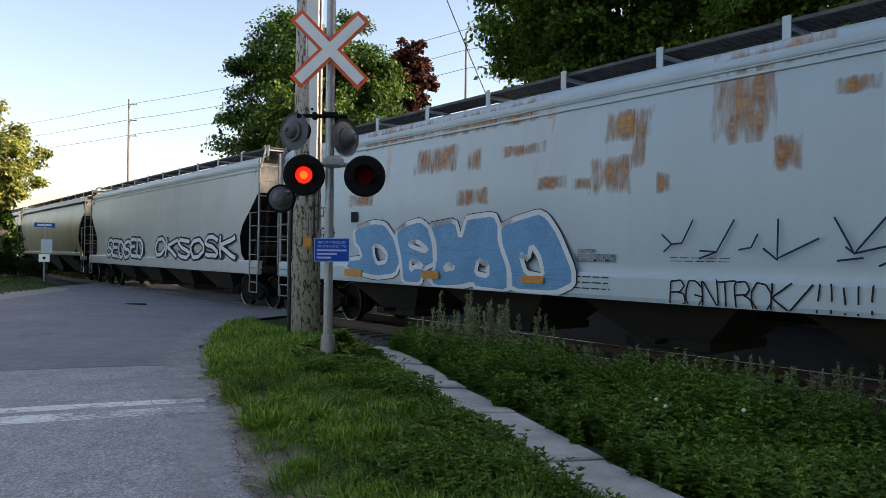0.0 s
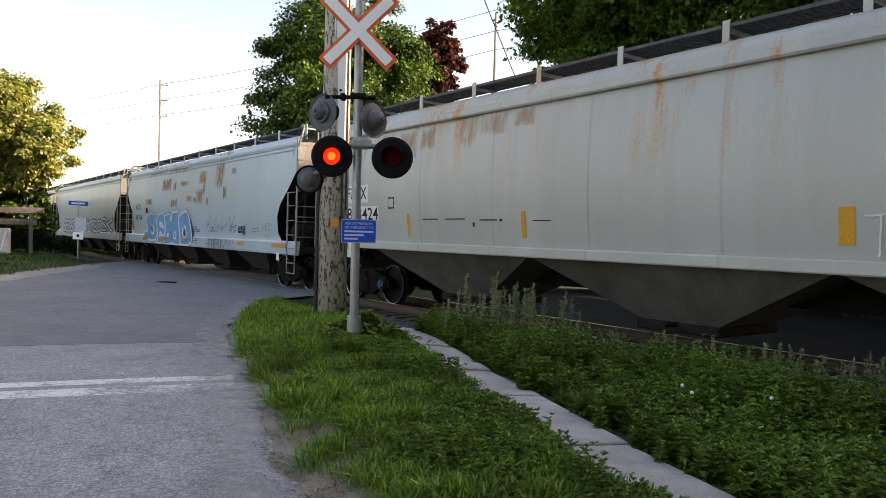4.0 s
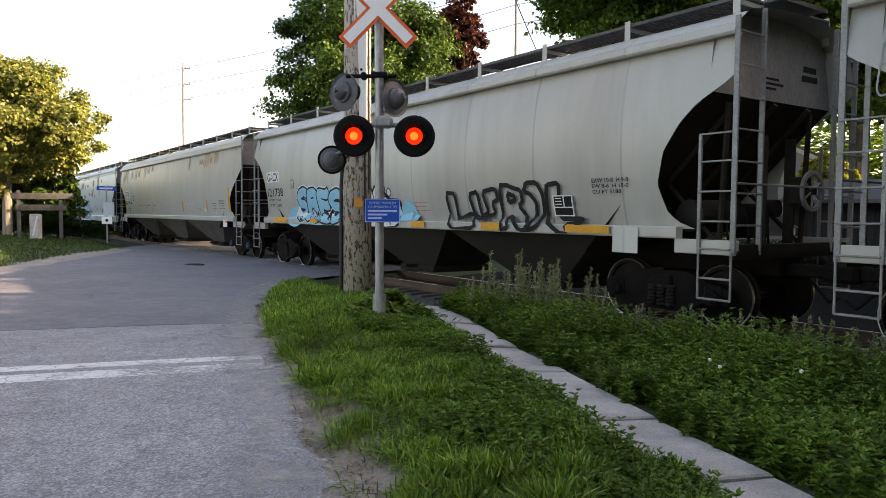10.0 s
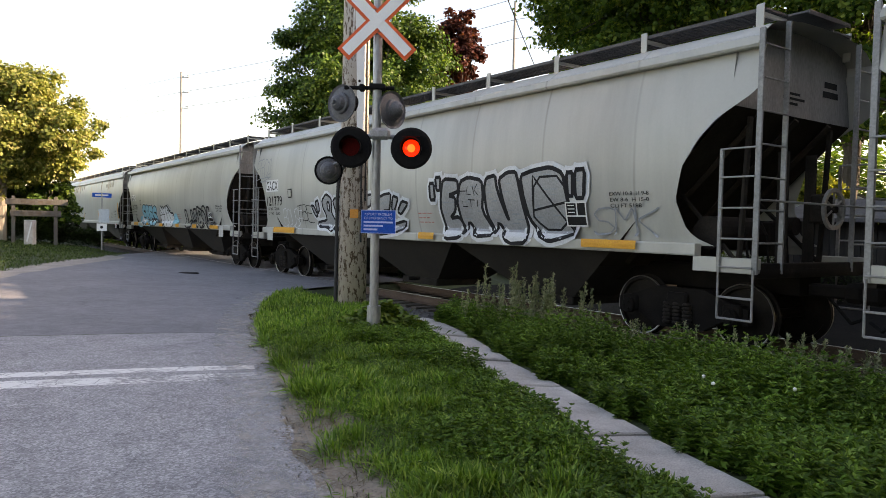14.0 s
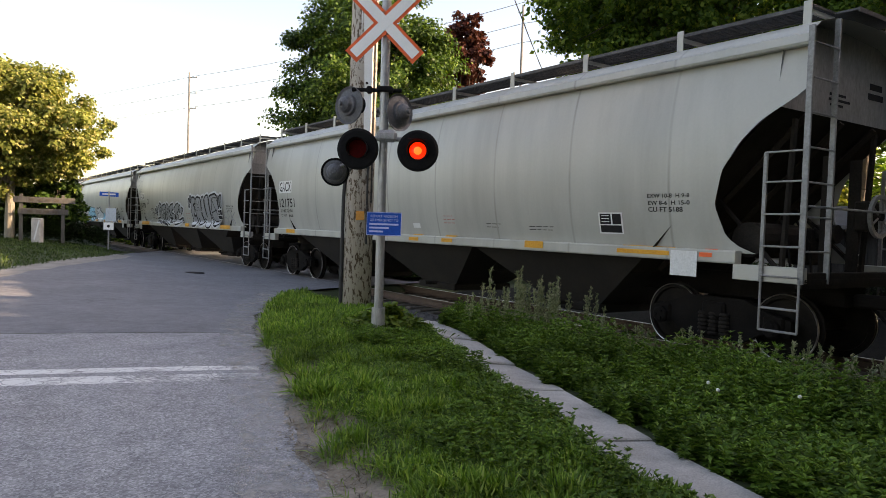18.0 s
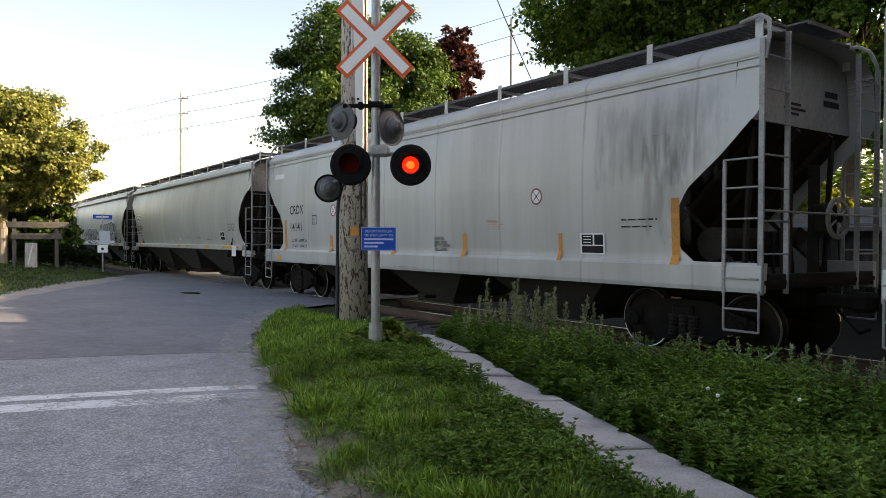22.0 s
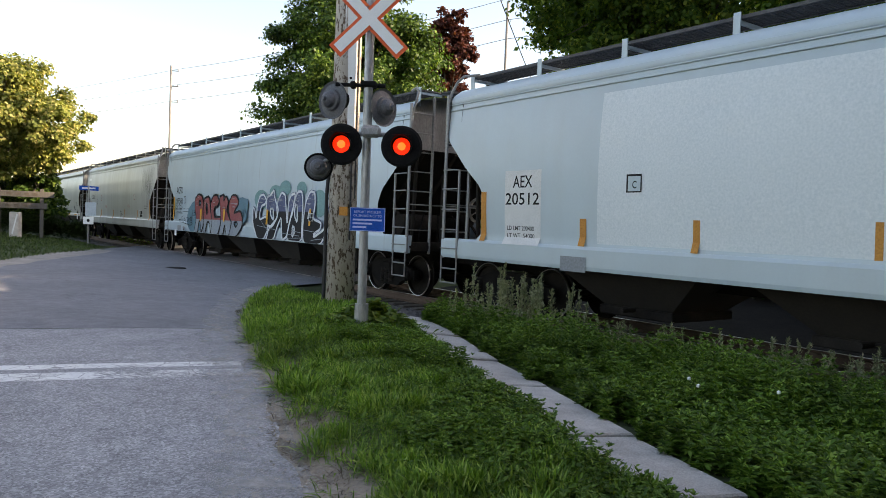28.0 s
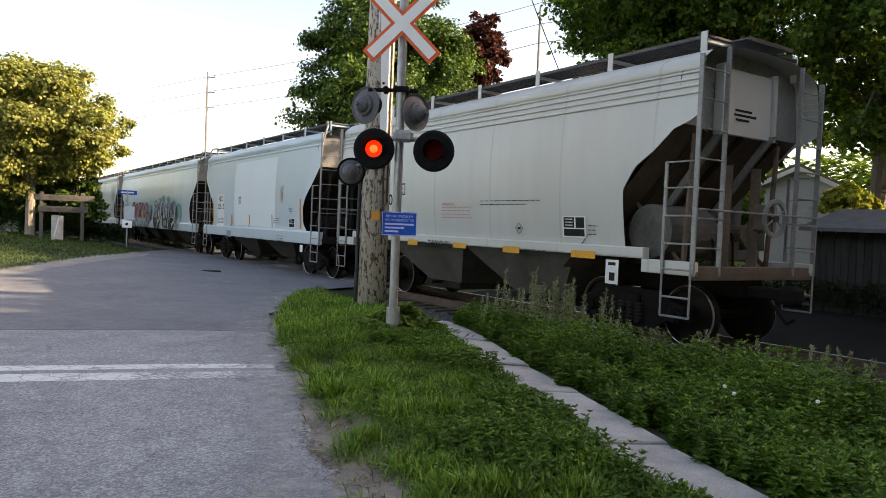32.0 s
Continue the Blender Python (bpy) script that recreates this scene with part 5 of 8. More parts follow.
def strip_mesh(key, strips, material, name, off, kind=""):
    """Level strips of paint, each given by its lower and its upper span; strips that meet share their corners."""
    low = 1.015 if KIND[key] == "flow" else 1.315
    vs, fs, seen = [], [], {}

    def corner(x, z):
        k = (round(x, 4), round(z, 4))
        if k not in seen:
            seen[k] = len(vs)
            vs.append((x, paint_skin(key, z) + off, z))
        return seen[k]

    for (a0, a1, z0), (b0, b1, z1) in strips:
        if z1 > low:
            z0 = max(z0, low)
            fs.append((corner(a0, z0), corner(a1, z0), corner(b1, z1), corner(b0, z1)))
    if fs:
        me = bpy.data.meshes.new(name)
        me.from_pydata(vs, [], fs)
        me.materials.append(M[material])
        ob = part(name, me, None, CARS[key][0])
        if kind:
            tagged(ob, kind=kind)


def piece(key, word, zl, zh, halo, fill, line, flecks=None, seed=1):
    """A filled piece of spray paint: halo, fill in bands from the foot up, outline, flecks of light paint."""
    base, r = lift(key, 0.008), random.Random(seed)
    step = 0.024
    for k, (a, b, text) in enumerate(PIECES[word]):
        loops = [rounded(q, a, b, zl, zh) for q in text.split("|")]
        rings = [q + q[:2] for q in loops]
        up = base + 0.0007 * k
        if halo:
            brushed(key, rings, halo[1], halo[0], "letter_halo", up)
        tops = [f for f, _ in fill[1:]] + [2.0]
        for (lo, material), hi in zip(fill, tops):
            rows = []
            for j in range(int((zh - zl) / step) + 1):
                z = zl + j * step
                if lo <= j * step / (zh - zl) < hi:
                    under, over = spans(loops, z), spans(loops, z + step)
                    if len(under) != len(over):
                        under = over = spans(loops, z + step / 2)
                    rows += [((*p, z), (*q, z + step)) for p, q in zip(under, over)]
            strip_mesh(key, rows, material, "letter_fill", up + 0.007)
        if flecks:
            rows = []
            for _ in range(flecks[1]):
                z = zl + (zh - zl) * r.uniform(flecks[2], flecks[3])
                for x0, x1 in spans(loops, z):
                    w = r.uniform(0.05, 0.5) * (x1 - x0)
                    at = r.uniform(x0, x1 - w)
                    rows.append(((at, at + w, z), (at + 0.02, at + w * 0.8, z + r.uniform(0.008, 0.022))))
            strip_mesh(key, rows, flecks[0], "paint_fleck", up + 0.0085, "stuff")
        if line:
            brushed(key, rings, line[1], line[0], "letter_outline", up + 0.010)


def scrawl(key, x0, z0, w, h, text, material, half):
    """Single lines of paint on a grid of 36 by 36 over a field of the side."""
    lines = []
    for q in text.split("|"):
        lines.append([np.array((x0 - w * int(m[0], 36) / 35, z0 + h * int(m[1], 36) / 35)) for m in q.split()])
    for ln in lines:
        brushed(key, [ln], half, material, "paint_line", lift(key, 0.008) + 0.0125)


graffiti("zero", "SEOSED", 6.30, 0.90, 1.24, 2.15, BW)
graffiti("zero", "OKSOSK", -0.48, -8.05, 1.34, 2.14, BW)
piece("dee", "DEMO", 0.99, 2.34, ("sp_navy", 0.062), [(0.0, "sp_blue")], ("sp_white", 0.046), ("sp_blue_mid", 14, 0.05, 0.6))
fit_text("dee", "ACFX", 7.69, 6.81, 2.47, 2.72, "letter_black")
fit_text("dee", "98764", 7.67, 6.65, 1.99, 2.23, "letter_black")
stain("dee", -2.83, -3.74, 3.05, 4.03, "rust_stain")
stain("dee", -2.86, -4.44, 3.97, 4.27, "rust_stain")
stain("dee", -1.08, -2.00, 3.29, 3.76, "rust_stain")
stain("dee", -0.84, -1.67, 2.52, 3.11, "rust_stain")
stain("dee", 0.27, -0.50, 2.67, 2.91, "rust_stain")
stain("dee", 3.65, 2.22, 3.16, 3.70, "rust_stain")
stain("dee", 2.02, 1.57, 3.13, 3.54, "rust_stain")
stain("dee", 2.28, 1.35, 2.51, 2.83, "rust_stain")
stain("dee", -2.07, -2.33, 2.50, 2.81, "rust_stain")
stain("dee", -1.64, -1.91, 2.88, 3.72, "rust_stain")
stain("dee", 6.06, 4.99, 2.64, 2.93, "rust_stain")
stain("dee", 1.10, 0.03, 3.28, 3.49, "rust_stain")
stain("dee", 5.77, 2.92, 3.86, 4.26, "rust_stain")
stain("dee", 3.00, -0.07, 3.83, 4.23, "rust_stain")
stain("dee", -4.36, -4.95, 3.47, 3.69, "rust_stain")
stain("dee", -3.68, -4.07, 2.66, 3.12, "rust_stain")
stain("dee", -0.53, -0.98, 2.63, 2.83, "rust_stain")
scrawl("dee", -2.19, 1.62, 1.35, 0.50, "0m 4d 8e cz|4d 16|f7 l6 ry|l6 f0|t8 xa zl", "sp_navy", 0.012)
scrawl("dee", -3.62, 1.55, 1.50, 0.58, "4x 45 fj|0c 44|jx o9 wz|o9 md|o9 zg|k4 q6|u1 x5 z6", "sp_navy", 0.012)
tag_word("dee", "BGNT.BOK6", -2.34, -4.19, 0.98, 1.35, "tag_black")
tag_word("dee", "!!!!!", -4.19, -4.90, 1.00, 1.35, "tag_black")
fit_text("dee", "CAUTION", -0.66, -1.02, 1.68, 1.74, "letter_black")
fit_text("dee", "LATCH COVER BEFORE", -0.62, -1.39, 1.61, 1.66, "letter_black")
fit_text("dee", "FILLING COMPARTMENTS", -0.62, -1.39, 1.54, 1.60, "letter_black")
bars("dee", 2, -2.29, -3.26, 1.54, 1.63, "letter_black")
bars("dee", 3, -0.65, -1.40, 1.07, 1.33, "letter_black")
panel("dee", "plate_frame", -5.30, -5.70, 1.54, 1.80, "letter_black")
data_plate("dee", -5.30, -5.70, 1.54, 1.80)
panel("dee", "reflector", -5.33, -5.82, 1.18, 1.28, "tape_worn")
panel("dee", "reflector", -7.99, -8.94, 1.19, 1.31, "tape_worn")
panel("dee", "reflector", 6.06, 5.36, 1.12, 1.28, "tape_worn")
panel("dee", "reflector", 3.18, 2.65, 1.16, 1.31, "tape_worn")
panel("dee", "reflector", 0.47, -0.04, 1.18, 1.30, "tape_worn")
bars("dee", 4, -6.31, -6.95, 1.58, 1.76, "letter_black")
graffiti("dee", "MEF", -7.23, -7.98, 1.46, 1.87, GREY)
panel("dee", "sill_bracket", -8.31, -8.50, 0.82, 1.06, "letter_white")
panel("dee", "check_mark_box", 5.90, 5.62, 2.31, 2.54, "letter_black")
panel("eff", "mark_plate", 8.86, 7.81, 2.36, 2.77, "letter_white", label="white painted panel")
panel("eff", "mark_plate", 8.82, 7.37, 1.93, 2.27, "letter_white", label="white painted panel")
fit_text("eff", "FURX", 8.80, 7.89, 2.43, 2.72, "letter_black")
fit_text("eff", "863424", 8.79, 7.39, 1.95, 2.24, "letter_black")
fit_text("eff", "LD LMT 216900", 8.68, 7.81, 1.77, 1.85, "letter_black")
fit_text("eff", "LT  WT    69100", 8.66, 7.81, 1.64, 1.73, "letter_black")
panel("eff", "reflector", 8.96, 8.82, 1.62, 2.50, "orange")
panel("eff", "reflector", 6.22, 6.12, 1.60, 2.08, "orange")
panel("eff", "reflector", 2.67, 2.56, 1.63, 2.09, "orange")
panel("eff", "reflector", -2.63, -2.81, 1.64, 2.08, "orange")
panel("eff", "reflector", -6.10, -6.24, 1.65, 2.10, "orange")
panel("eff", "reflector", -8.74, -8.91, 1.64, 2.54, "orange")
panel("eff", "scuff", 5.65, 5.11, 1.954, 1.976, "letter_black")
panel("eff", "scuff", 4.86, 4.24, 1.954, 1.976, "letter_black")
panel("eff", "scuff", 4.01, 3.95, 1.820, 1.900, "letter_black")
panel("eff", "scuff", 3.80, 3.31, 1.934, 1.956, "letter_black")
panel("eff", "scuff", 3.24, 3.16, 1.918, 1.962, "letter_black")
panel("eff", "scuff", 2.39, 1.95, 1.921, 1.939, "letter_black")
panel("eff", "check_mark_box", 6.96, 6.71, 2.20, 2.45, "letter_black")
panel("eff", "check_mark_inner", 6.94, 6.74, 2.23, 2.42, "greyF")
stain("eff", 9.72, 7.96, 3.13, 4.17, "rust_smear")
stain("eff", 7.69, 6.73, 3.28, 3.83, "rust_smear")
stain("eff", 6.66, 5.88, 3.23, 3.85, "rust_smear")
stain("eff", 5.86, 5.23, 3.38, 3.83, "rust_smear")
stain("eff", 4.52, 3.90, 3.29, 4.00, "rust_smear")
stain("eff", 3.92, 3.09, 3.48, 3.90, "rust_smear")
stain("eff", 2.97, 2.41, 3.57, 3.88, "rust_smear")
stain("eff", -5.85, -6.56, 3.33, 4.09, "rust_smear")
stain("eff", -6.39, -7.05, 3.46, 3.80, "rust_smear")
stain("eff", -7.09, -7.70, 3.43, 3.97, "rust_smear")
stain("eff", -5.11, -5.88, 3.48, 3.73, "rust_smear")
stain("eff", -3.63, -3.98, 3.32, 4.06, "rust_smear")
bars("eff", 5, -6.88, -7.39, 1.65, 1.96, "letter_black")
fit_text("eff", "REXV 12-0 H 9-9", -7.71, -8.40, 1.99, 2.08, "letter_black")
bars("eff", 3, -7.72, -8.41, 1.69, 1.96, "letter_black")
bars("eff", 2, -9.06, -9.93, 3.76, 3.92, "letter_black")
bars("eff", 3, -5.05, -5.43, 1.63, 1.76, "letter_black")
panel("eff", "tag_white", -5.79, -6.05, 1.64, 1.77, "letter_white")
panel("eff", "brake_box", 8.84, 8.38, 1.07, 1.41, "letter_white", label="white brake valve box")
panel("eff", "red_label", 8.76, 8.62, 1.26, 1.38, "letter_red")
panel("eff", "brake_box", -8.30, -8.77, 1.09, 1.35, "letter_white", label="white brake valve box")
panel("eff", "red_label", -8.57, -8.73, 1.24, 1.32, "red_refl")
graffiti("eff", "TTERT", -2.91, -4.81, 1.52, 1.98, SCRW)
panel("gee", "mark_plate", 7.54, 6.56, 2.56, 2.88, "letter_white", label="white painted panel")
fit_text("gee", "GACX", 7.49, 6.62, 2.59, 2.84, "letter_black")
fit_text("gee", "121738", 7.51, 6.29, 2.12, 2.37, "letter_black")
fit_text("gee", "LD LMT  223200", 7.47, 6.53, 1.98, 2.05, "letter_black")
fit_text("gee", "LT  WT    62800", 7.47, 6.52, 1.81, 1.89, "letter_black")
panel("gee", "check_mark_box", 5.70, 5.44, 2.34, 2.59, "letter_black")
panel("gee", "check_mark_inner", 5.68, 5.47, 2.36, 2.57, "greyG")
fit_text("gee", "C", 5.60, 5.53, 2.38, 2.47, "letter_black")
graffiti("gee", "SRES", 5.22, 2.42, 1.33, 2.37, CYAN, cloud='sp_cyan')
piece("gee", "SHER", 1.30, 2.26, ("sp_black", 0.055), [(0.0, "sp_white")], ("sp_black", 0.02))
scrawl("gee", 1.80, 1.30, 2.28, 0.96, "9u ah b2|gu ie k2|mv qb t3|8k dl|hn kn|lr pq|0c 56 7b|3r 7l 2j|wl wd vd", "sp_black", 0.018)
ring("gee", "paint_bubble", 0.32, 2.20, 0.15, 0.11, 0.01, "sp_white", 16)
ring("gee", "paint_bubble_rim", 0.32, 2.20, 0.15, 0.11, 0.78, "sp_black", 16)
ring("gee", "paint_bubble", 0.02, 2.11, 0.11, 0.10, 0.01, "sp_white", 16)
ring("gee", "paint_bubble_rim", 0.02, 2.11, 0.11, 0.10, 0.76, "sp_black", 16)
graffiti("gee", "A", -0.30, -1.19, 1.42, 1.87, CLOUD)
piece("gee", "LURDK", 1.31, 2.18, None, [], ("sp_black", 0.042))
ring("gee", "graffiti_cloud", 5.46, 1.51, 0.60, 0.29, 0.01, "sp_cyan", 20)
panel("gee", "reflector", 6.93, 5.97, 1.33, 1.49, "orange")
panel("gee", "reflector", 4.31, 3.83, 1.35, 1.47, "orange")
panel("gee", "reflector", 1.72, 1.18, 1.33, 1.46, "orange")
panel("gee", "reflector", -1.01, -1.52, 1.33, 1.47, "orange")
panel("gee", "reflector", -3.50, -4.05, 1.33, 1.47, "orange")
panel("gee", "reflector", -5.81, -5.98, 1.34, 1.47, "orange")
panel("gee", "plate_frame", -5.43, -5.90, 1.60, 1.95, "letter_black")
data_plate("gee", -5.43, -5.90, 1.60, 1.95)
bars("gee", 3, -1.03, -1.60, 1.62, 1.88, "letter_red")
fit_text("gee", "EXW 10-8  H 9-8", -6.33, -7.07, 2.13, 2.20, "letter_black")
fit_text("gee", "EW 8-6  H 15-0", -6.33, -7.07, 2.05, 2.11, "letter_black")
fit_text("gee", "CU FT 5188", -6.33, -6.92, 1.96, 2.02, "letter_black")
panel("gee", "reflector", -5.77, -6.73, 1.34, 1.46, "orange")
panel("gee", "brake_box", -6.78, -7.27, 1.06, 1.45, "greyE", label="grey brake valve box")
tag_word("gee2", "ERCA", 8.45, 7.24, 2.98, 3.60, "tag_grey", 0.018)
scrawl("gee2", 8.1, 2.80, 0.9, 0.22, "0u zz 5a|2g za", "tag_grey", 0.011)
panel("gee2", "mark_plate", 7.61, 6.64, 2.56, 2.92, "letter_white", label="white painted panel")
fit_text("gee2", "GACX", 7.57, 6.68, 2.60, 2.88, "letter_black")
fit_text("gee2", "121779", 7.56, 6.37, 2.13, 2.42, "letter_black")
fit_text("gee2", "LD LMT  223200", 7.54, 6.64, 2.00, 2.08, "letter_black")
fit_text("gee2", "LT  WT    62800", 7.54, 6.64, 1.85, 1.93, "letter_black")
piece("gee2", "BARSE", 1.35, 2.41, ("sp_white", 0.10), [(0.0, "sp_white"), (0.14, "sp_silver")], ("sp_black", 0.032), ("sp_stone", 14, 0.2, 0.95))
scrawl("gee2", 4.32, 1.35, 5.01, 1.06, "a5 f3 h0|jm jg k8|c9 dj|ob pg qb", "sp_black", 0.05)
tag_word("gee2", "TBE", 5.33, 4.30, 1.65, 2.13, "tag_black", 0.022)
tag_word("gee2", "Bouse", 6.33, 4.98, 1.46, 2.02, "tag_white", 0.018)
piece("gee2", "ERNO", 1.33, 2.66, ("sp_white", 0.11), [(0.0, "sp_white"), (0.15, "sp_silver")], ("sp_black", 0.038), ("sp_stone", 14, 0.2, 0.95))
scrawl("gee2", -4.72, 1.58, 0.90, 0.95, "09 1z z2|0d wi|8y 2s 09 55 c1 o1 x7 zg wq oy 8y", "sp_black", 0.02)
scrawl("gee2", -2.62, 2.02, 0.60, 0.42, "0y 0i|0p bp|fw ck kj|ow ri|xz rq yi|58 50 e0|kb k0|gb ra|x9 w0", "sp_black", 0.010)
tag_word("gee2", "SMK", -6.11, -7.36, 1.54, 1.98, "tag_grey")
panel("gee2", "plate_frame", -5.52, -5.99, 1.67, 2.07, "letter_black")
data_plate("gee2", -5.52, -5.99, 1.67, 2.07)
panel("gee2", "reflector", -5.91, -7.01, 1.35, 1.48, "orange")
panel("gee2", "reflector", 6.96, 5.39, 1.33, 1.49, "orange")
fit_text("gee2", "EXW 10-8  H 9-8", -6.46, -7.21, 2.15, 2.21, "letter_black")
fit_text("gee2", "EW 8-6  H 15-0", -6.47, -7.21, 2.06, 2.12, "letter_black")
fit_text("gee2", "CU FT 5188", -6.47, -7.07, 1.97, 2.03, "letter_black")
bars("gee2", 3, -1.03, -1.61, 1.62, 1.90, "letter_red")
panel("gee2", "reflector", -1.14, -1.72, 1.35, 1.49, "orange")
panel("gee2", "check_mark_box", 5.88, 5.62, 2.35, 2.61, "letter_black")
panel("gee2", "check_mark_inner", 5.85, 5.65, 2.38, 2.58, "greyG")
panel("gee2", "brake_box", 7.50, 7.06, 1.08, 1.44, "greyE", label="grey brake valve box")
panel("gee3", "mark_plate", 7.56, 6.62, 2.54, 2.90, "letter_white", label="white painted panel")
fit_text("gee3", "GACX", 7.52, 6.67, 2.58, 2.87, "letter_black")
fit_text("gee3", "121751", 7.55, 6.42, 2.11, 2.37, "letter_black")
fit_text("gee3", "LD LMT 223400", 7.53, 6.62, 1.96, 2.05, "letter_black")
fit_text("gee3", "LT  WT    62600", 7.52, 6.61, 1.82, 1.90, "letter_black")
panel("gee3", "plate_frame", -5.56, -6.05, 1.64, 1.97, "letter_black")
data_plate("gee3", -5.56, -6.05, 1.64, 1.97)
fit_text("gee3", "EXW 10-8  H 9-8", -6.55, -7.28, 2.18, 2.24, "letter_black")
fit_text("gee3", "EW 8-6  H 15-0", -6.56, -7.28, 2.08, 2.14, "letter_black")
fit_text("gee3", "CU FT 5188", -6.56, -7.16, 1.98, 2.05, "letter_black")
panel("gee3", "reflector", 7.02, 6.38, 1.35, 1.46, "orange")
panel("gee3", "reflector", -6.00, -6.97, 1.36, 1.48, "orange")
panel("gee3", "reflector", -3.86, -4.34, 1.35, 1.47, "orange")
panel("gee3", "reflector", -1.25, -1.64, 1.36, 1.50, "orange")
panel("gee3", "reflector", 0.03, -0.36, 1.35, 1.49, "orange")
panel("gee3", "tag_white", -0.02, -0.30, 1.63, 1.73, "letter_white")
bars("gee3", 2, -2.66, -3.09, 1.64, 1.76, "letter_black")
bars("gee3", 3, -1.23, -1.64, 1.69, 1.90, "letter_red")
panel("gee3", "brake_box", -7.00, -7.44, 1.09, 1.44, "letter_white", label="white brake valve box")
panel("gee3", "red_label", -7.47, -7.67, 1.37, 1.48, "red_refl")
bars("gee3", 2, -3.89, -4.56, 1.62, 1.73, "letter_black")
fit_text("see", "CRDX", 6.50, 5.56, 2.40, 2.66, "letter_black")
fit_text("see", "14141", 6.47, 5.70, 1.92, 2.16, "letter_black")
panel("see", "check_mark_box", 4.97, 4.70, 2.09, 2.35, "letter_black")
panel("see", "check_mark_inner", 4.95, 4.73, 2.11, 2.33, "greyC")
fit_text("see", "C", 4.88, 4.81, 2.14, 2.23, "letter_black")
fit_text("see", "LD LMT  224000 LB", 6.42, 5.39, 1.61, 1.70, "letter_black")
fit_text("see", "LT  WT    62000 LB", 6.42, 5.39, 1.45, 1.53, "letter_black")
panel("see", "tag_white", 7.73, 7.05, 3.51, 3.65, "letter_white")
panel("see", "reflector", 6.91, 6.75, 1.34, 2.25, "tape_worn")
panel("see", "reflector", 3.89, 3.73, 1.35, 1.78, "tape_worn")
panel("see", "reflector", 0.69, 0.55, 1.33, 1.77, "tape_worn")
panel("see", "reflector", -2.00, -2.13, 1.34, 1.80, "tape_worn")
panel("see", "reflector", -4.69, -4.78, 1.34, 1.79, "tape_worn")
panel("see", "reflector", -6.97, -7.11, 1.33, 2.27, "tape_worn")
stain("see", -5.4, -7.9, 2.45, 3.82, "grime")
stain("see", -6.4, -7.3, 1.60, 3.2, "grime")
round_sign("see", -4.02, -4.31, 2.28, 2.57)
round_sign("see", 3.84, 3.50, 2.28, 2.60)
fit_text("see", "CAUTION", -1.00, -1.35, 1.67, 1.74, "letter_black")
fit_text("see", "OPEN ROOF", -1.00, -1.45, 1.58, 1.65, "letter_black")
fit_text("see", "HATCH BEFORE", -1.00, -1.58, 1.52, 1.58, "letter_black")
fit_text("see", "UNLOADING", -1.00, -1.45, 1.44, 1.51, "letter_black")
fit_text("see", "WARNING", -2.77, -3.10, 1.99, 2.05, "letter_red")
bars("see", 3, -2.75, -3.30, 1.84, 1.96, "letter_red")
bars("see", 3, 2.73, 2.12, 1.82, 2.01, "letter_red")
bars("see", 2, -6.06, -6.77, 1.78, 1.99, "letter_black")
panel("see", "plate_frame", -5.20, -5.72, 1.45, 1.78, "letter_black")
data_plate("see", -5.20, -5.72, 1.45, 1.78)
bars("see", 1, 0.53, -0.55, 1.05, 1.08, "letter_black")
panel("see", "reflector", 7.34, 7.09, 1.05, 1.21, "orange")
fit_text("pee", "ACFX", 7.89, 7.03, 2.49, 2.76, "letter_black")
fit_text("pee", "97581", 7.90, 7.04, 2.09, 2.31, "letter_black")
fit_text("pee", "LD LMT 196800 LBS", 7.91, 7.13, 1.83, 1.91, "letter_black")
fit_text("pee", "LT WT   66800 LBS", 7.90, 7.12, 1.69, 1.78, "letter_black")
bars("pee", 2, 7.04, 5.90, 1.69, 1.89, "letter_black")
tag_word("pee", "SPRK", 7.88, 6.90, 1.89, 2.11, "tag_black")
scrawl("pee", 7.30, 1.18, 1.80, 0.58, "0f 4i 3b 0a 4i|5a 7o ap bl 8h bd 9a 7a|cb fm ha|de hg|mn jl ie kb nd|om ob|sm oh rc|vn sl te xf yb ua|8a k7 u4 z9 xc", "sp_black", 0.011)
scrawl("pee", 5.60, 1.62, 0.36, 0.22, "4z 40|gw uz um ll wh v4 g0", "sp_black", 0.011)
graffiti("pee", "C", 6.16, 4.12, 1.08, 2.06, TEAL)
piece("pee", "RACKS", 0.93, 2.43, ("sp_black", 0.05), [(0.0, "sp_stone"), (0.37, "sp_red")], ("sp_black", 0.024), ("sp_silver", 7, 0.6, 0.97), seed=2)
graffiti("pee", "S", 1.20, -0.07, 1.44, 2.17, TEAL)
for cx, cz, rx, rz in ((-1.2, 2.20, 0.55, 0.30), (-2.3, 2.42, 0.45, 0.20), (-3.0, 2.52, 0.40, 0.22), (-4.1, 2.48, 0.32, 0.20), (-5.2, 2.08, 0.45, 0.36), (-6.2, 1.90, 0.55, 0.42)):
    ring("pee", "graffiti_cloud", cx, cz, rx, rz, 0.01, "sp_green", 18)
ring("pee", "graffiti_cloud", -6.0, 1.35, 0.5, 0.30, 0.01, "sp_stone", 18)
piece("pee", "SONAL", 0.96, 2.49, ("sp_purple", 0.055), [(0.0, "sp_black"), (0.58, "sp_purple")], ("sp_white", 0.034), ("sp_silver", 16, 0.66, 0.98), seed=6)
scrawl("pee", -0.60, 0.96, 5.34, 1.53, "3a c8|5d 96|f6 n5|i3 p4|p9 u8|k8 o7|s3 y5", "sp_stone", 0.008)
panel("pee", "reflector", 4.57, 4.38, 1.45, 1.89, "orange")
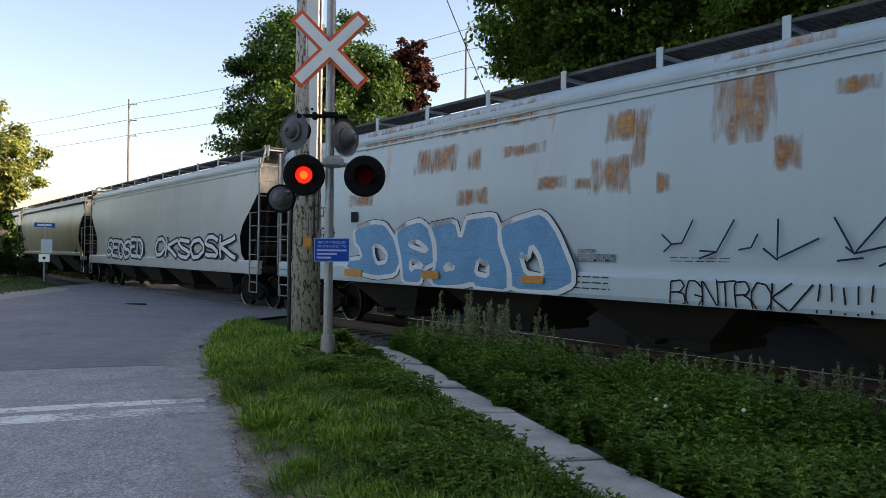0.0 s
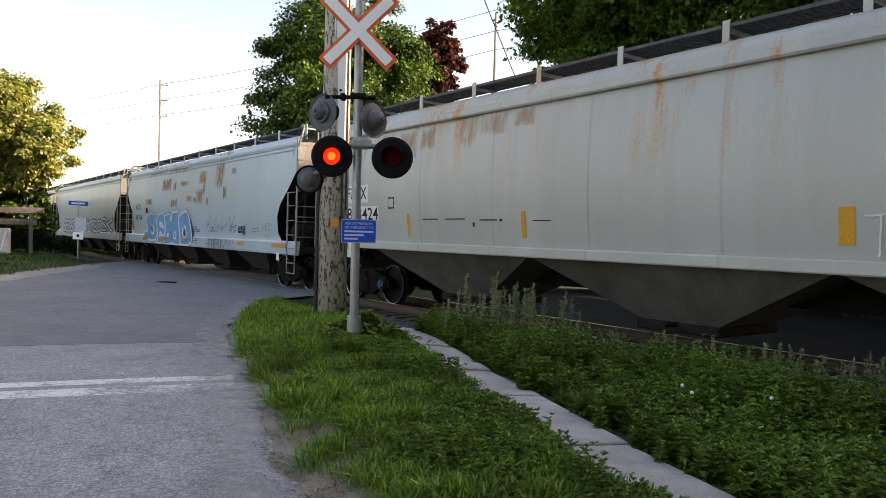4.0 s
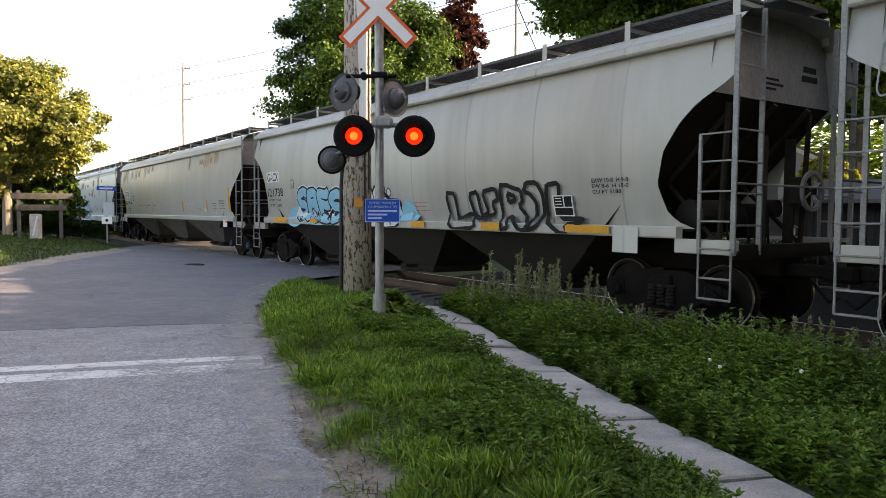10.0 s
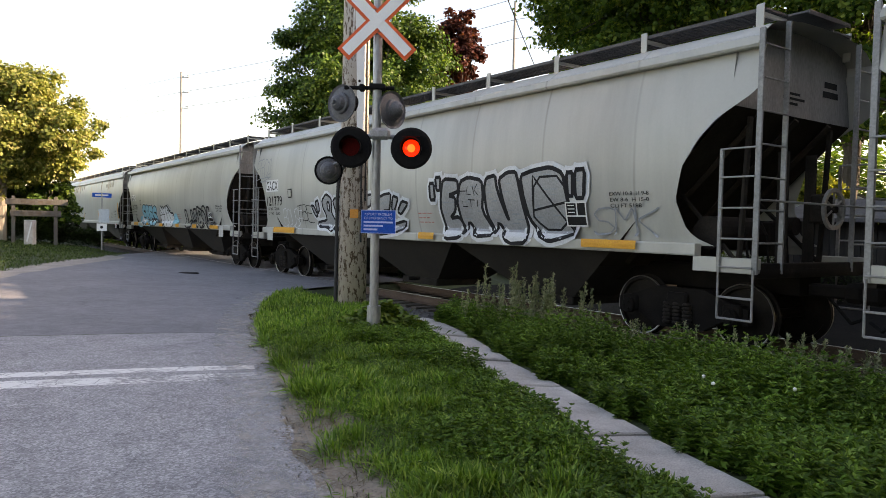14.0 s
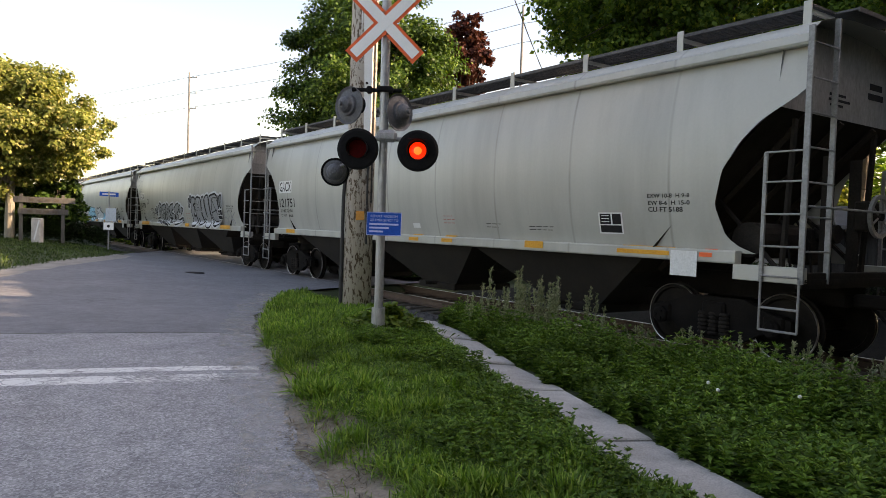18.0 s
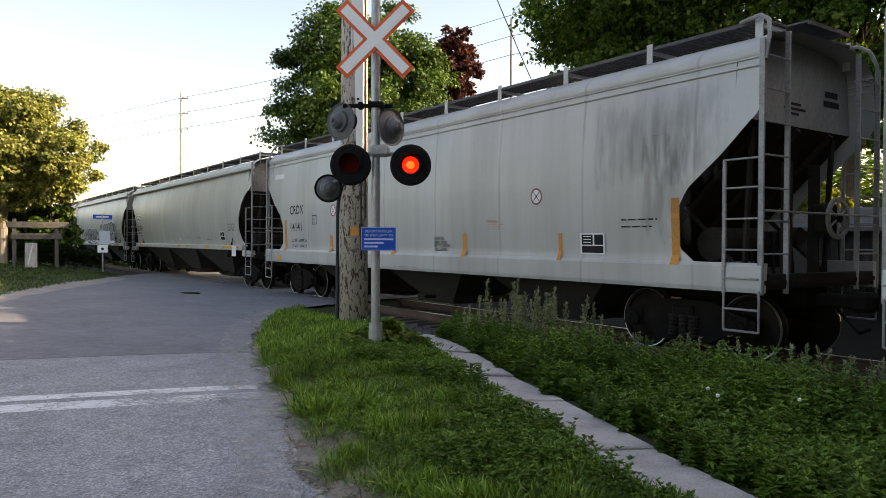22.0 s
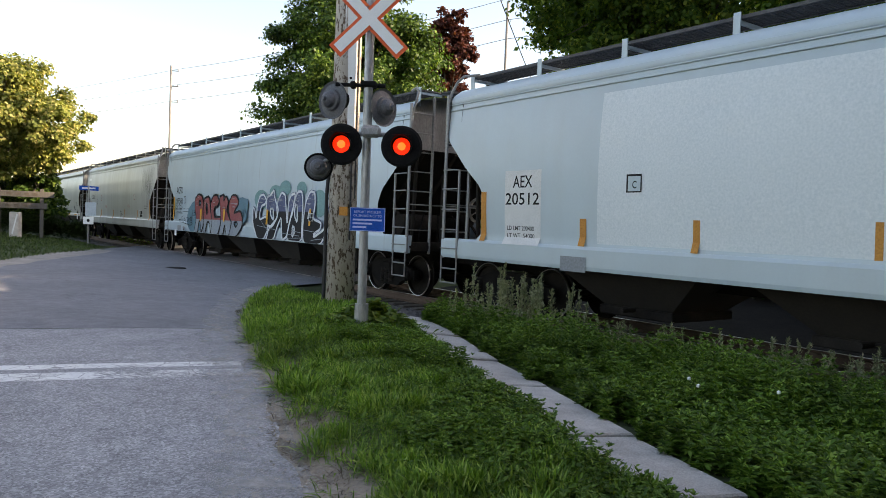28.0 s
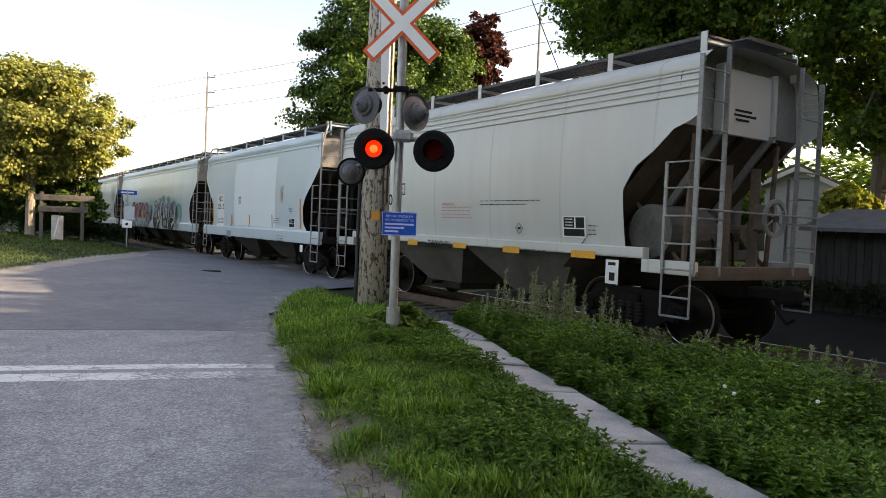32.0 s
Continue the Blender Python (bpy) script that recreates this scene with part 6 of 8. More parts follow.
panel("pee", "reflector", 2.04, 1.89, 1.46, 1.89, "orange")
panel("pee", "reflector", -1.76, -1.89, 1.45, 1.89, "orange")
panel("pee", "reflector", -4.71, -4.82, 1.47, 1.92, "orange")
panel("pee", "reflector", 8.07, 7.93, 1.46, 2.36, "orange")
panel("pee", "plate_frame", -4.68, -4.95, 1.60, 1.81, "letter_black")
data_plate("pee", -4.68, -4.95, 1.60, 1.81)
panel("pee", "smudge", 7.47, 7.02, 1.03, 1.22, "sp_silver")
panel("pee", "plate_frame", 6.65, 6.40, 1.03, 1.19, "letter_black")
data_plate("pee", 6.65, 6.40, 1.03, 1.19)
panel("pee", "sill_bracket", 7.86, 7.59, 0.80, 1.04, "letter_white")
panel("pee", "check_mark_box", 6.78, 6.56, 2.10, 2.37, "letter_black")
panel("pee", "check_mark_inner", 6.76, 6.58, 2.12, 2.34, "paleP")
panel("ay", "mark_plate", 4.19, 3.26, 1.34, 2.64, "letter_white", label="white painted panel")
panel("ay", "fresh_paint", 2.00, -2.40, 1.43, 3.77, "fresh_white", label="freshly painted white panel")
fit_text("ay", "AEX", 3.98, 3.48, 2.34, 2.55, "letter_black")
fit_text("ay", "20512", 4.17, 3.30, 2.04, 2.25, "letter_black")
fit_text("ay", "LD LMT 200400", 4.12, 3.42, 1.59, 1.67, "letter_black")
fit_text("ay", "LT WT  54000", 4.12, 3.41, 1.46, 1.54, "letter_black")
panel("ay", "reflector", 4.86, 4.71, 1.37, 2.28, "tape_worn")
panel("ay", "reflector", 2.36, 2.22, 1.38, 1.82, "tape_worn")
panel("ay", "reflector", 0.27, 0.16, 1.38, 1.83, "tape_worn")
panel("ay", "reflector", -2.05, -2.14, 1.40, 1.85, "tape_worn")
panel("ay", "reflector", -4.50, -4.64, 1.41, 2.35, "tape_worn")
panel("ay", "plate_frame", -3.59, -4.09, 1.45, 1.75, "letter_black")
data_plate("ay", -3.59, -4.09, 1.45, 1.75)
fit_text("ay", "AXLE DATA", -3.63, -3.94, 2.00, 2.07, "letter_black")
bars("ay", 2, -3.64, -3.94, 1.87, 1.97, "letter_black")
bars("ay", 3, -2.19, -2.85, 1.52, 1.74, "letter_black")
bars("ay", 3, -2.72, -3.33, 0.95, 1.17, "letter_black")
panel("ay", "sill_bracket", -4.74, -4.96, 0.74, 0.95, "letter_white")
panel("ay", "check_mark_box", 1.43, 1.15, 2.22, 2.49, "letter_black")
panel("ay", "check_mark_inner", 1.40, 1.17, 2.24, 2.46, "paleA")
fit_text("ay", "C", 1.32, 1.24, 2.28, 2.39, "letter_black")
stain("ay", -2.82, -3.17, 2.21, 2.84, "rust_smear")
panel("ay", "smudge", 2.70, 2.14, 0.97, 1.21, "sp_grey")
fit_text("ee", "CEFX", 3.91, 3.02, 2.63, 2.87, "letter_black")
fit_text("ee", "300208", 3.91, 2.62, 2.13, 2.40, "letter_black")
panel("ee", "check_mark_box", 2.53, 2.25, 2.37, 2.64, "letter_black")
panel("ee", "check_mark_inner", 2.49, 2.28, 2.40, 2.61, "greyE")
fit_text("ee", "C", 2.45, 2.34, 2.42, 2.53, "letter_black")
fit_text("ee", "LD LMT  232400", 3.86, 2.94, 1.72, 1.80, "letter_black")
fit_text("ee", "LT WT    53600", 3.84, 2.93, 1.58, 1.66, "letter_black")
fit_text("ee", "WARNING", 0.68, 0.21, 2.12, 2.18, "letter_red")
bars("ee", 4, 0.69, -0.48, 1.80, 2.09, "letter_red")
bars("ee", 2, -0.70, -2.53, 2.07, 2.21, "letter_black")
panel("ee", "plate_frame", -3.07, -3.63, 1.57, 1.93, "letter_black")
data_plate("ee", -3.07, -3.63, 1.57, 1.93)
bars("ee", 3, -3.68, -3.91, 1.57, 1.78, "letter_black")
panel("ee", "reflector", 4.37, 3.46, 1.22, 1.36, "orange")
panel("ee", "reflector", 2.00, 1.57, 1.23, 1.35, "orange")
panel("ee", "reflector", 0.15, -0.32, 1.24, 1.35, "orange")
panel("ee", "reflector", -1.53, -2.02, 1.23, 1.35, "orange")
panel("ee", "reflector", -3.38, -3.94, 1.24, 1.36, "orange")
fit_text("ee", "THROUGH SILL", 1.13, 0.22, 1.22, 1.37, "letter_black")
panel("ee", "brand_bar", 1.46, 1.22, 1.20, 1.32, "letter_black")
bars("ee", 1, -2.12, -2.82, 1.26, 1.32, "letter_black")
panel("ee", "sill_bracket", -4.18, -4.45, 0.87, 1.25, "letter_white")
panel("ee", "bracket_slot", -4.26, -4.38, 0.92, 1.05, "letter_black")
panel("ee", "bracket_slot", -4.23, -4.39, 1.16, 1.21, "letter_black")
diamond("ee", -1.79, -2.02, 1.58, 1.80)


# ---- crossing signal ----
MAST = Vector((-0.985, 9.0, 0.0))
MAST.z = float(ground_z(MAST.x, MAST.y))
sig = empty("crossing_signal", Matrix.Translation(MAST), "grey steel crossing signal mast with red lamps and crossbuck", "crossing signal")
H0 = MAST.z


def up(z):
    """Heights over the rail in the mast's space."""
    return z - H0


bm = BM()
rod(bm, (0, 0, 0.1), (-0.01, 0, up(4.75)), 0.056, 20)
part("mast", bm, "galv", sig, "round galvanised steel mast", smooth=False)
bm = BM()
lathe(bm, [(0.0, 0.36), (0.085, 0.36), (0.09, 0.10), (0.15, 0.08), (0.15, 0.0), (0.0, 0.0)], None, 20)
for k in range(4):
    q = Matrix.Rotation(k * math.pi / 2 + 0.4, 4, "Z")
    p = q @ Vector((0.12, 0, 0))
    rod(bm, (p.x, p.y, 0.06), (p.x, p.y, 0.14), 0.016, 6)
box(bm, (0, 0, 0.05), (0.30, 0.30, 0.05), bevel=0.01)
part("base", bm, "galv", sig, "bolted mast base with a square flange")

# crossbuck: two white blades with red borders
xb = new("crossbuck")
xb.parent, xb.location = sig, (-0.01, -0.09, up(4.08))
for ang, lift in ((45.0, 0.0), (-45.0, 0.012)):
    blade = new("blade")
    blade.parent = xb
    for name, mat, hw, hh, y in (("blade_border", "red_refl", 0.585, 0.100, -0.002 - lift * 0.3), ("blade_face", "white_refl", 0.540, 0.062, -0.012 - lift * 0.3)):
        bm = BM()
        t = Matrix.Rotation(radians(ang), 4, "Y")
        box(bm, (0, y, 0), (2 * hw, 0.006, 2 * hh), t)
        part(name, bm, mat, blade)
bm = BM()
box(bm, (0, 0.02, 0), (0.10, 0.05, 0.30), bevel=0.01)
part("clamp", bm, "galv", xb)

# cross arms
bm = BM()
rod(bm, (-0.26, -0.03, up(2.68)), (0.40, -0.03, up(2.68)), 0.030, 10)
box(bm, (0.05, -0.08, up(2.71)), (0.25, 0.10, 0.15), bevel=0.04)
part("lower_arm", bm, "alu", sig)
bm = BM()
rod(bm, (-0.42, 0.05, up(3.29)), (0.20, 0.05, up(3.29)), 0.025, 10)
box(bm, (0, 0.0, up(3.29)), (0.20, 0.18, 0.07), bevel=0.015)
box(bm, (-0.20, 0.05, up(3.29)), (0.07, 0.09, 0.09), bevel=0.015)
part("upper_arm", bm, "black", sig)


def lamp_unit(x, z, turn, lit, tilt=0.0, disc=0.255):
    """Flashing-light unit; turn 0 faces the road before the mast."""
    lamp = new("signal_lamp")
    lamp.parent, lamp.location = sig, (x, -0.10 if turn == 0 else 0.10, up(z))
    lamp.rotation_euler = (radians(tilt), 0, radians(turn))
    face = Matrix.Rotation(radians(90), 4, "X")  # z of the lathe points to -y
    bm = BM()
    lathe(bm, [(0.105, 0.0), (disc - 0.03, 0.0), (disc, -0.02), (disc, -0.006), (disc - 0.03, 0.012), (0.105, 0.012)], face, 40)
    dark_disc = lit or disc < 0.22
    part("backboard", bm, "black" if dark_disc else "lamp_back", lamp, "round black backboard" if dark_disc else "round grey backboard")
    bm = BM()
    lathe(bm, [(0.0, -0.16), (0.05, -0.155), (0.09, -0.12), (0.105, -0.07), (0.13, -0.06), (0.135, -0.02), (disc - 0.02, 0.0), (disc - 0.03, 0.01)], face, 32)
    lathe(bm, [(0.0, -0.19), (0.025, -0.19), (0.03, -0.15)], face, 12)
    part("housing", bm, "black" if lit else "lamp_back", lamp, "grey domed lamp housing", smooth=False)
    bm = BM()
    lathe(bm, [(0.108, 0.010), (0.055, 0.020), (0.0, 0.024)] if not lit else [(0.108, 0.006), (0.050, 0.015)], face, 32)
    part("lens", bm, "lens_lit" if lit else "lens_dark", lamp, "round red lens", smooth=True)
    if lit:
        bm = BM()
        lathe(bm, [(0.050, 0.015), (0.03, 0.019), (0.0, 0.020)], face, 24)
        part("lens_centre", bm, "lens_core", lamp, "bright centre of the lit lens", smooth=True)
    # hood: three quarters of a tube
    bm = BM()
    n = 26
    rows = []
    for k in range(n + 1):
        a = radians(-40 + 260 * k / n)
        depth = 0.19 - 0.06 * abs(k / n - 0.5) * 2
        c, s = math.cos(a), math.sin(a)
        rows.append([bm.verts.new((0.122 * c, -0.012, 0.122 * s)), bm.verts.new((0.126 * c, -depth, 0.126 * s)), bm.verts.new((0.131 * c, -depth, 0.131 * s)), bm.verts.new((0.129 * c, -0.012, 0.129 * s))])
    for p, q in zip(rows, rows[1:]):
        for i in range(3):
            bm.faces.new([p[i], q[i], q[i + 1], p[i + 1]])
    part("hood", bm, "black", lamp)
    if not lit:
        return lamp
    # an added dark red vane swings down over the always glowing lens to stand in for the lamp going out, so that the
    # lamps flash in turn
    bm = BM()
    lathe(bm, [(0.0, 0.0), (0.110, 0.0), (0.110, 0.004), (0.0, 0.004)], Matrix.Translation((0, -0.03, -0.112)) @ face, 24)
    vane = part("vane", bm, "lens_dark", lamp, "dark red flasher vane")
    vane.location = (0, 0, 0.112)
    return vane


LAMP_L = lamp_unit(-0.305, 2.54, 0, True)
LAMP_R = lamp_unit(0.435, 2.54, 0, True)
lamp_unit(-0.45, 3.10, 145, False, disc=0.235)
lamp_unit(0.17, 3.03, 232, False, disc=0.235)
lamp_unit(-0.61, 2.26, 186, False, disc=0.178)
bm = BM()
rod(bm, (-0.60, 0.04, up(2.30)), (-0.30, 0.04, up(2.45)), 0.022, 8)
part("lamp_bracket", bm, "alu", sig)

# emergency notice
plq = new("notice_sign")
plq.parent, plq.location = sig, (0.045, -0.085, up(1.63))
bm = BM()
box(bm, (0, 0, 0), (0.43, 0.006, 0.29))
part("sign_plate", bm, "blue_sign", plq, "blue emergency notice plate")
for word, z, w in (("REPORT PROBLEM", 0.093, 0.33), ("OR EMERGENCY TO", 0.045, 0.35)):
    me = flat_text(word, w, 0.030, "letter_pale_blue")
    part("notice_line", me, None, plq).matrix_local = Matrix.Translation((-w / 2, -0.006, z - 0.015)) @ Matrix.Rotation(radians(90), 4, "X")
for z, w in ((-0.005, 0.36), (-0.050, 0.24), (-0.095, 0.17)):
    bm = BM()
    box(bm, (-0.18 + w / 2, -0.005, z), (w, 0.004, 0.022))
    part("notice_line", bm, "letter_pale_blue", plq)
for a, b, w, h in ((0, 0.139, 0.43, 0.006), (0, -0.139, 0.43, 0.006), (-0.212, 0, 0.006, 0.29), (0.212, 0, 0.006, 0.29)):
    bm = BM()
    box(bm, (a, -0.005, b), (w, 0.004, h))
    part("notice_border", bm, "letter_pale_blue", plq)

# ---- utility pole ----
POLE = Vector((-1.74, 12.4, 0))
POLE.z = float(ground_z(POLE.x, POLE.y)) - 0.05
pole = empty("utility_pole", Matrix.Translation(POLE), "thick weathered wooden utility pole with peeling pale paint", "utility pole")


def pole_mat():
    m, nt, bs = blank("peeling_pole_wood")
    v = coords(nt)
    chips = noise_of(nt, v, 20.0, 6, 0.7, (1, 1, 0.38))
    grain = noise_of(nt, v, 30, 4, 0.6, (1, 1, 0.08))
    wood = mix(nt, grain, (0.07, 0.045, 0.032), (0.19, 0.13, 0.09))
    paint = mix(nt, grain, (0.46, 0.40, 0.35), (0.66, 0.60, 0.54))
    f = ramp(nt, chips, [(0.43, grey(0)), (0.48, grey(1))])
    nt.links.new(mix(nt, f, wood, paint), bs.inputs["Base Color"])
    bs.inputs["Roughness"].default_value = 0.9
    bumped(nt, bs, chips, 0.9, 0.02)
    return m


M["pole"] = pole_mat()
bm = BM()
rod(bm, (0, 0, 0), (0.02, 0, 12.0), 0.245, 28, 0.20)
part("shaft", bm, "pole", pole, smooth=True)
bm = BM()
bend_pts = [Vector((-0.27, -0.08, 0.0)), Vector((-0.265, -0.08, 1.95)), Vector((-0.25, -0.09, 2.2)), Vector((-0.19, -0.14, 2.42)), Vector((-0.10, -0.22, 2.5))]
for p, q in zip(bend_pts, bend_pts[1:]):
    rod(bm, p, q, 0.030, 8)
part("conduit", bm, "cable", pole, "black cable conduit bent over at its top")
bm = BM()
box(bm, (0.05, -0.245, 1.68), (0.14, 0.012, 0.15))
part("pole_tag", bm, "tape_worn", pole, "small yellow tag nailed to the pole")
for k in range(6):
    bm = BM()
    rod(bm, (0.10, -0.235, 3.9 + 0.62 * k), (0.10, -0.215, 3.9 + 0.62 * k), 0.022, 8)
    part("strip_bolt", bm, "dark", pole)
bm = BM()
rod(bm, (0.16, -0.20, 1.2), (0.10, -0.17, 11.5), 0.018, 6)
rod(bm, (0.21, -0.12, 1.9), (0.19, -0.10, 11.5), 0.018, 6)
part("cable", bm, "cable", pole)
bm = BM()
plate(bm, [(-0.02, 2.95), (0.18, 2.75), (0.19, 11.0), (-0.01, 11.0)], -0.225, -0.15, lambda u, v, d: Vector((u, d, v)))
part("cable_cover", bm, "trim", pole, "pale cable cover strip")

# ---- sidewalk ----
walkway = empty("sidewalk", Matrix.Identity(4), "narrow overgrown sidewalk of pale concrete slabs", "sidewalk", kind="structure")
WALK = [(3.95, -3.5), (3.47, -2.0), (3.0, -0.5), (2.52, 1.0), (2.04, 2.5), (1.57, 4.0), (1.22, 5.18), (0.82, 6.79), (0.43, 7.99), (0.05, 9.5), (-0.5, 11.3)]
rng = random.Random(8)
for (xa, ya), (xb_, yb) in zip(WALK, WALK[1:]):
    a, b = Vector((xa, ya, 0)), Vector((xb_, yb, 0))
    d = (b - a).normalized()
    nrm, wide = Vector((d.y, -d.x, 0)) * 0.245, Vector((d.y, -d.x, 0)) * 0.43
    a2, b2 = a + d * 0.012, b - d * 0.012
    dz = rng.uniform(-0.006, 0.006)
    bm = BM()
    top = []
    for p, tip in ((a2 - wide, 0.008), (a2 + nrm, 0.008), (b2 + nrm, -0.006), (b2 - wide, -0.006)):
        top.append((p.x, p.y, float(ground_z(p.x, p.y)) + 0.028 + dz + tip + rng.uniform(-0.004, 0.004)))
    v1 = [bm.verts.new(p) for p in top]
    v0 = [bm.verts.new((p[0], p[1], p[2] - 0.12)) for p in top]
    bm.faces.new(v1)
    for i in range(4):
        j = (i + 1) % 4
        bm.faces.new([v0[i], v0[j], v1[j], v1[i]])
    bmesh.ops.recalc_face_normals(bm, faces=bm.faces[:])
    bmesh.ops.bevel(bm, geom=[e for e in bm.edges if e.verts[0] in v1 and e.verts[1] in v1], offset=0.012, segments=1, affect="EDGES")
    part("slab", bm, "concrete", walkway)


# ---- leaves ----
def leaf_cloud(name, centres, normals_up, size, material, seed, aspect=1.6, droop=0.3, fold=True):
    """One mesh of many small leaves: every leaf a bent pair of triangles."""
    r = np.random.RandomState(seed)
    n = len(centres)
    az = r.uniform(0, 2 * np.pi, n)
    el = r.uniform(-0.9, 0.7, n) if normals_up is None else r.normal(normals_up, 0.35, n)
    d = np.stack([np.cos(az) * np.cos(el), np.sin(az) * np.cos(el), np.sin(el)], 1)
    side = np.stack([-np.sin(az), np.cos(az), r.uniform(-0.6, 0.6, n)], 1)
    side /= np.linalg.norm(side, axis=1, keepdims=True)
    L = (size * r.uniform(0.6, 1.3, n))[:, None]
    W = L / aspect / 2
    tip = centres + d * L - np.array([0, 0, 1.0]) * L * droop
    m1 = centres + d * L * 0.45 + side * W
    m2 = centres + d * L * 0.45 - side * W
    return quads(name, np.stack([centres, m1, tip, m2], 1), material)


def quads(name, corners, material):
    """One mesh of loose four-cornered leaves."""
    n = len(corners)
    me = bpy.data.meshes.new(name)
    me.vertices.add(4 * n)
    me.vertices.foreach_set("co", corners.ravel())
    me.loops.add(4 * n)
    me.loops.foreach_set("vertex_index", np.arange(4 * n))
    me.polygons.add(n)
    me.polygons.foreach_set("loop_start", np.arange(0, 4 * n, 4))
    me.materials.append(M[material])
    me.update(calc_edges=True)
    me.validate()
    return me


def crown_cloud(name, centres, out, size, material, seed, aspect=1.35):
    """Leaves of a crown: they lie like tiles on their clumps, facing out and up, tips hanging."""
    r = np.random.RandomState(seed + 500)
    n = len(centres)
    nrm = out / np.linalg.norm(out, axis=1, keepdims=True) + np.array([0, 0, 0.35]) + r.normal(0, 0.68, (n, 3))
    nrm /= np.linalg.norm(nrm, axis=1, keepdims=True)
    d = r.normal(size=(n, 3)) + np.array([0, 0, -0.5])
    d -= (d * nrm).sum(1, keepdims=True) * nrm
    d /= np.linalg.norm(d, axis=1, keepdims=True)
    side = np.cross(nrm, d)
    L = (size * r.uniform(0.6, 1.3, n))[:, None]
    W = L / aspect / 2
    mid = centres + d * L * 0.45 + nrm * L * 0.08
    return quads(name, np.stack([centres, mid + side * W, centres + d * L, mid - side * W], 1), material)


def tree(name, base, height, crown_r, crown_c, leaves, leaf, size, seed, label, bark="bark", lean=(0, 0), squash=1.0, clumps=60, trunk_r=0.25):
    """A tapered trunk with limbs and a crown of leaf clumps with gaps."""
    r = np.random.RandomState(seed)
    base = Vector(base)
    ob = empty(name, Matrix.Translation(base), label, "tree")
    bm = BM()
    top = Vector((lean[0], lean[1], height * 0.72))
    segs = [Vector((0, 0, -0.2))] + [top * f + Vector((r.uniform(-0.15, 0.15), r.uniform(-0.15, 0.15), 0)) * height * 0.05 for f in (0.3, 0.55, 0.8, 1.0)]
    rad = [trunk_r, trunk_r * 0.85, trunk_r * 0.65, trunk_r * 0.4, trunk_r * 0.2]
    for k in range(4):
        rod(bm, segs[k], segs[k + 1], rad[k], 10, rad[k + 1])
    cc = Vector((lean[0] * 0.7, lean[1] * 0.7, crown_c))
    cl = []
    for k in range(clumps):
        v = r.normal(size=3)
        v /= np.linalg.norm(v)
        q = r.uniform(0.15, 1.0) ** 0.5
        wob = 0.86 + 0.40 * noise.noise((v[0] * 1.6 + seed, v[1] * 1.6, v[2] * 1.6))
        cl.append(np.array([v[0] * crown_r * q * wob, v[1] * crown_r * q * wob, v[2] * crown_r * squash * q * wob]) + np.array(cc))
    for k in range(0, clumps, 6 if clumps > 200 else 3):
        f = r.uniform(0.35, 0.95)
        a = segs[0].lerp(segs[-1], f)
        a = Vector((a.x, a.y, max(a.z, 0.2 * height)))
        b = Vector(cl[k])
        m = a.lerp(b, 0.5) + Vector((0, 0, 0.06 * height))
        rr = trunk_r * 0.30 * (1.1 - f)
        rod(bm, a, m, rr + 0.02, 6, rr * 0.6 + 0.012)
        rod(bm, m, b, rr * 0.6 + 0.012, 5, 0.008)
    part("trunk", bm, bark, ob)
    per = leaves // clumps
    pts, outs = [], []
    for c in cl:
        sp = crown_r * r.uniform(0.07, 0.14)
        v = r.normal(size=(per, 3))
        v /= np.linalg.norm(v, axis=1, keepdims=True)
        v[:, 2] = np.where(v[:, 2] < -0.5, -v[:, 2], v[:, 2])
        pts.append(c + v * np.array([sp, sp, sp * 0.8]) * r.uniform(0.4, 1.45, (per, 1)))
        far = c - np.array(cc)
        outs.append(v + 0.6 * far / max(np.linalg.norm(far), 1e-6))
    me = crown_cloud("crown", np.concatenate(pts), np.concatenate(outs), size, leaf, seed)
    part("crown", me, None, ob)
    return ob


def gz(x, y):
    return float(ground_z(x, y))


tree("maple_tree", (-5.5, 43.0, -0.6), 15.2, 6.0, 9.9, 120000, "leaf_a", 0.205, 11, "tall green maple tree behind the railway track", squash=1.12, clumps=430, trunk_r=0.35)
tree("copper_tree", (-0.2, 50.0, -0.6), 16.4, 2.35, 13.6, 22000, "leaf_r", 0.24, 12, "dark red copper-leaved tree behind the track", squash=1.3, clumps=170, trunk_r=0.25)
tree("yellowing_tree", (-21.8, 34.5, -0.2), 9.6, 4.2, 5.95, 110000, "leaf_y", 0.18, 13, "yellowing round tree on the lawn beside the crossing", bark="bark_pale", squash=0.84, clumps=430, trunk_r=0.24)
tree("maple_tree", (8.0, 30.0, -0.5), 18.0, 6.0, 12.0, 90000, "leaf_b", 0.21, 14, "large shady tree behind the railway track", squash=1.0, clumps=360, trunk_r=0.32)
tree("maple_tree", (13.2, 25.5, -0.5), 17.5, 5.8, 10.2, 70000, "leaf_b", 0.21, 15, "large shady tree behind the railway track", squash=1.05, clumps=340, trunk_r=0.34, lean=(1.6, 0.4))
tree("maple_tree", (20.0, 18.0, -0.5), 18.0, 6.2, 9.0, 70000, "leaf_b", 0.21, 16, "large shady tree behind the railway track", squash=1.15, clumps=340, trunk_r=0.34)
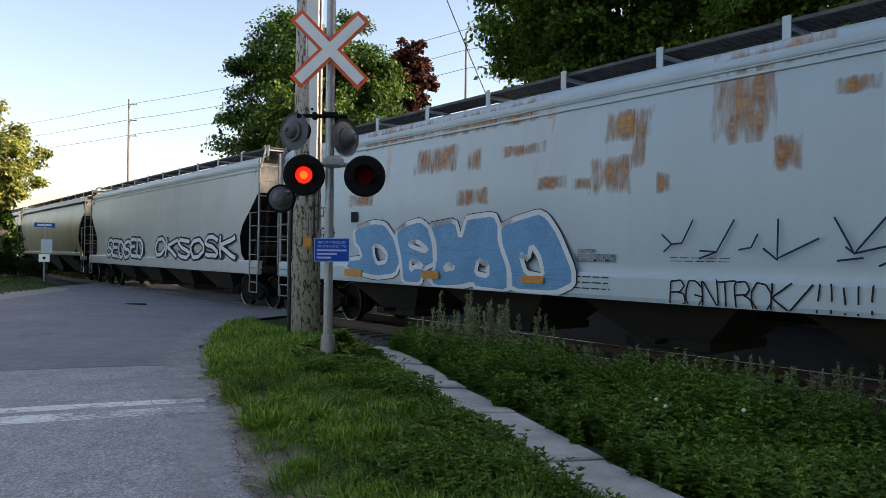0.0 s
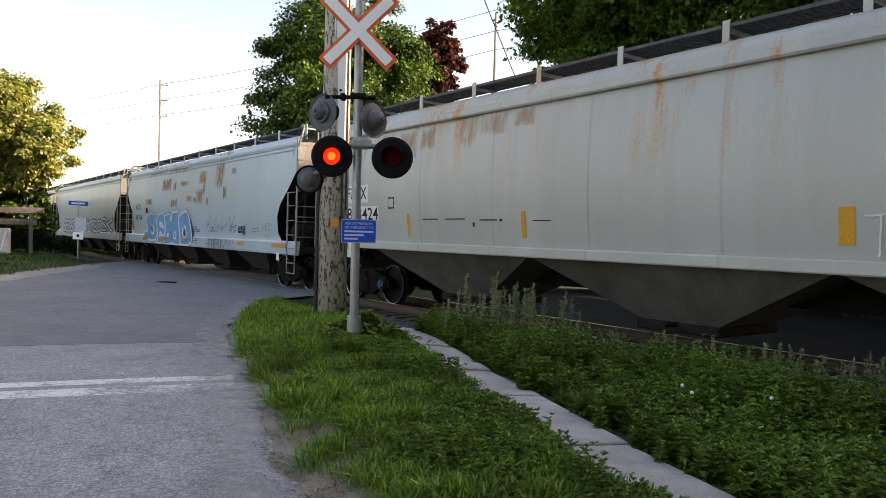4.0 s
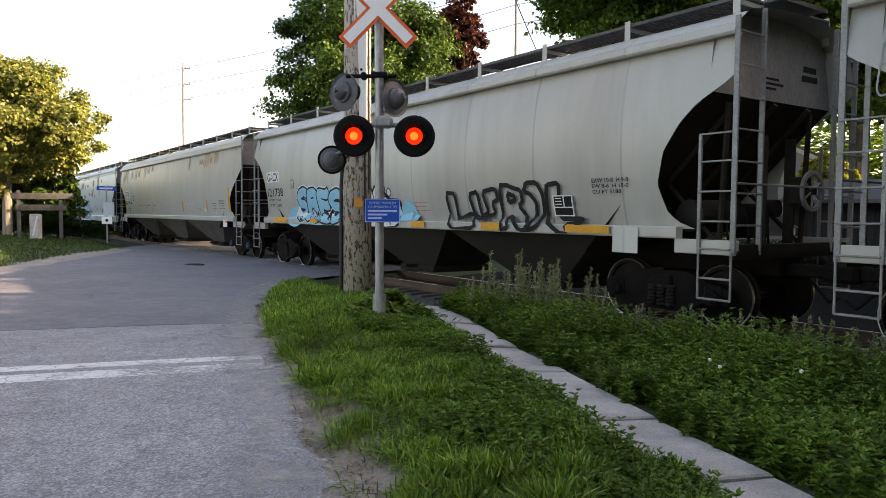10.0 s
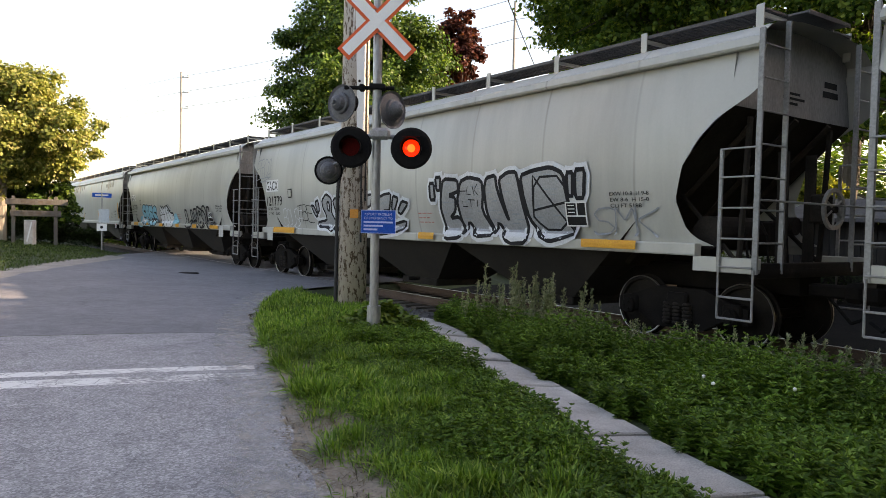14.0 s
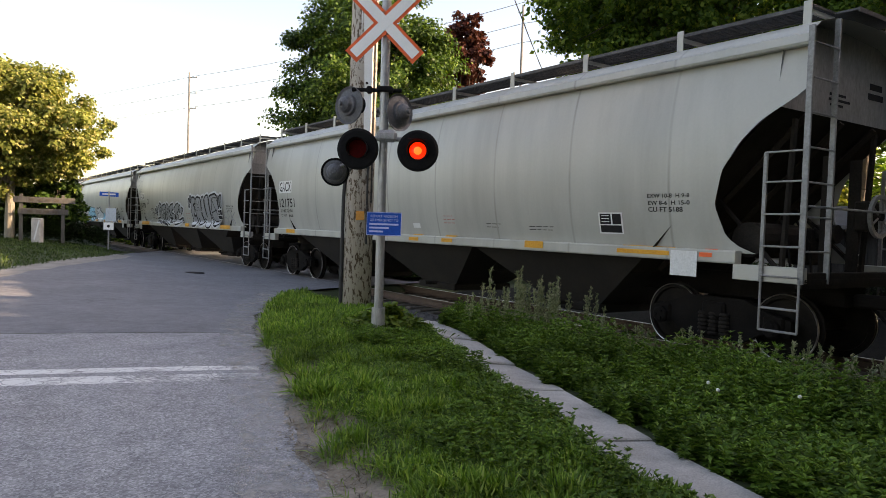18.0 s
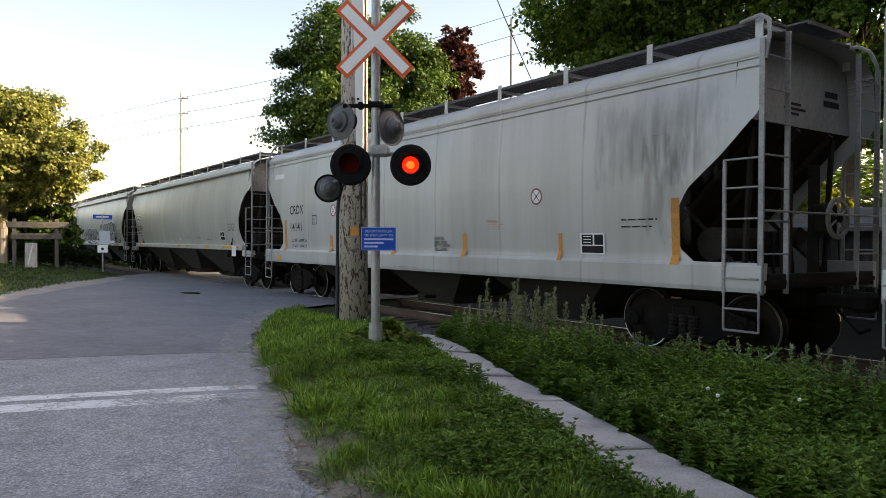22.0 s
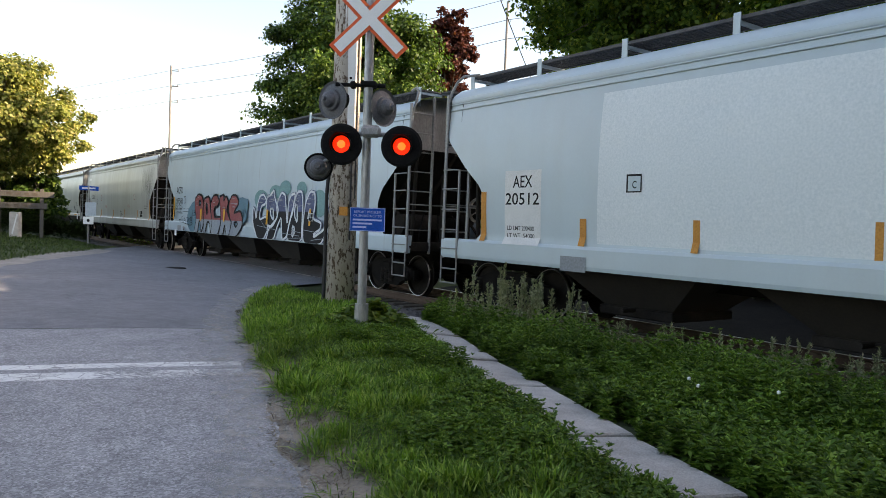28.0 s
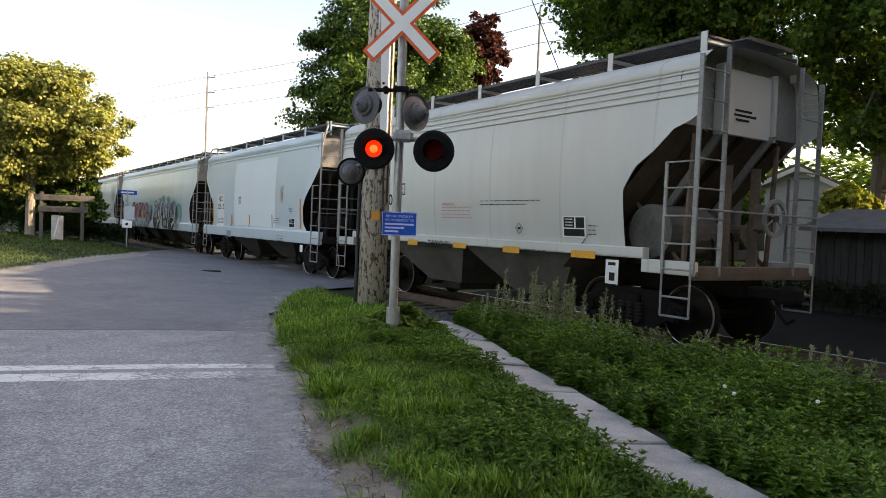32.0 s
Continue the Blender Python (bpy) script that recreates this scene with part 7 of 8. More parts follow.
# trees added outside the view; they shade the road, verge and car sides
for k, (x, y, h, r, c) in enumerate(((25.5, 19.0, 20.5, 5.6, 12.0), (30, 8.2, 21, 7.2, 12.0), (23, 4.5, 20, 6.4, 11.0), (32, 15.0, 21, 7.0, 12), (32, 1.0, 21, 7.2, 12.0), (25, -5.5, 19, 6.8, 10.5), (36, -10, 20, 7.5, 11.0), (11.5, -1.0, 13, 4.8, 7.0), (16, -8, 15, 5.6, 8.0), (7.5, -10, 16, 6.0, 8.5), (11, -6.5, 16, 5.2, 8.6), (16.5, -1.5, 16, 5.0, 8.5), (16.5, 13.2, 12, 4.3, 6.2), (22, 8.6, 18, 4.8, 11.0), (20.5, 8.5, 15, 5.0, 8.2), (6.2, -3.4, 13, 3.8, 7.6), (3.0, -7.4, 15, 4.8, 8.2), (5.0, -13.0, 18, 6.0, 9.5))):
    tree("maple_tree", (x, y, -0.5), h, r, c, 13000, "leaf_b", 0.56, 30 + k, "large shady tree in the row along the track", squash=1.15, clumps=130, trunk_r=0.35)



# lower crown of the yellowing tree; its shade is given by darker leaves
tree("shrub", (-20.4, 36.4, -0.2), 4.4, 1.9, 2.4, 9000, "leaf_a", 0.20, 67, "dark leafy shrub under the yellowing tree", squash=1.0, clumps=70, trunk_r=0.07)
tree("shrub", (-23.6, 36.6, -0.2), 4.8, 2.2, 2.6, 9000, "leaf_a", 0.20, 68, "dark leafy shrub under the yellowing tree", squash=1.0, clumps=70, trunk_r=0.07)

# low leafy growth that hides the foot of the house
for k, (x, y, h, r, c) in enumerate(((7.4, 21.6, 5.6, 1.7, 3.9), (16.4, 24.0, 4.6, 2.0, 2.2), (8.2, 25.4, 5.2, 1.9, 2.4))):
    tree("young_tree", (x, y, -0.5), h, r, c, 9000, "leaf_b", 0.20, 60 + k, "young bushy tree in the shade before the house", squash=1.1, clumps=60, trunk_r=0.09)


# bush whose pale leaf colour stands in for sunshine
tree("garden_bush", (12.4, 24.6, -0.4), 4.2, 1.05, 3.15, 7000, "leaf_bush", 0.16, 66, "bright yellow-green garden bush in the sun before the house", squash=0.75, clumps=50, trunk_r=0.06)

# ---- verge: grass, weeds, stalks ----
def scatter(seed, count, xr, yr, keep, bias=0.0):
    r = np.random.RandomState(seed)
    x, y = r.uniform(*xr, count), yr[0] + (yr[1] - yr[0]) * r.uniform(0, 1, count) ** (1 + bias)
    ok = keep(x, y)
    return x[ok], y[ok], r


WX, WY = [p[0] for p in WALK], [p[1] for p in WALK]


def walk_x(y):
    return np.interp(y, WY, WX)


def patchy(x, y, f, seed):
    return np.array([noise.noise((a * f, b * f, seed)) for a, b in zip(x, y)])


def verge(x, y):
    return (x > edge_x(RIGHT_EDGE, y) + 0.08) & (x < walk_x(y) - 0.36 - 0.07 * np.sin(y * 4.3)) & (x * math.cos(TH) + y * math.sin(TH) < 7.4)


def grass_part(name, x, y, r, height, spread, seed, material, aspect, up_el, label, droop=0.25, lift_=0.0):
    z = ground_z(x, y) + 0.01 + lift_
    c = np.stack([x, y, z], 1)
    ob = part(name, leaf_cloud(name, c, up_el, height, material, seed, aspect, droop))
    return tagged(ob, label, "grass", kind="stuff")


x, y, r = scatter(21, 520000, (-4, 3.2), (2.2, 9.5), verge, 0.25)
bald = patchy(x, y, 1.1, 4.0)
edge_d = x - edge_x(RIGHT_EDGE, y)
tuft = patchy(x, y, 3.2, 7.0)
ok = (r.uniform(0, 1, len(x)) < np.clip(np.where(y < 7.3, -0.20, 0.12) + edge_d * 1.6 + 0.55 * tuft, 0.02, 1)) & (bald > -0.40) & (r.uniform(0, 1, len(x)) < np.clip(0.62 + 1.2 * tuft, 0.25, 1))
x, y, bald, tuft = x[ok], y[ok], bald[ok], tuft[ok]
grass_part("verge_grass", x, y, r, 0.15 + 0.08 * bald + 0.10 * tuft, 0, 22, "grass", 15, 0.85, "uneven green grass on the road verge")
x, y, r = scatter(23, 60000, (-5, 3), (9.0, 19), verge, 0.1)
grass_part("far_verge_grass", x, y, r, 0.17, 0, 24, "grass", 9, 1.05, "uneven green grass round the signal mast and pole")
x, y, r = scatter(25, 60000, (-4, 3.2), (2.2, 12), lambda a, b: verge(a, b) & (patchy(a, b, 0.9, 9.0) > -0.28) & ((b > 7.3) | (a > edge_x(RIGHT_EDGE, b) + 0.45)))
grass_part("verge_clover", x, y, r, 0.042, 0, 26, "weed", 2.6, 0.5, "low broad-leaved weeds among the grass", lift_=r.uniform(0.02, 0.11, len(x)))


def behind(x, y):
    """Rough grass that goes on behind the eye."""
    return (x > edge_x(RIGHT_EDGE, y) + 0.1) & (np.abs(x - walk_x(y)) > 0.27) & (np.hypot(x, y) > 0.5)


x, y, r = scatter(28, 34000, (-2, 8), (-5.5, 2.3), behind)
grass_part("rough_grass", x, y, r, 0.13, 0, 29, "grass", 14, 0.85, "rough green grass beside the road and the sidewalk")


def weedy(x, y):
    lat = x * math.cos(TH) + y * math.sin(TH)
    return (x > walk_x(y) + 0.27 + 0.06 * np.sin(y * 5) + 0.05 * np.sin(y * 13)) & (lat < 7.45) & (lat > 2.0)


def plant_field(name, x, y, h, size, seed, material, label, whorls=7, lobes=3):
    """Leafy weeds: each plant a short stem with whorls of lobed leaves, larger and flatter at the foot, upright at the tip."""
    r = np.random.RandomState(seed)
    z = ground_z(x, y)
    lean = r.normal(0, 0.16, (len(x), 2))
    corners = []
    for w in range(whorls):
        f = (w + 0.6) / whorls
        for side in range(3):
            az = w * 2.4 + side * 2.094 + r.uniform(-0.5, 0.5, len(x)) + x * 37
            el = 0.10 + 0.75 * f**2 + r.normal(0, 0.22, len(x))
            L = (size * (1.15 - 0.45 * f) * r.uniform(0.65, 1.25, len(x)))[:, None]
            foot = np.stack([x + lean[:, 0] * h * f, y + lean[:, 1] * h * f, z + h * f], 1)
            for k in range(lobes):
                turn = (k - (lobes - 1) / 2) * 0.62
                a2 = az + turn
                d = np.stack([np.cos(a2) * np.cos(el), np.sin(a2) * np.cos(el), np.sin(el)], 1)
                s2 = np.stack([-np.sin(a2), np.cos(a2), 0.35 * np.sign(turn + 1e-9) * np.ones(len(x))], 1)
                Lk = L * (1.0 if turn == 0 else 0.72)
                W = Lk * 0.15
                tip = foot + d * Lk - np.array([0, 0, 1.0]) * Lk * 0.22
                mid = foot + d * Lk * 0.55
                corners.append(np.stack([foot, mid + s2 * W, tip, mid - s2 * W], 1))
    ob = part(name, quads(name, np.concatenate(corners), material))
    return tagged(ob, label, "weeds", kind="stuff")


x, y, r = scatter(31, 27000, (-1.5, 10), (1.2, 12.5), weedy, 0.0)
lat = x * math.cos(TH) + y * math.sin(TH)
h = 0.26 + 0.16 * patchy(x, y, 0.9, 2.0) + 0.14 * patchy(x, y, 2.8, 5.0) + 0.20 * smooth01((lat - 5.2) / 1.6)
h = np.clip(h, 0.10, 0.62) * np.clip((x - walk_x(y)) * 1.4 + 0.25, 0.35, 1.0) * r.uniform(0.75, 1.2, len(x))
plant_field("weed_patch", x, y, h, 0.082, 32, "weed", "dense knee-high green weeds between sidewalk and track")


def beside_walk(x, y):
    gap = walk_x(y) - 0.38 - 0.09 * np.sin(y * 3.1) - 0.05 * np.sin(y * 11) - x
    return verge(x, y) & (gap > 0) & (gap < 0.75 + 0.35 * np.sin(y * 1.7))


x, y, r = scatter(33, 13000, (-2, 3.2), (2.2, 9.6), beside_walk, 0.0)
h = np.clip(0.17 + 0.12 * patchy(x, y, 1.4, 3.0), 0.07, 0.32)
plant_field("verge_weeds", x, y, h, 0.066, 34, "weed", "low lobed weeds that lean over the sidewalk", whorls=5)


def stalk_field(name, spots, seed, label):
    """Tall seed-head weeds: thin stems with small leaves, denser towards the tip."""
    r = np.random.RandomState(seed)
    bm = BM()
    pts = []
    for x0, y0, hh in spots:
        b = Vector((x0, y0, gz(x0, y0)))
        t = b + Vector((r.uniform(-0.12, 0.12), r.uniform(-0.12, 0.12), hh))
        rod(bm, b, t, 0.006, 4, 0.003)
        n = int(190 * hh)
        f = r.uniform(0.25, 1.0, n) ** 0.7
        p = np.array(b) + np.outer(f, np.array(t - b))
        pts.append(p + r.normal(size=(n, 3)) * (0.05 * (1.15 - f))[:, None] * hh)
    ob = part(name, bm, "stalk")
    part("seed_heads", leaf_cloud("seed_heads", np.concatenate(pts), 0.8, 0.042, "stalk", seed + 1, 2.4, 0.1), None, ob)
    return tagged(ob, label, "weeds", kind="stuff")


r = np.random.RandomState(40)
spots = []
for k in range(70):
    s = r.uniform(0, 1)
    spots.append((0.35 + 1.9 * s + r.normal(0, 0.12), 10.4 - 0.55 * s + r.normal(0, 0.25), r.uniform(0.6, 1.05) * (0.78 + 0.4 * math.sin(math.pi * min(1, s * 1.05)))))
stalk_field("seed_stalks", spots, 41, "tall grey-green seed stalks beside the track")
spots = []
for k in range(150):
    s = r.uniform(0, 1)
    spots.append((2.4 + 3.9 * s + r.normal(0, 0.3), 8.9 - 2.6 * s + r.normal(0, 0.3), r.uniform(0.48, 0.8)))
stalk_field("seed_stalks", spots, 43, "thin seed stalks along the edge of the weeds")
# bright weed at the foot of the mast
n = 900
a, q = r.uniform(0, 6.28, n), np.abs(r.normal(0, 0.22, n))
x, y = MAST.x + 0.1 + np.cos(a) * q * 1.5, MAST.y + 0.35 + np.sin(a) * q * 1.2
z = ground_z(x, y) + 0.05 + 0.30 * np.exp(-(q / 0.3) ** 2) * r.uniform(0.3, 1, n)
M["weed_bright"] = leaf_mat("bright_weed_leaves", (0.06, 0.12, 0.02), (0.13, 0.20, 0.03), (0.18, 0.22, 0.04), 0.3)
tagged(part("bright_weed", leaf_cloud("bright_weed", np.stack([x, y, z], 1), 0.4, 0.13, "weed_bright", 44, 1.8, 0.3)), "bright yellow-green weed at the foot of the mast", "weeds", kind="stuff")
# dandelion clocks
for k, (x0, y0) in enumerate(((2.05, 5.85), (2.02, 5.55), (2.62, 5.5))):
    bm = BM()
    z0 = gz(x0, y0)
    rod(bm, (x0, y0, z0), (x0, y0, z0 + 0.36), 0.003, 4)
    fl = tagged(part("dandelion", bm, "weed"), "dandelion with a white seed head among the weeds", "flower", "dandelions in the weeds")
    bm = BM()
    bmesh.ops.create_icosphere(bm, subdivisions=1, radius=0.017, matrix=Matrix.Translation((x0, y0, z0 + 0.37)))
    part("seed_head", bm, "letter_white", fl)

# iron cover in the road
bm = BM()
lathe(bm, [(0.0, 0.012), (0.30, 0.012), (0.34, 0.006), (0.34, -0.03)], Matrix.Translation((-7.98, 21.5, gz(-7.98, 21.5) + 0.014)), 28)
tagged(part("manhole_cover", bm, "dark"), "dark round iron cover set in the asphalt", "manhole cover")

# gravel along the road edge
def edge_place(r):
    yy = r.uniform(2.2, 17)
    xx = edge_x(RIGHT_EDGE, yy) + r.normal(0.13, 0.11)
    return np.array([xx, yy, float(ground_z(xx, yy)) + 0.012])


stones("edge_gravel", 7000, 50, edge_place, 0.004, 0.013, "gravel", "pale gravel and crumbs along the asphalt edge", "gravel")


def shoulder():
    verts, faces = [], []
    ys = np.linspace(-5.0, 17.5, 300)
    for k, yy in enumerate(ys):
        w = (0.24 + 0.14 * noise.noise((yy * 2.3, 2.0, 0)) + 0.09 * noise.noise((yy * 7, 3.0, 0))) * (1.1 if yy < 7.4 else 0.55)
        for f in (-1.0, -0.3, 0.4, 1.0):
            xx = float(edge_x(RIGHT_EDGE, yy)) + f * w + (0.20 if yy < 7.4 else 0.16)
            verts.append((xx, yy, gz(xx, yy) + (0.014 if abs(f) < 0.9 else 0.002)))
    for k in range(len(ys) - 1):
        for j in range(3):
            a = 4 * k + j
            faces.append((a, a + 1, a + 5, a + 4))
    return raw("road_shoulder", verts, faces, "dirt", True)


tagged(part("road_shoulder", shoulder()), "bare brown dirt between the asphalt edge and the grass", "shoulder", kind="structure")
M["litter"] = leaf_mat("dry_litter", (0.05, 0.038, 0.026), (0.15, 0.115, 0.075), (0.28, 0.23, 0.15), 0.1)
x, y, r = scatter(36, 42000, (-3, 1), (2.0, 9.0), lambda a, b: (np.abs(a - edge_x(RIGHT_EDGE, b) - 0.26) < 0.24 + 0.12 * np.sin(b * 2.9)))
ok = patchy(x, y, 2.6, 8.0) > -0.05
grass_part("dry_litter", x[ok], y[ok], r, 0.055, 0, 37, "litter", 7, 0.12, "dry brown stalks and leaf litter on the bare verge", droop=0.05, lift_=0.012)
x, y, r = scatter(38, 26000, (-3, 1.2), (2.0, 9.0), lambda a, b: (np.abs(a - edge_x(RIGHT_EDGE, b) - 0.40) < 0.30))
ok = patchy(x, y, 2.1, 1.0) > 0.05
grass_part("edge_tufts", x[ok], y[ok], r, 0.085, 0, 39, "weed", 9, 0.5, "sparse low green tufts along the road edge", lift_=0.0)


def dust_mat():
    """Pale dust that thins out in patches and lets the asphalt show."""
    m, nt, bs = blank("road_dust")
    v = coords(nt)
    nt.links.new(mix(nt, noise_of(nt, v, 40, 4), (0.34, 0.32, 0.295), (0.50, 0.475, 0.44)), bs.inputs["Base Color"])
    bs.inputs["Roughness"].default_value = 0.95
    mx = nt.nodes.new("ShaderNodeMixShader")
    nt.links.new(ramp(nt, noise_of(nt, v, 3.2, 8, 0.72), [(0.42, grey(0)), (0.66, grey(0.75))]), mx.inputs[0])
    nt.links.new(nt.nodes.new("ShaderNodeBsdfTransparent").outputs[0], mx.inputs[1])
    nt.links.new(bs.outputs[0], mx.inputs[2])
    nt.links.new(mx.outputs[0], nt.nodes["Material Output"].inputs[0])
    return m


M["dust"] = dust_mat()


def dust_strip():
    verts, faces = [], []
    ys = np.linspace(1.0, 17.0, 200)
    for yy in ys:
        w = 0.55 + 0.25 * noise.noise((yy * 1.3, 4.0, 0)) + 0.12 * noise.noise((yy * 5, 6.0, 0))
        for f in (-1.0, -0.5, 0.0):
            xx = float(edge_x(RIGHT_EDGE, yy)) + 0.08 + f * w
            verts.append((xx, yy, gz(xx, yy) + 0.0185))
    for k in range(len(ys) - 1):
        for j in range(2):
            a = 3 * k + j
            faces.append((a, a + 1, a + 4, a + 3))
    return raw("road_dust", verts, faces, "dust", True)


tagged(part("road_dust", dust_strip()), "pale dust blown along the asphalt edge", "dust", kind="structure")
# left lawn and its gravel edge
x, y, r = scatter(61, 60000, (-30, -10), (13, 37), lambda a, b: (a < edge_x(LEFT_EDGE, b) - 0.2) & (a * math.cos(TH) + b * math.sin(TH) < 7.5))
M["lawn_blades"] = leaf_mat("lawn_blades", (0.03, 0.062, 0.014), (0.07, 0.115, 0.026), (0.11, 0.14, 0.045), 0.25)
grass_part("lawn_grass", x, y, r, 0.13, 0, 62, "lawn_blades", 5, 0.9, "short green lawn grass across the road")
verts, faces = [], []
ys = np.linspace(8, 30, 70)
for k, yy in enumerate(ys):
    for f in (-1, 0, 1):
        xx = float(edge_x(LEFT_EDGE, yy)) + f * (0.45 + 0.15 * noise.noise((yy, 5, 0)))
        verts.append((xx, yy, gz(xx, yy) + (0.02 if f == 0 else 0.012)))
for k in range(69):
    for j in range(2):
        a = 3 * k + j
        faces.append((a, a + 1, a + 4, a + 3))
tagged(part("road_shoulder_far", raw("road_shoulder_far", verts, faces, "gravel", True)), "pale gravel edge along the lawn side of the road", "shoulder", kind="structure")


# ---- things across the road ----
def frame_at(x, y, z, turn=0.0):
    return Matrix.Translation((x, y, z)) @ Matrix.Rotation(radians(turn), 4, "Z")


board = empty("wooden_sign", frame_at(-19.2, 33.0, gz(-19.2, 33.0), 30), "weathered wooden plank sign on posts beside the hedge", "sign")
for xx in (0.75, -0.95):
    bm = BM()
    box(bm, (xx, 0.06, 1.12), (0.16, 0.16, 2.24), bevel=0.015)
    part("post", bm, "wood_grey", board)
for z, w, cx in ((1.98, 2.5, 0.0), (1.45, 2.05, -0.05)):
    bm = BM()
    box(bm, (cx, -0.05, z), (w, 0.06, 0.27), bevel=0.012)
    plank = part("plank", bm, "wood_grey", board)
    for k in range(4):
        bm = BM()
        box(bm, (cx - 0.55 + 0.34 * k, -0.085, z), (0.20, 0.01, 0.11))
        part("letter_bar", bm, "tie", plank)
bm = BM()
box(bm, (0.05, -0.35, 0.55), (0.42, 0.30, 1.15), bevel=0.03)
tagged(part("concrete_post", bm, "concrete"), "short grey concrete post with a white stripe", "post").matrix_world = frame_at(-18.9, 32.2, gz(-18.9, 32.2) + 0.02)
bm = BM()
box(bm, (0.10, -0.505, 0.60), (0.06, 0.01, 0.9), Matrix.Rotation(radians(14), 4, "Y"))
part("white_stripe", bm, "letter_white", scene.objects["concrete_post"])

street = empty("street_sign", frame_at(-16.45, 33.5, gz(-16.45, 33.5), 0), "street sign pole with a blue name blade and small plates", "street sign")
bm = BM()
rod(bm, (0, 0, -0.1), (0, 0, 2.75), 0.035, 10)
part("pole", bm, "galv", street)
bm = BM()
box(bm, (0, 0, 2.62), (0.90, 0.02, 0.20), Matrix.Rotation(radians(2), 4, "Y"))
blade = part("name_blade", bm, "blue_sign", street, "blue street name blade")
bm = BM()
box(bm, (0, -0.014, 2.62), (0.62, 0.006, 0.07))
part("name_bar", bm, "letter_white", blade)
bm = BM()
box(bm, (0.12, -0.05, 1.66), (0.50, 0.01, 0.62), bevel=0.003)
part("sign_back", bm, "sp_blue_pale", street, "pale grey-blue back of a sign")
bm = BM()
box(bm, (0.02, -0.05, 1.13), (0.48, 0.01, 0.34), bevel=0.003)
wp = part("white_plate", bm, "white_refl", street, "white plate with a dark round mark")
bm = BM()
lathe(bm, [(0.0, 0.0), (0.07, 0.0), (0.07, 0.006), (0.0, 0.006)], Matrix.Translation((0.02, -0.058, 1.13)) @ Matrix.Rotation(radians(90), 4, "X"), 16)
part("round_mark", bm, "letter_black", wp)


def hedge(name, x0, y0, x1, y1, w, h, seed, count, label, material="hedge", size=0.12):
    r = np.random.RandomState(seed)
    f = r.uniform(0, 1, count)
    a = np.stack([x0 + (x1 - x0) * f, y0 + (y1 - y0) * f], 1)
    d = np.array([-(y1 - y0), x1 - x0]) / math.hypot(x1 - x0, y1 - y0)
    o = r.uniform(-1, 1, count)
    a = a + np.outer(o * w / 2, d)
    top = h * (0.8 + 0.25 * np.array([noise.noise((q * 9, seed, 0)) for q in f])) * np.sqrt(np.clip(1 - 0.6 * o**2, 0, 1))
    z = ground_z(a[:, 0], a[:, 1]) + top * r.uniform(0.05, 1, count) ** 0.6
    ob = part(name, leaf_cloud(name, np.column_stack([a, z]), 0.3, size, material, seed, 1.6, 0.3))
    return tagged(ob, label, "hedge")


hedge("hedge", -22.5, 35.0, -17.6, 35.6, 1.3, 1.35, 70, 14000, "dark clipped hedge beside the wooden sign")
hedge("hedge", -34.0, 36.0, -22.5, 35.5, 1.8, 1.9, 71, 14000, "dark hedge along the lawn")
# added growth whose near-black leaves stand in for shade behind the train
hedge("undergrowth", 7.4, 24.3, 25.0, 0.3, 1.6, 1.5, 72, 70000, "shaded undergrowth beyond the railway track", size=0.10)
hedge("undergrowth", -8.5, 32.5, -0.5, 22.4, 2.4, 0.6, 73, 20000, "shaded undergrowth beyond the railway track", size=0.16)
# added to cover sunlit ground that showed beneath the cars
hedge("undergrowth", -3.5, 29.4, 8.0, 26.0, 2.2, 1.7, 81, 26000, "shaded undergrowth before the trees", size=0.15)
hedge("undergrowth", -34.0, 66.0, -12.0, 36.0, 3.0, 2.2, 74, 20000, "bushes beyond the railway track", size=0.22, material="leaf_b")
hedge("treeline", -75.0, 75.0, -30.0, 95.0, 10.0, 7.0, 75, 26000, "distant line of trees beyond the crossing", size=0.7, material="leaf_a")
hedge("treeline", 2.0, 60.0, 60.0, 30.0, 8.0, 9.0, 77, 30000, "distant line of trees behind the house", size=0.6, material="leaf_b")
hedge("treeline", 60.0, 30.0, 55.0, -50.0, 8.0, 11.0, 78, 20000, "distant line of trees beyond the track", size=0.7, material="leaf_b")
hedge("undergrowth", 6.0, 40.0, 44.0, 14.0, 5.0, 4.0, 79, 26000, "shaded bushes round the house", size=0.3, material="leaf_b")
hedge("treeline", -90.0, 20.0, -70.0, 80.0, 10.0, 8.0, 76, 20000, "distant line of trees beyond the lawn", size=0.7, material="leaf_a")

# far power line
far_pole = empty("power_pole", Matrix.Translation((-28.6, 75.0, -0.8)), "thin distant power pole with three line arms", "utility pole")
bm = BM()
rod(bm, (0, 0, 0), (0, 0, 17.1), 0.16, 8, 0.10)
part("shaft", bm, "pole_grey", far_pole)
for z in (16.55, 14.97, 13.38):
    bm = BM()
    box(bm, (0.35, 0, z), (0.9, 0.08, 0.08))
    rod(bm, (0.72, 0, z), (0.72, 0, z + 0.2), 0.05, 6)
    part("line_arm", bm, "pole_grey", far_pole)
pole_b = empty("power_pole", Matrix.Translation((4.0, 52.6, -0.8)), "distant power pole among the trees", "utility pole")
bm = BM()
rod(bm, (0, 0, 0), (0, 0, 18.2), 0.13, 8, 0.08)
part("shaft", bm, "pole_grey", pole_b)


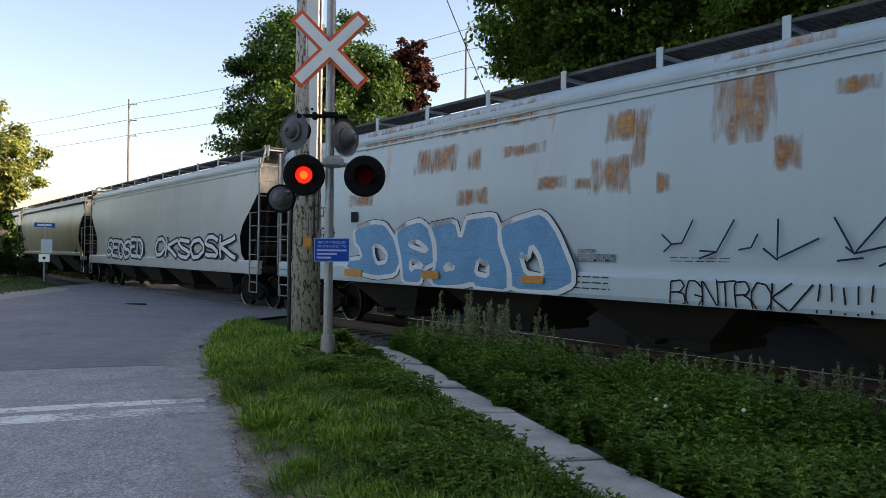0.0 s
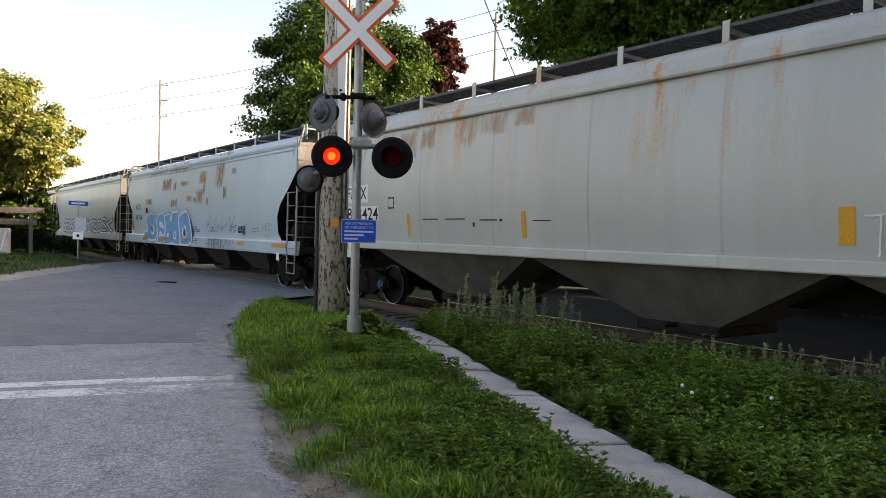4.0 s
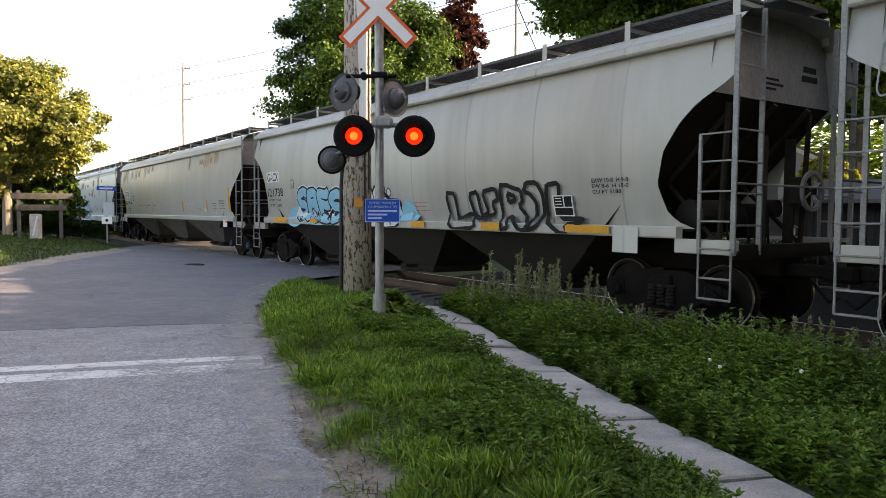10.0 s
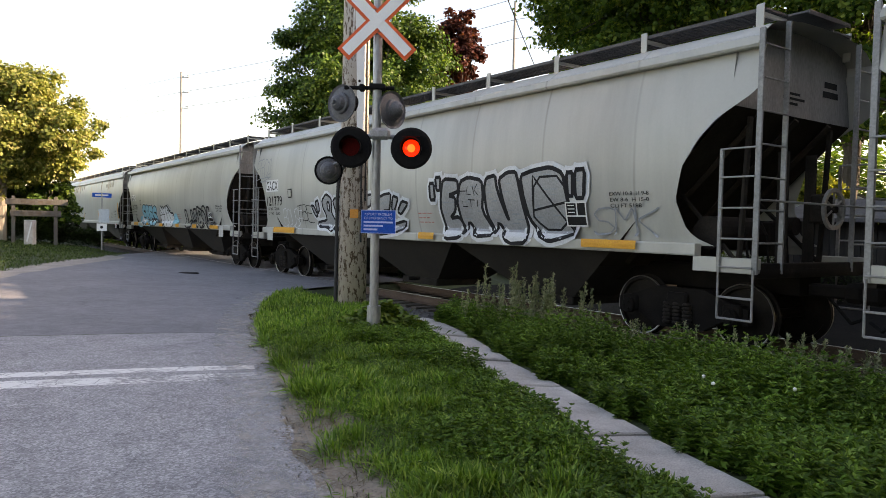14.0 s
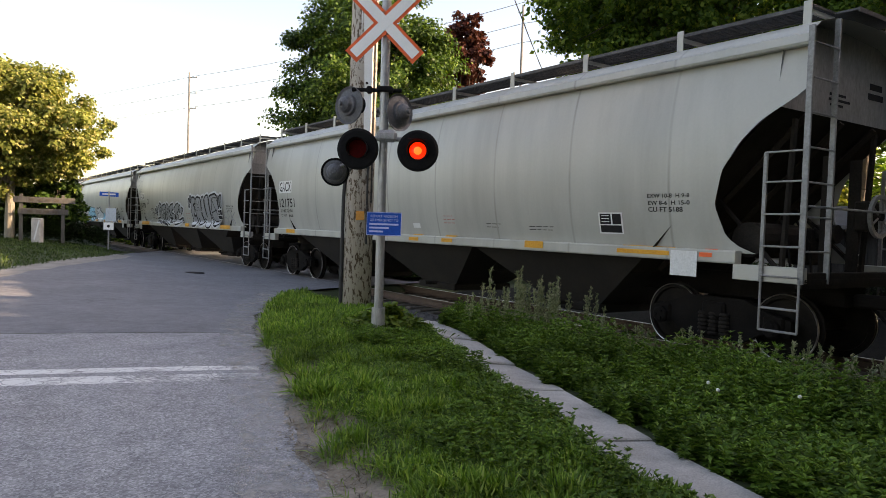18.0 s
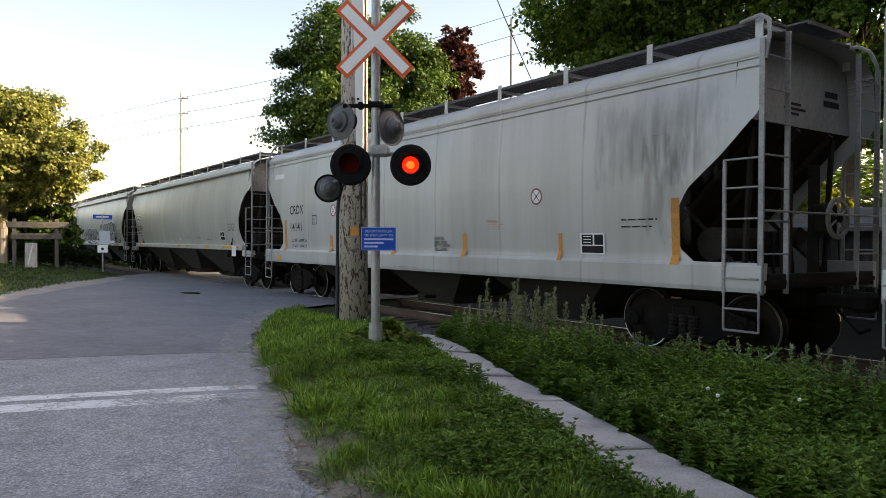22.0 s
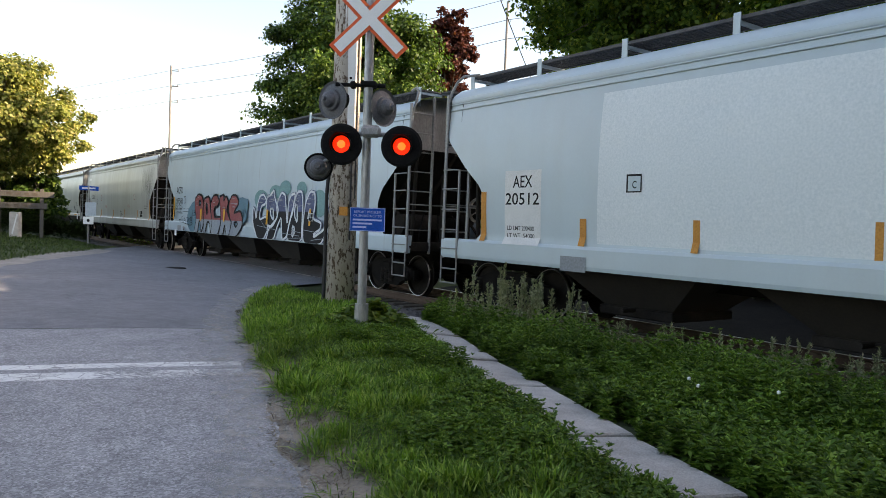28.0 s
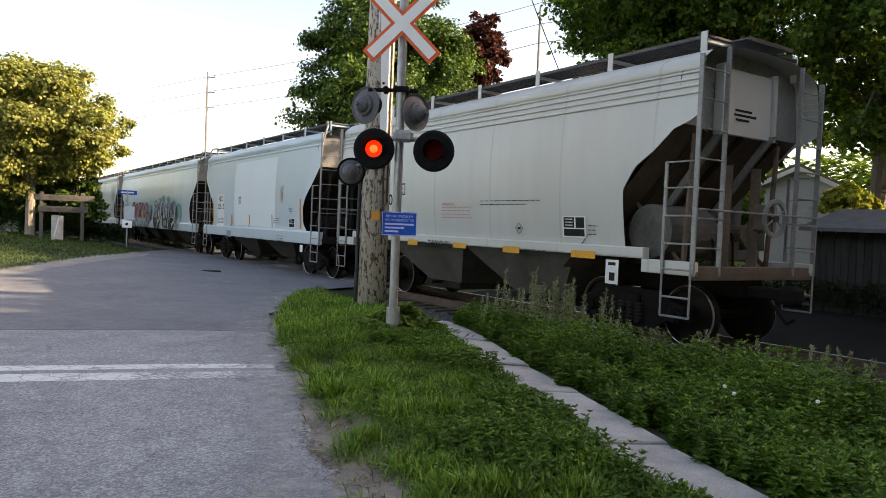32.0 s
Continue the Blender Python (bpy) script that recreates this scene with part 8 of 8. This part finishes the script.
def wire(name, a, b, sag, r, label):
    bm = BM()
    a, b = Vector(a), Vector(b)
    n = 14
    side = (b - a).cross(Vector((0, 0, 1))).normalized() * r
    rings = []
    for k in range(n + 1):
        p = a.lerp(b, k / n) - Vector((0, 0, sag * 4 * (k / n) * (1 - k / n)))
        rings.append([bm.verts.new(p + side), bm.verts.new(p + Vector((0, 0, r))), bm.verts.new(p - side), bm.verts.new(p - Vector((0, 0, r)))])
    for p, q in zip(rings, rings[1:]):
        for i in range(4):
            j = (i + 1) % 4
            bm.faces.new([p[i], p[j], q[j], q[i]])
    return tagged(part(name, bm, "cable"), label, "cable")


for za, zb in ((15.95, 17.6), (14.37, 16.1), (12.78, 14.75)):
    wire("power_line", (-27.9, 75.0, za), (4.0, 52.6, zb), 0.5, 0.018, "thin power line strung between distant poles")
    wire("power_line", (-27.9, 75.0, za), (-75, 108, za), 0.5, 0.018, "thin power line strung between distant poles")
    wire("power_line", (4.0, 52.6, zb), (40, 27, zb + 1.5), 0.5, 0.018, "thin power line strung between distant poles")
wire("service_line", (-1.72, 12.4, 11.6), (4.2, 31.0, 6.2), 0.25, 0.016, "black service cable running down from the wooden pole")

# ---- house and shed behind the track ----
house = empty("house", frame_at(12.9, 30.0, -0.5, -20), "pale sided house with a low gable roof behind the trees", "house")
bm = BM()
plate(bm, [(-3.4, 0), (3.4, 0), (3.4, 3.2), (0, 4.9), (-3.4, 3.2)], -0.1, 6.0, lambda u, v, d: Vector((u, d, v)))
part("wall", bm, "siding", house)
for k in range(24):
    z = 0.15 + 0.19 * k
    half = 3.4 if z < 3.2 else 3.4 * (4.9 - z) / 1.7
    if half < 0.2:
        continue
    bm = BM()
    box(bm, (0, -0.115, z), (2 * half, 0.03, 0.175), Matrix.Rotation(radians(-5), 4, "X"))
    part("siding_board", bm, "siding", house)
for s in (1, -1):
    bm = BM()
    plate(bm, [(0, 4.98), (s * 4.1, 2.95), (s * 4.1, 3.07), (0, 5.10)], -0.6, 6.4, lambda u, v, d: Vector((u, d, v)))
    part("roof", bm, "shingle", house)
    bm = BM()
    plate(bm, [(0, 4.80), (s * 4.1, 2.77), (s * 4.1, 2.95), (0, 4.98)], -0.66, -0.60, lambda u, v, d: Vector((u, d, v)))
    part("barge_board", bm, "trim", house, "white barge board")
win = new("window")
win.parent = house
bm = BM()
box(bm, (-1.6, -0.15, 1.9), (1.3, 0.05, 1.2))
part("frame", bm, "trim", win)
bm = BM()
box(bm, (-1.6, -0.18, 1.9), (1.1, 0.02, 1.0))
part("pane", bm, "glass", win)

shed = empty("shed", frame_at(11.9, 17.4, -0.42, -54), "dark old board shed with a low mossy roof beside the track", "shed")
rng = random.Random(90)
for k in range(40):
    bm = BM()
    w = 0.185
    box(bm, (-4.0 + 0.2 * k, 0, 1.15 + rng.uniform(-0.04, 0.03)), (w, 0.03, 2.4), Matrix.Rotation(radians(rng.uniform(-0.8, 0.8)), 4, "Y"))
    part("board", bm, "shed_wood", shed)
bm = BM()
box(bm, (0, 1.6, 1.1), (8.0, 3.1, 2.2))
part("inner_wall", bm, "shed_wood", shed)
bm = BM()
plate(bm, [(-0.45, 2.36), (1.7, 2.95), (3.8, 2.36), (3.8, 2.26), (1.7, 2.85), (-0.45, 2.26)], -4.3, 4.3, lambda u, v, d: Vector((d, u, v)))
part("roof", bm, "shingle", shed)


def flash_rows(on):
    """Poses of an added vane: up under the hood while its lamp is lit, hanging over the lens else; it swings within one
    tick.
    """
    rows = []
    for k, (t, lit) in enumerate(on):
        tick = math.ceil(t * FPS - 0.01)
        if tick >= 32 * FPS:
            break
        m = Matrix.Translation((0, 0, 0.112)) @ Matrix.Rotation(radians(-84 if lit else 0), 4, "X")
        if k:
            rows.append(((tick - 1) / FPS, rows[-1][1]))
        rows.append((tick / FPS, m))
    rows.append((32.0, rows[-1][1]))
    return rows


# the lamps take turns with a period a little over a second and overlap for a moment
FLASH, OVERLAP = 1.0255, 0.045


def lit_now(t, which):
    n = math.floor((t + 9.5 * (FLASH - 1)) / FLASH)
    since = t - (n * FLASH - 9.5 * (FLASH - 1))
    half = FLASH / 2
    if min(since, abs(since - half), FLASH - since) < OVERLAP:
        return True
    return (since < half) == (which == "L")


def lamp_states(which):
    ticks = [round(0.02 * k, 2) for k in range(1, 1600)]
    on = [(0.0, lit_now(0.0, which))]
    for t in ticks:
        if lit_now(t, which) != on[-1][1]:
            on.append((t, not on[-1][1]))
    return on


def motions():
    """The train rolls past at a steady pace; its wheels turn with it; the signal flashes."""
    when = [t for t, _ in ROLLED]
    gone = [s for _, s in ROLLED]
    ticks = [k * 4 / 30 for k in range(241)]
    turns = [-np.interp(t, when, gone) / 0.457 for t in ticks]
    for car, rolling in CARS.values():
        walk(car, [(t, TRACK @ Matrix.Translation((car["mid"] + s, 0, 0))) for t, s in ROLLED])
        for w in rolling:
            if w.name.startswith("bearing"):
                continue
            at = Matrix.Translation(w.location.copy())
            walk(w, [(t, at @ Matrix.Rotation(-a, 4, "Y")) for t, a in zip(ticks, turns)])
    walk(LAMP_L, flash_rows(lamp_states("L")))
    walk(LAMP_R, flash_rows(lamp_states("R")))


motions()
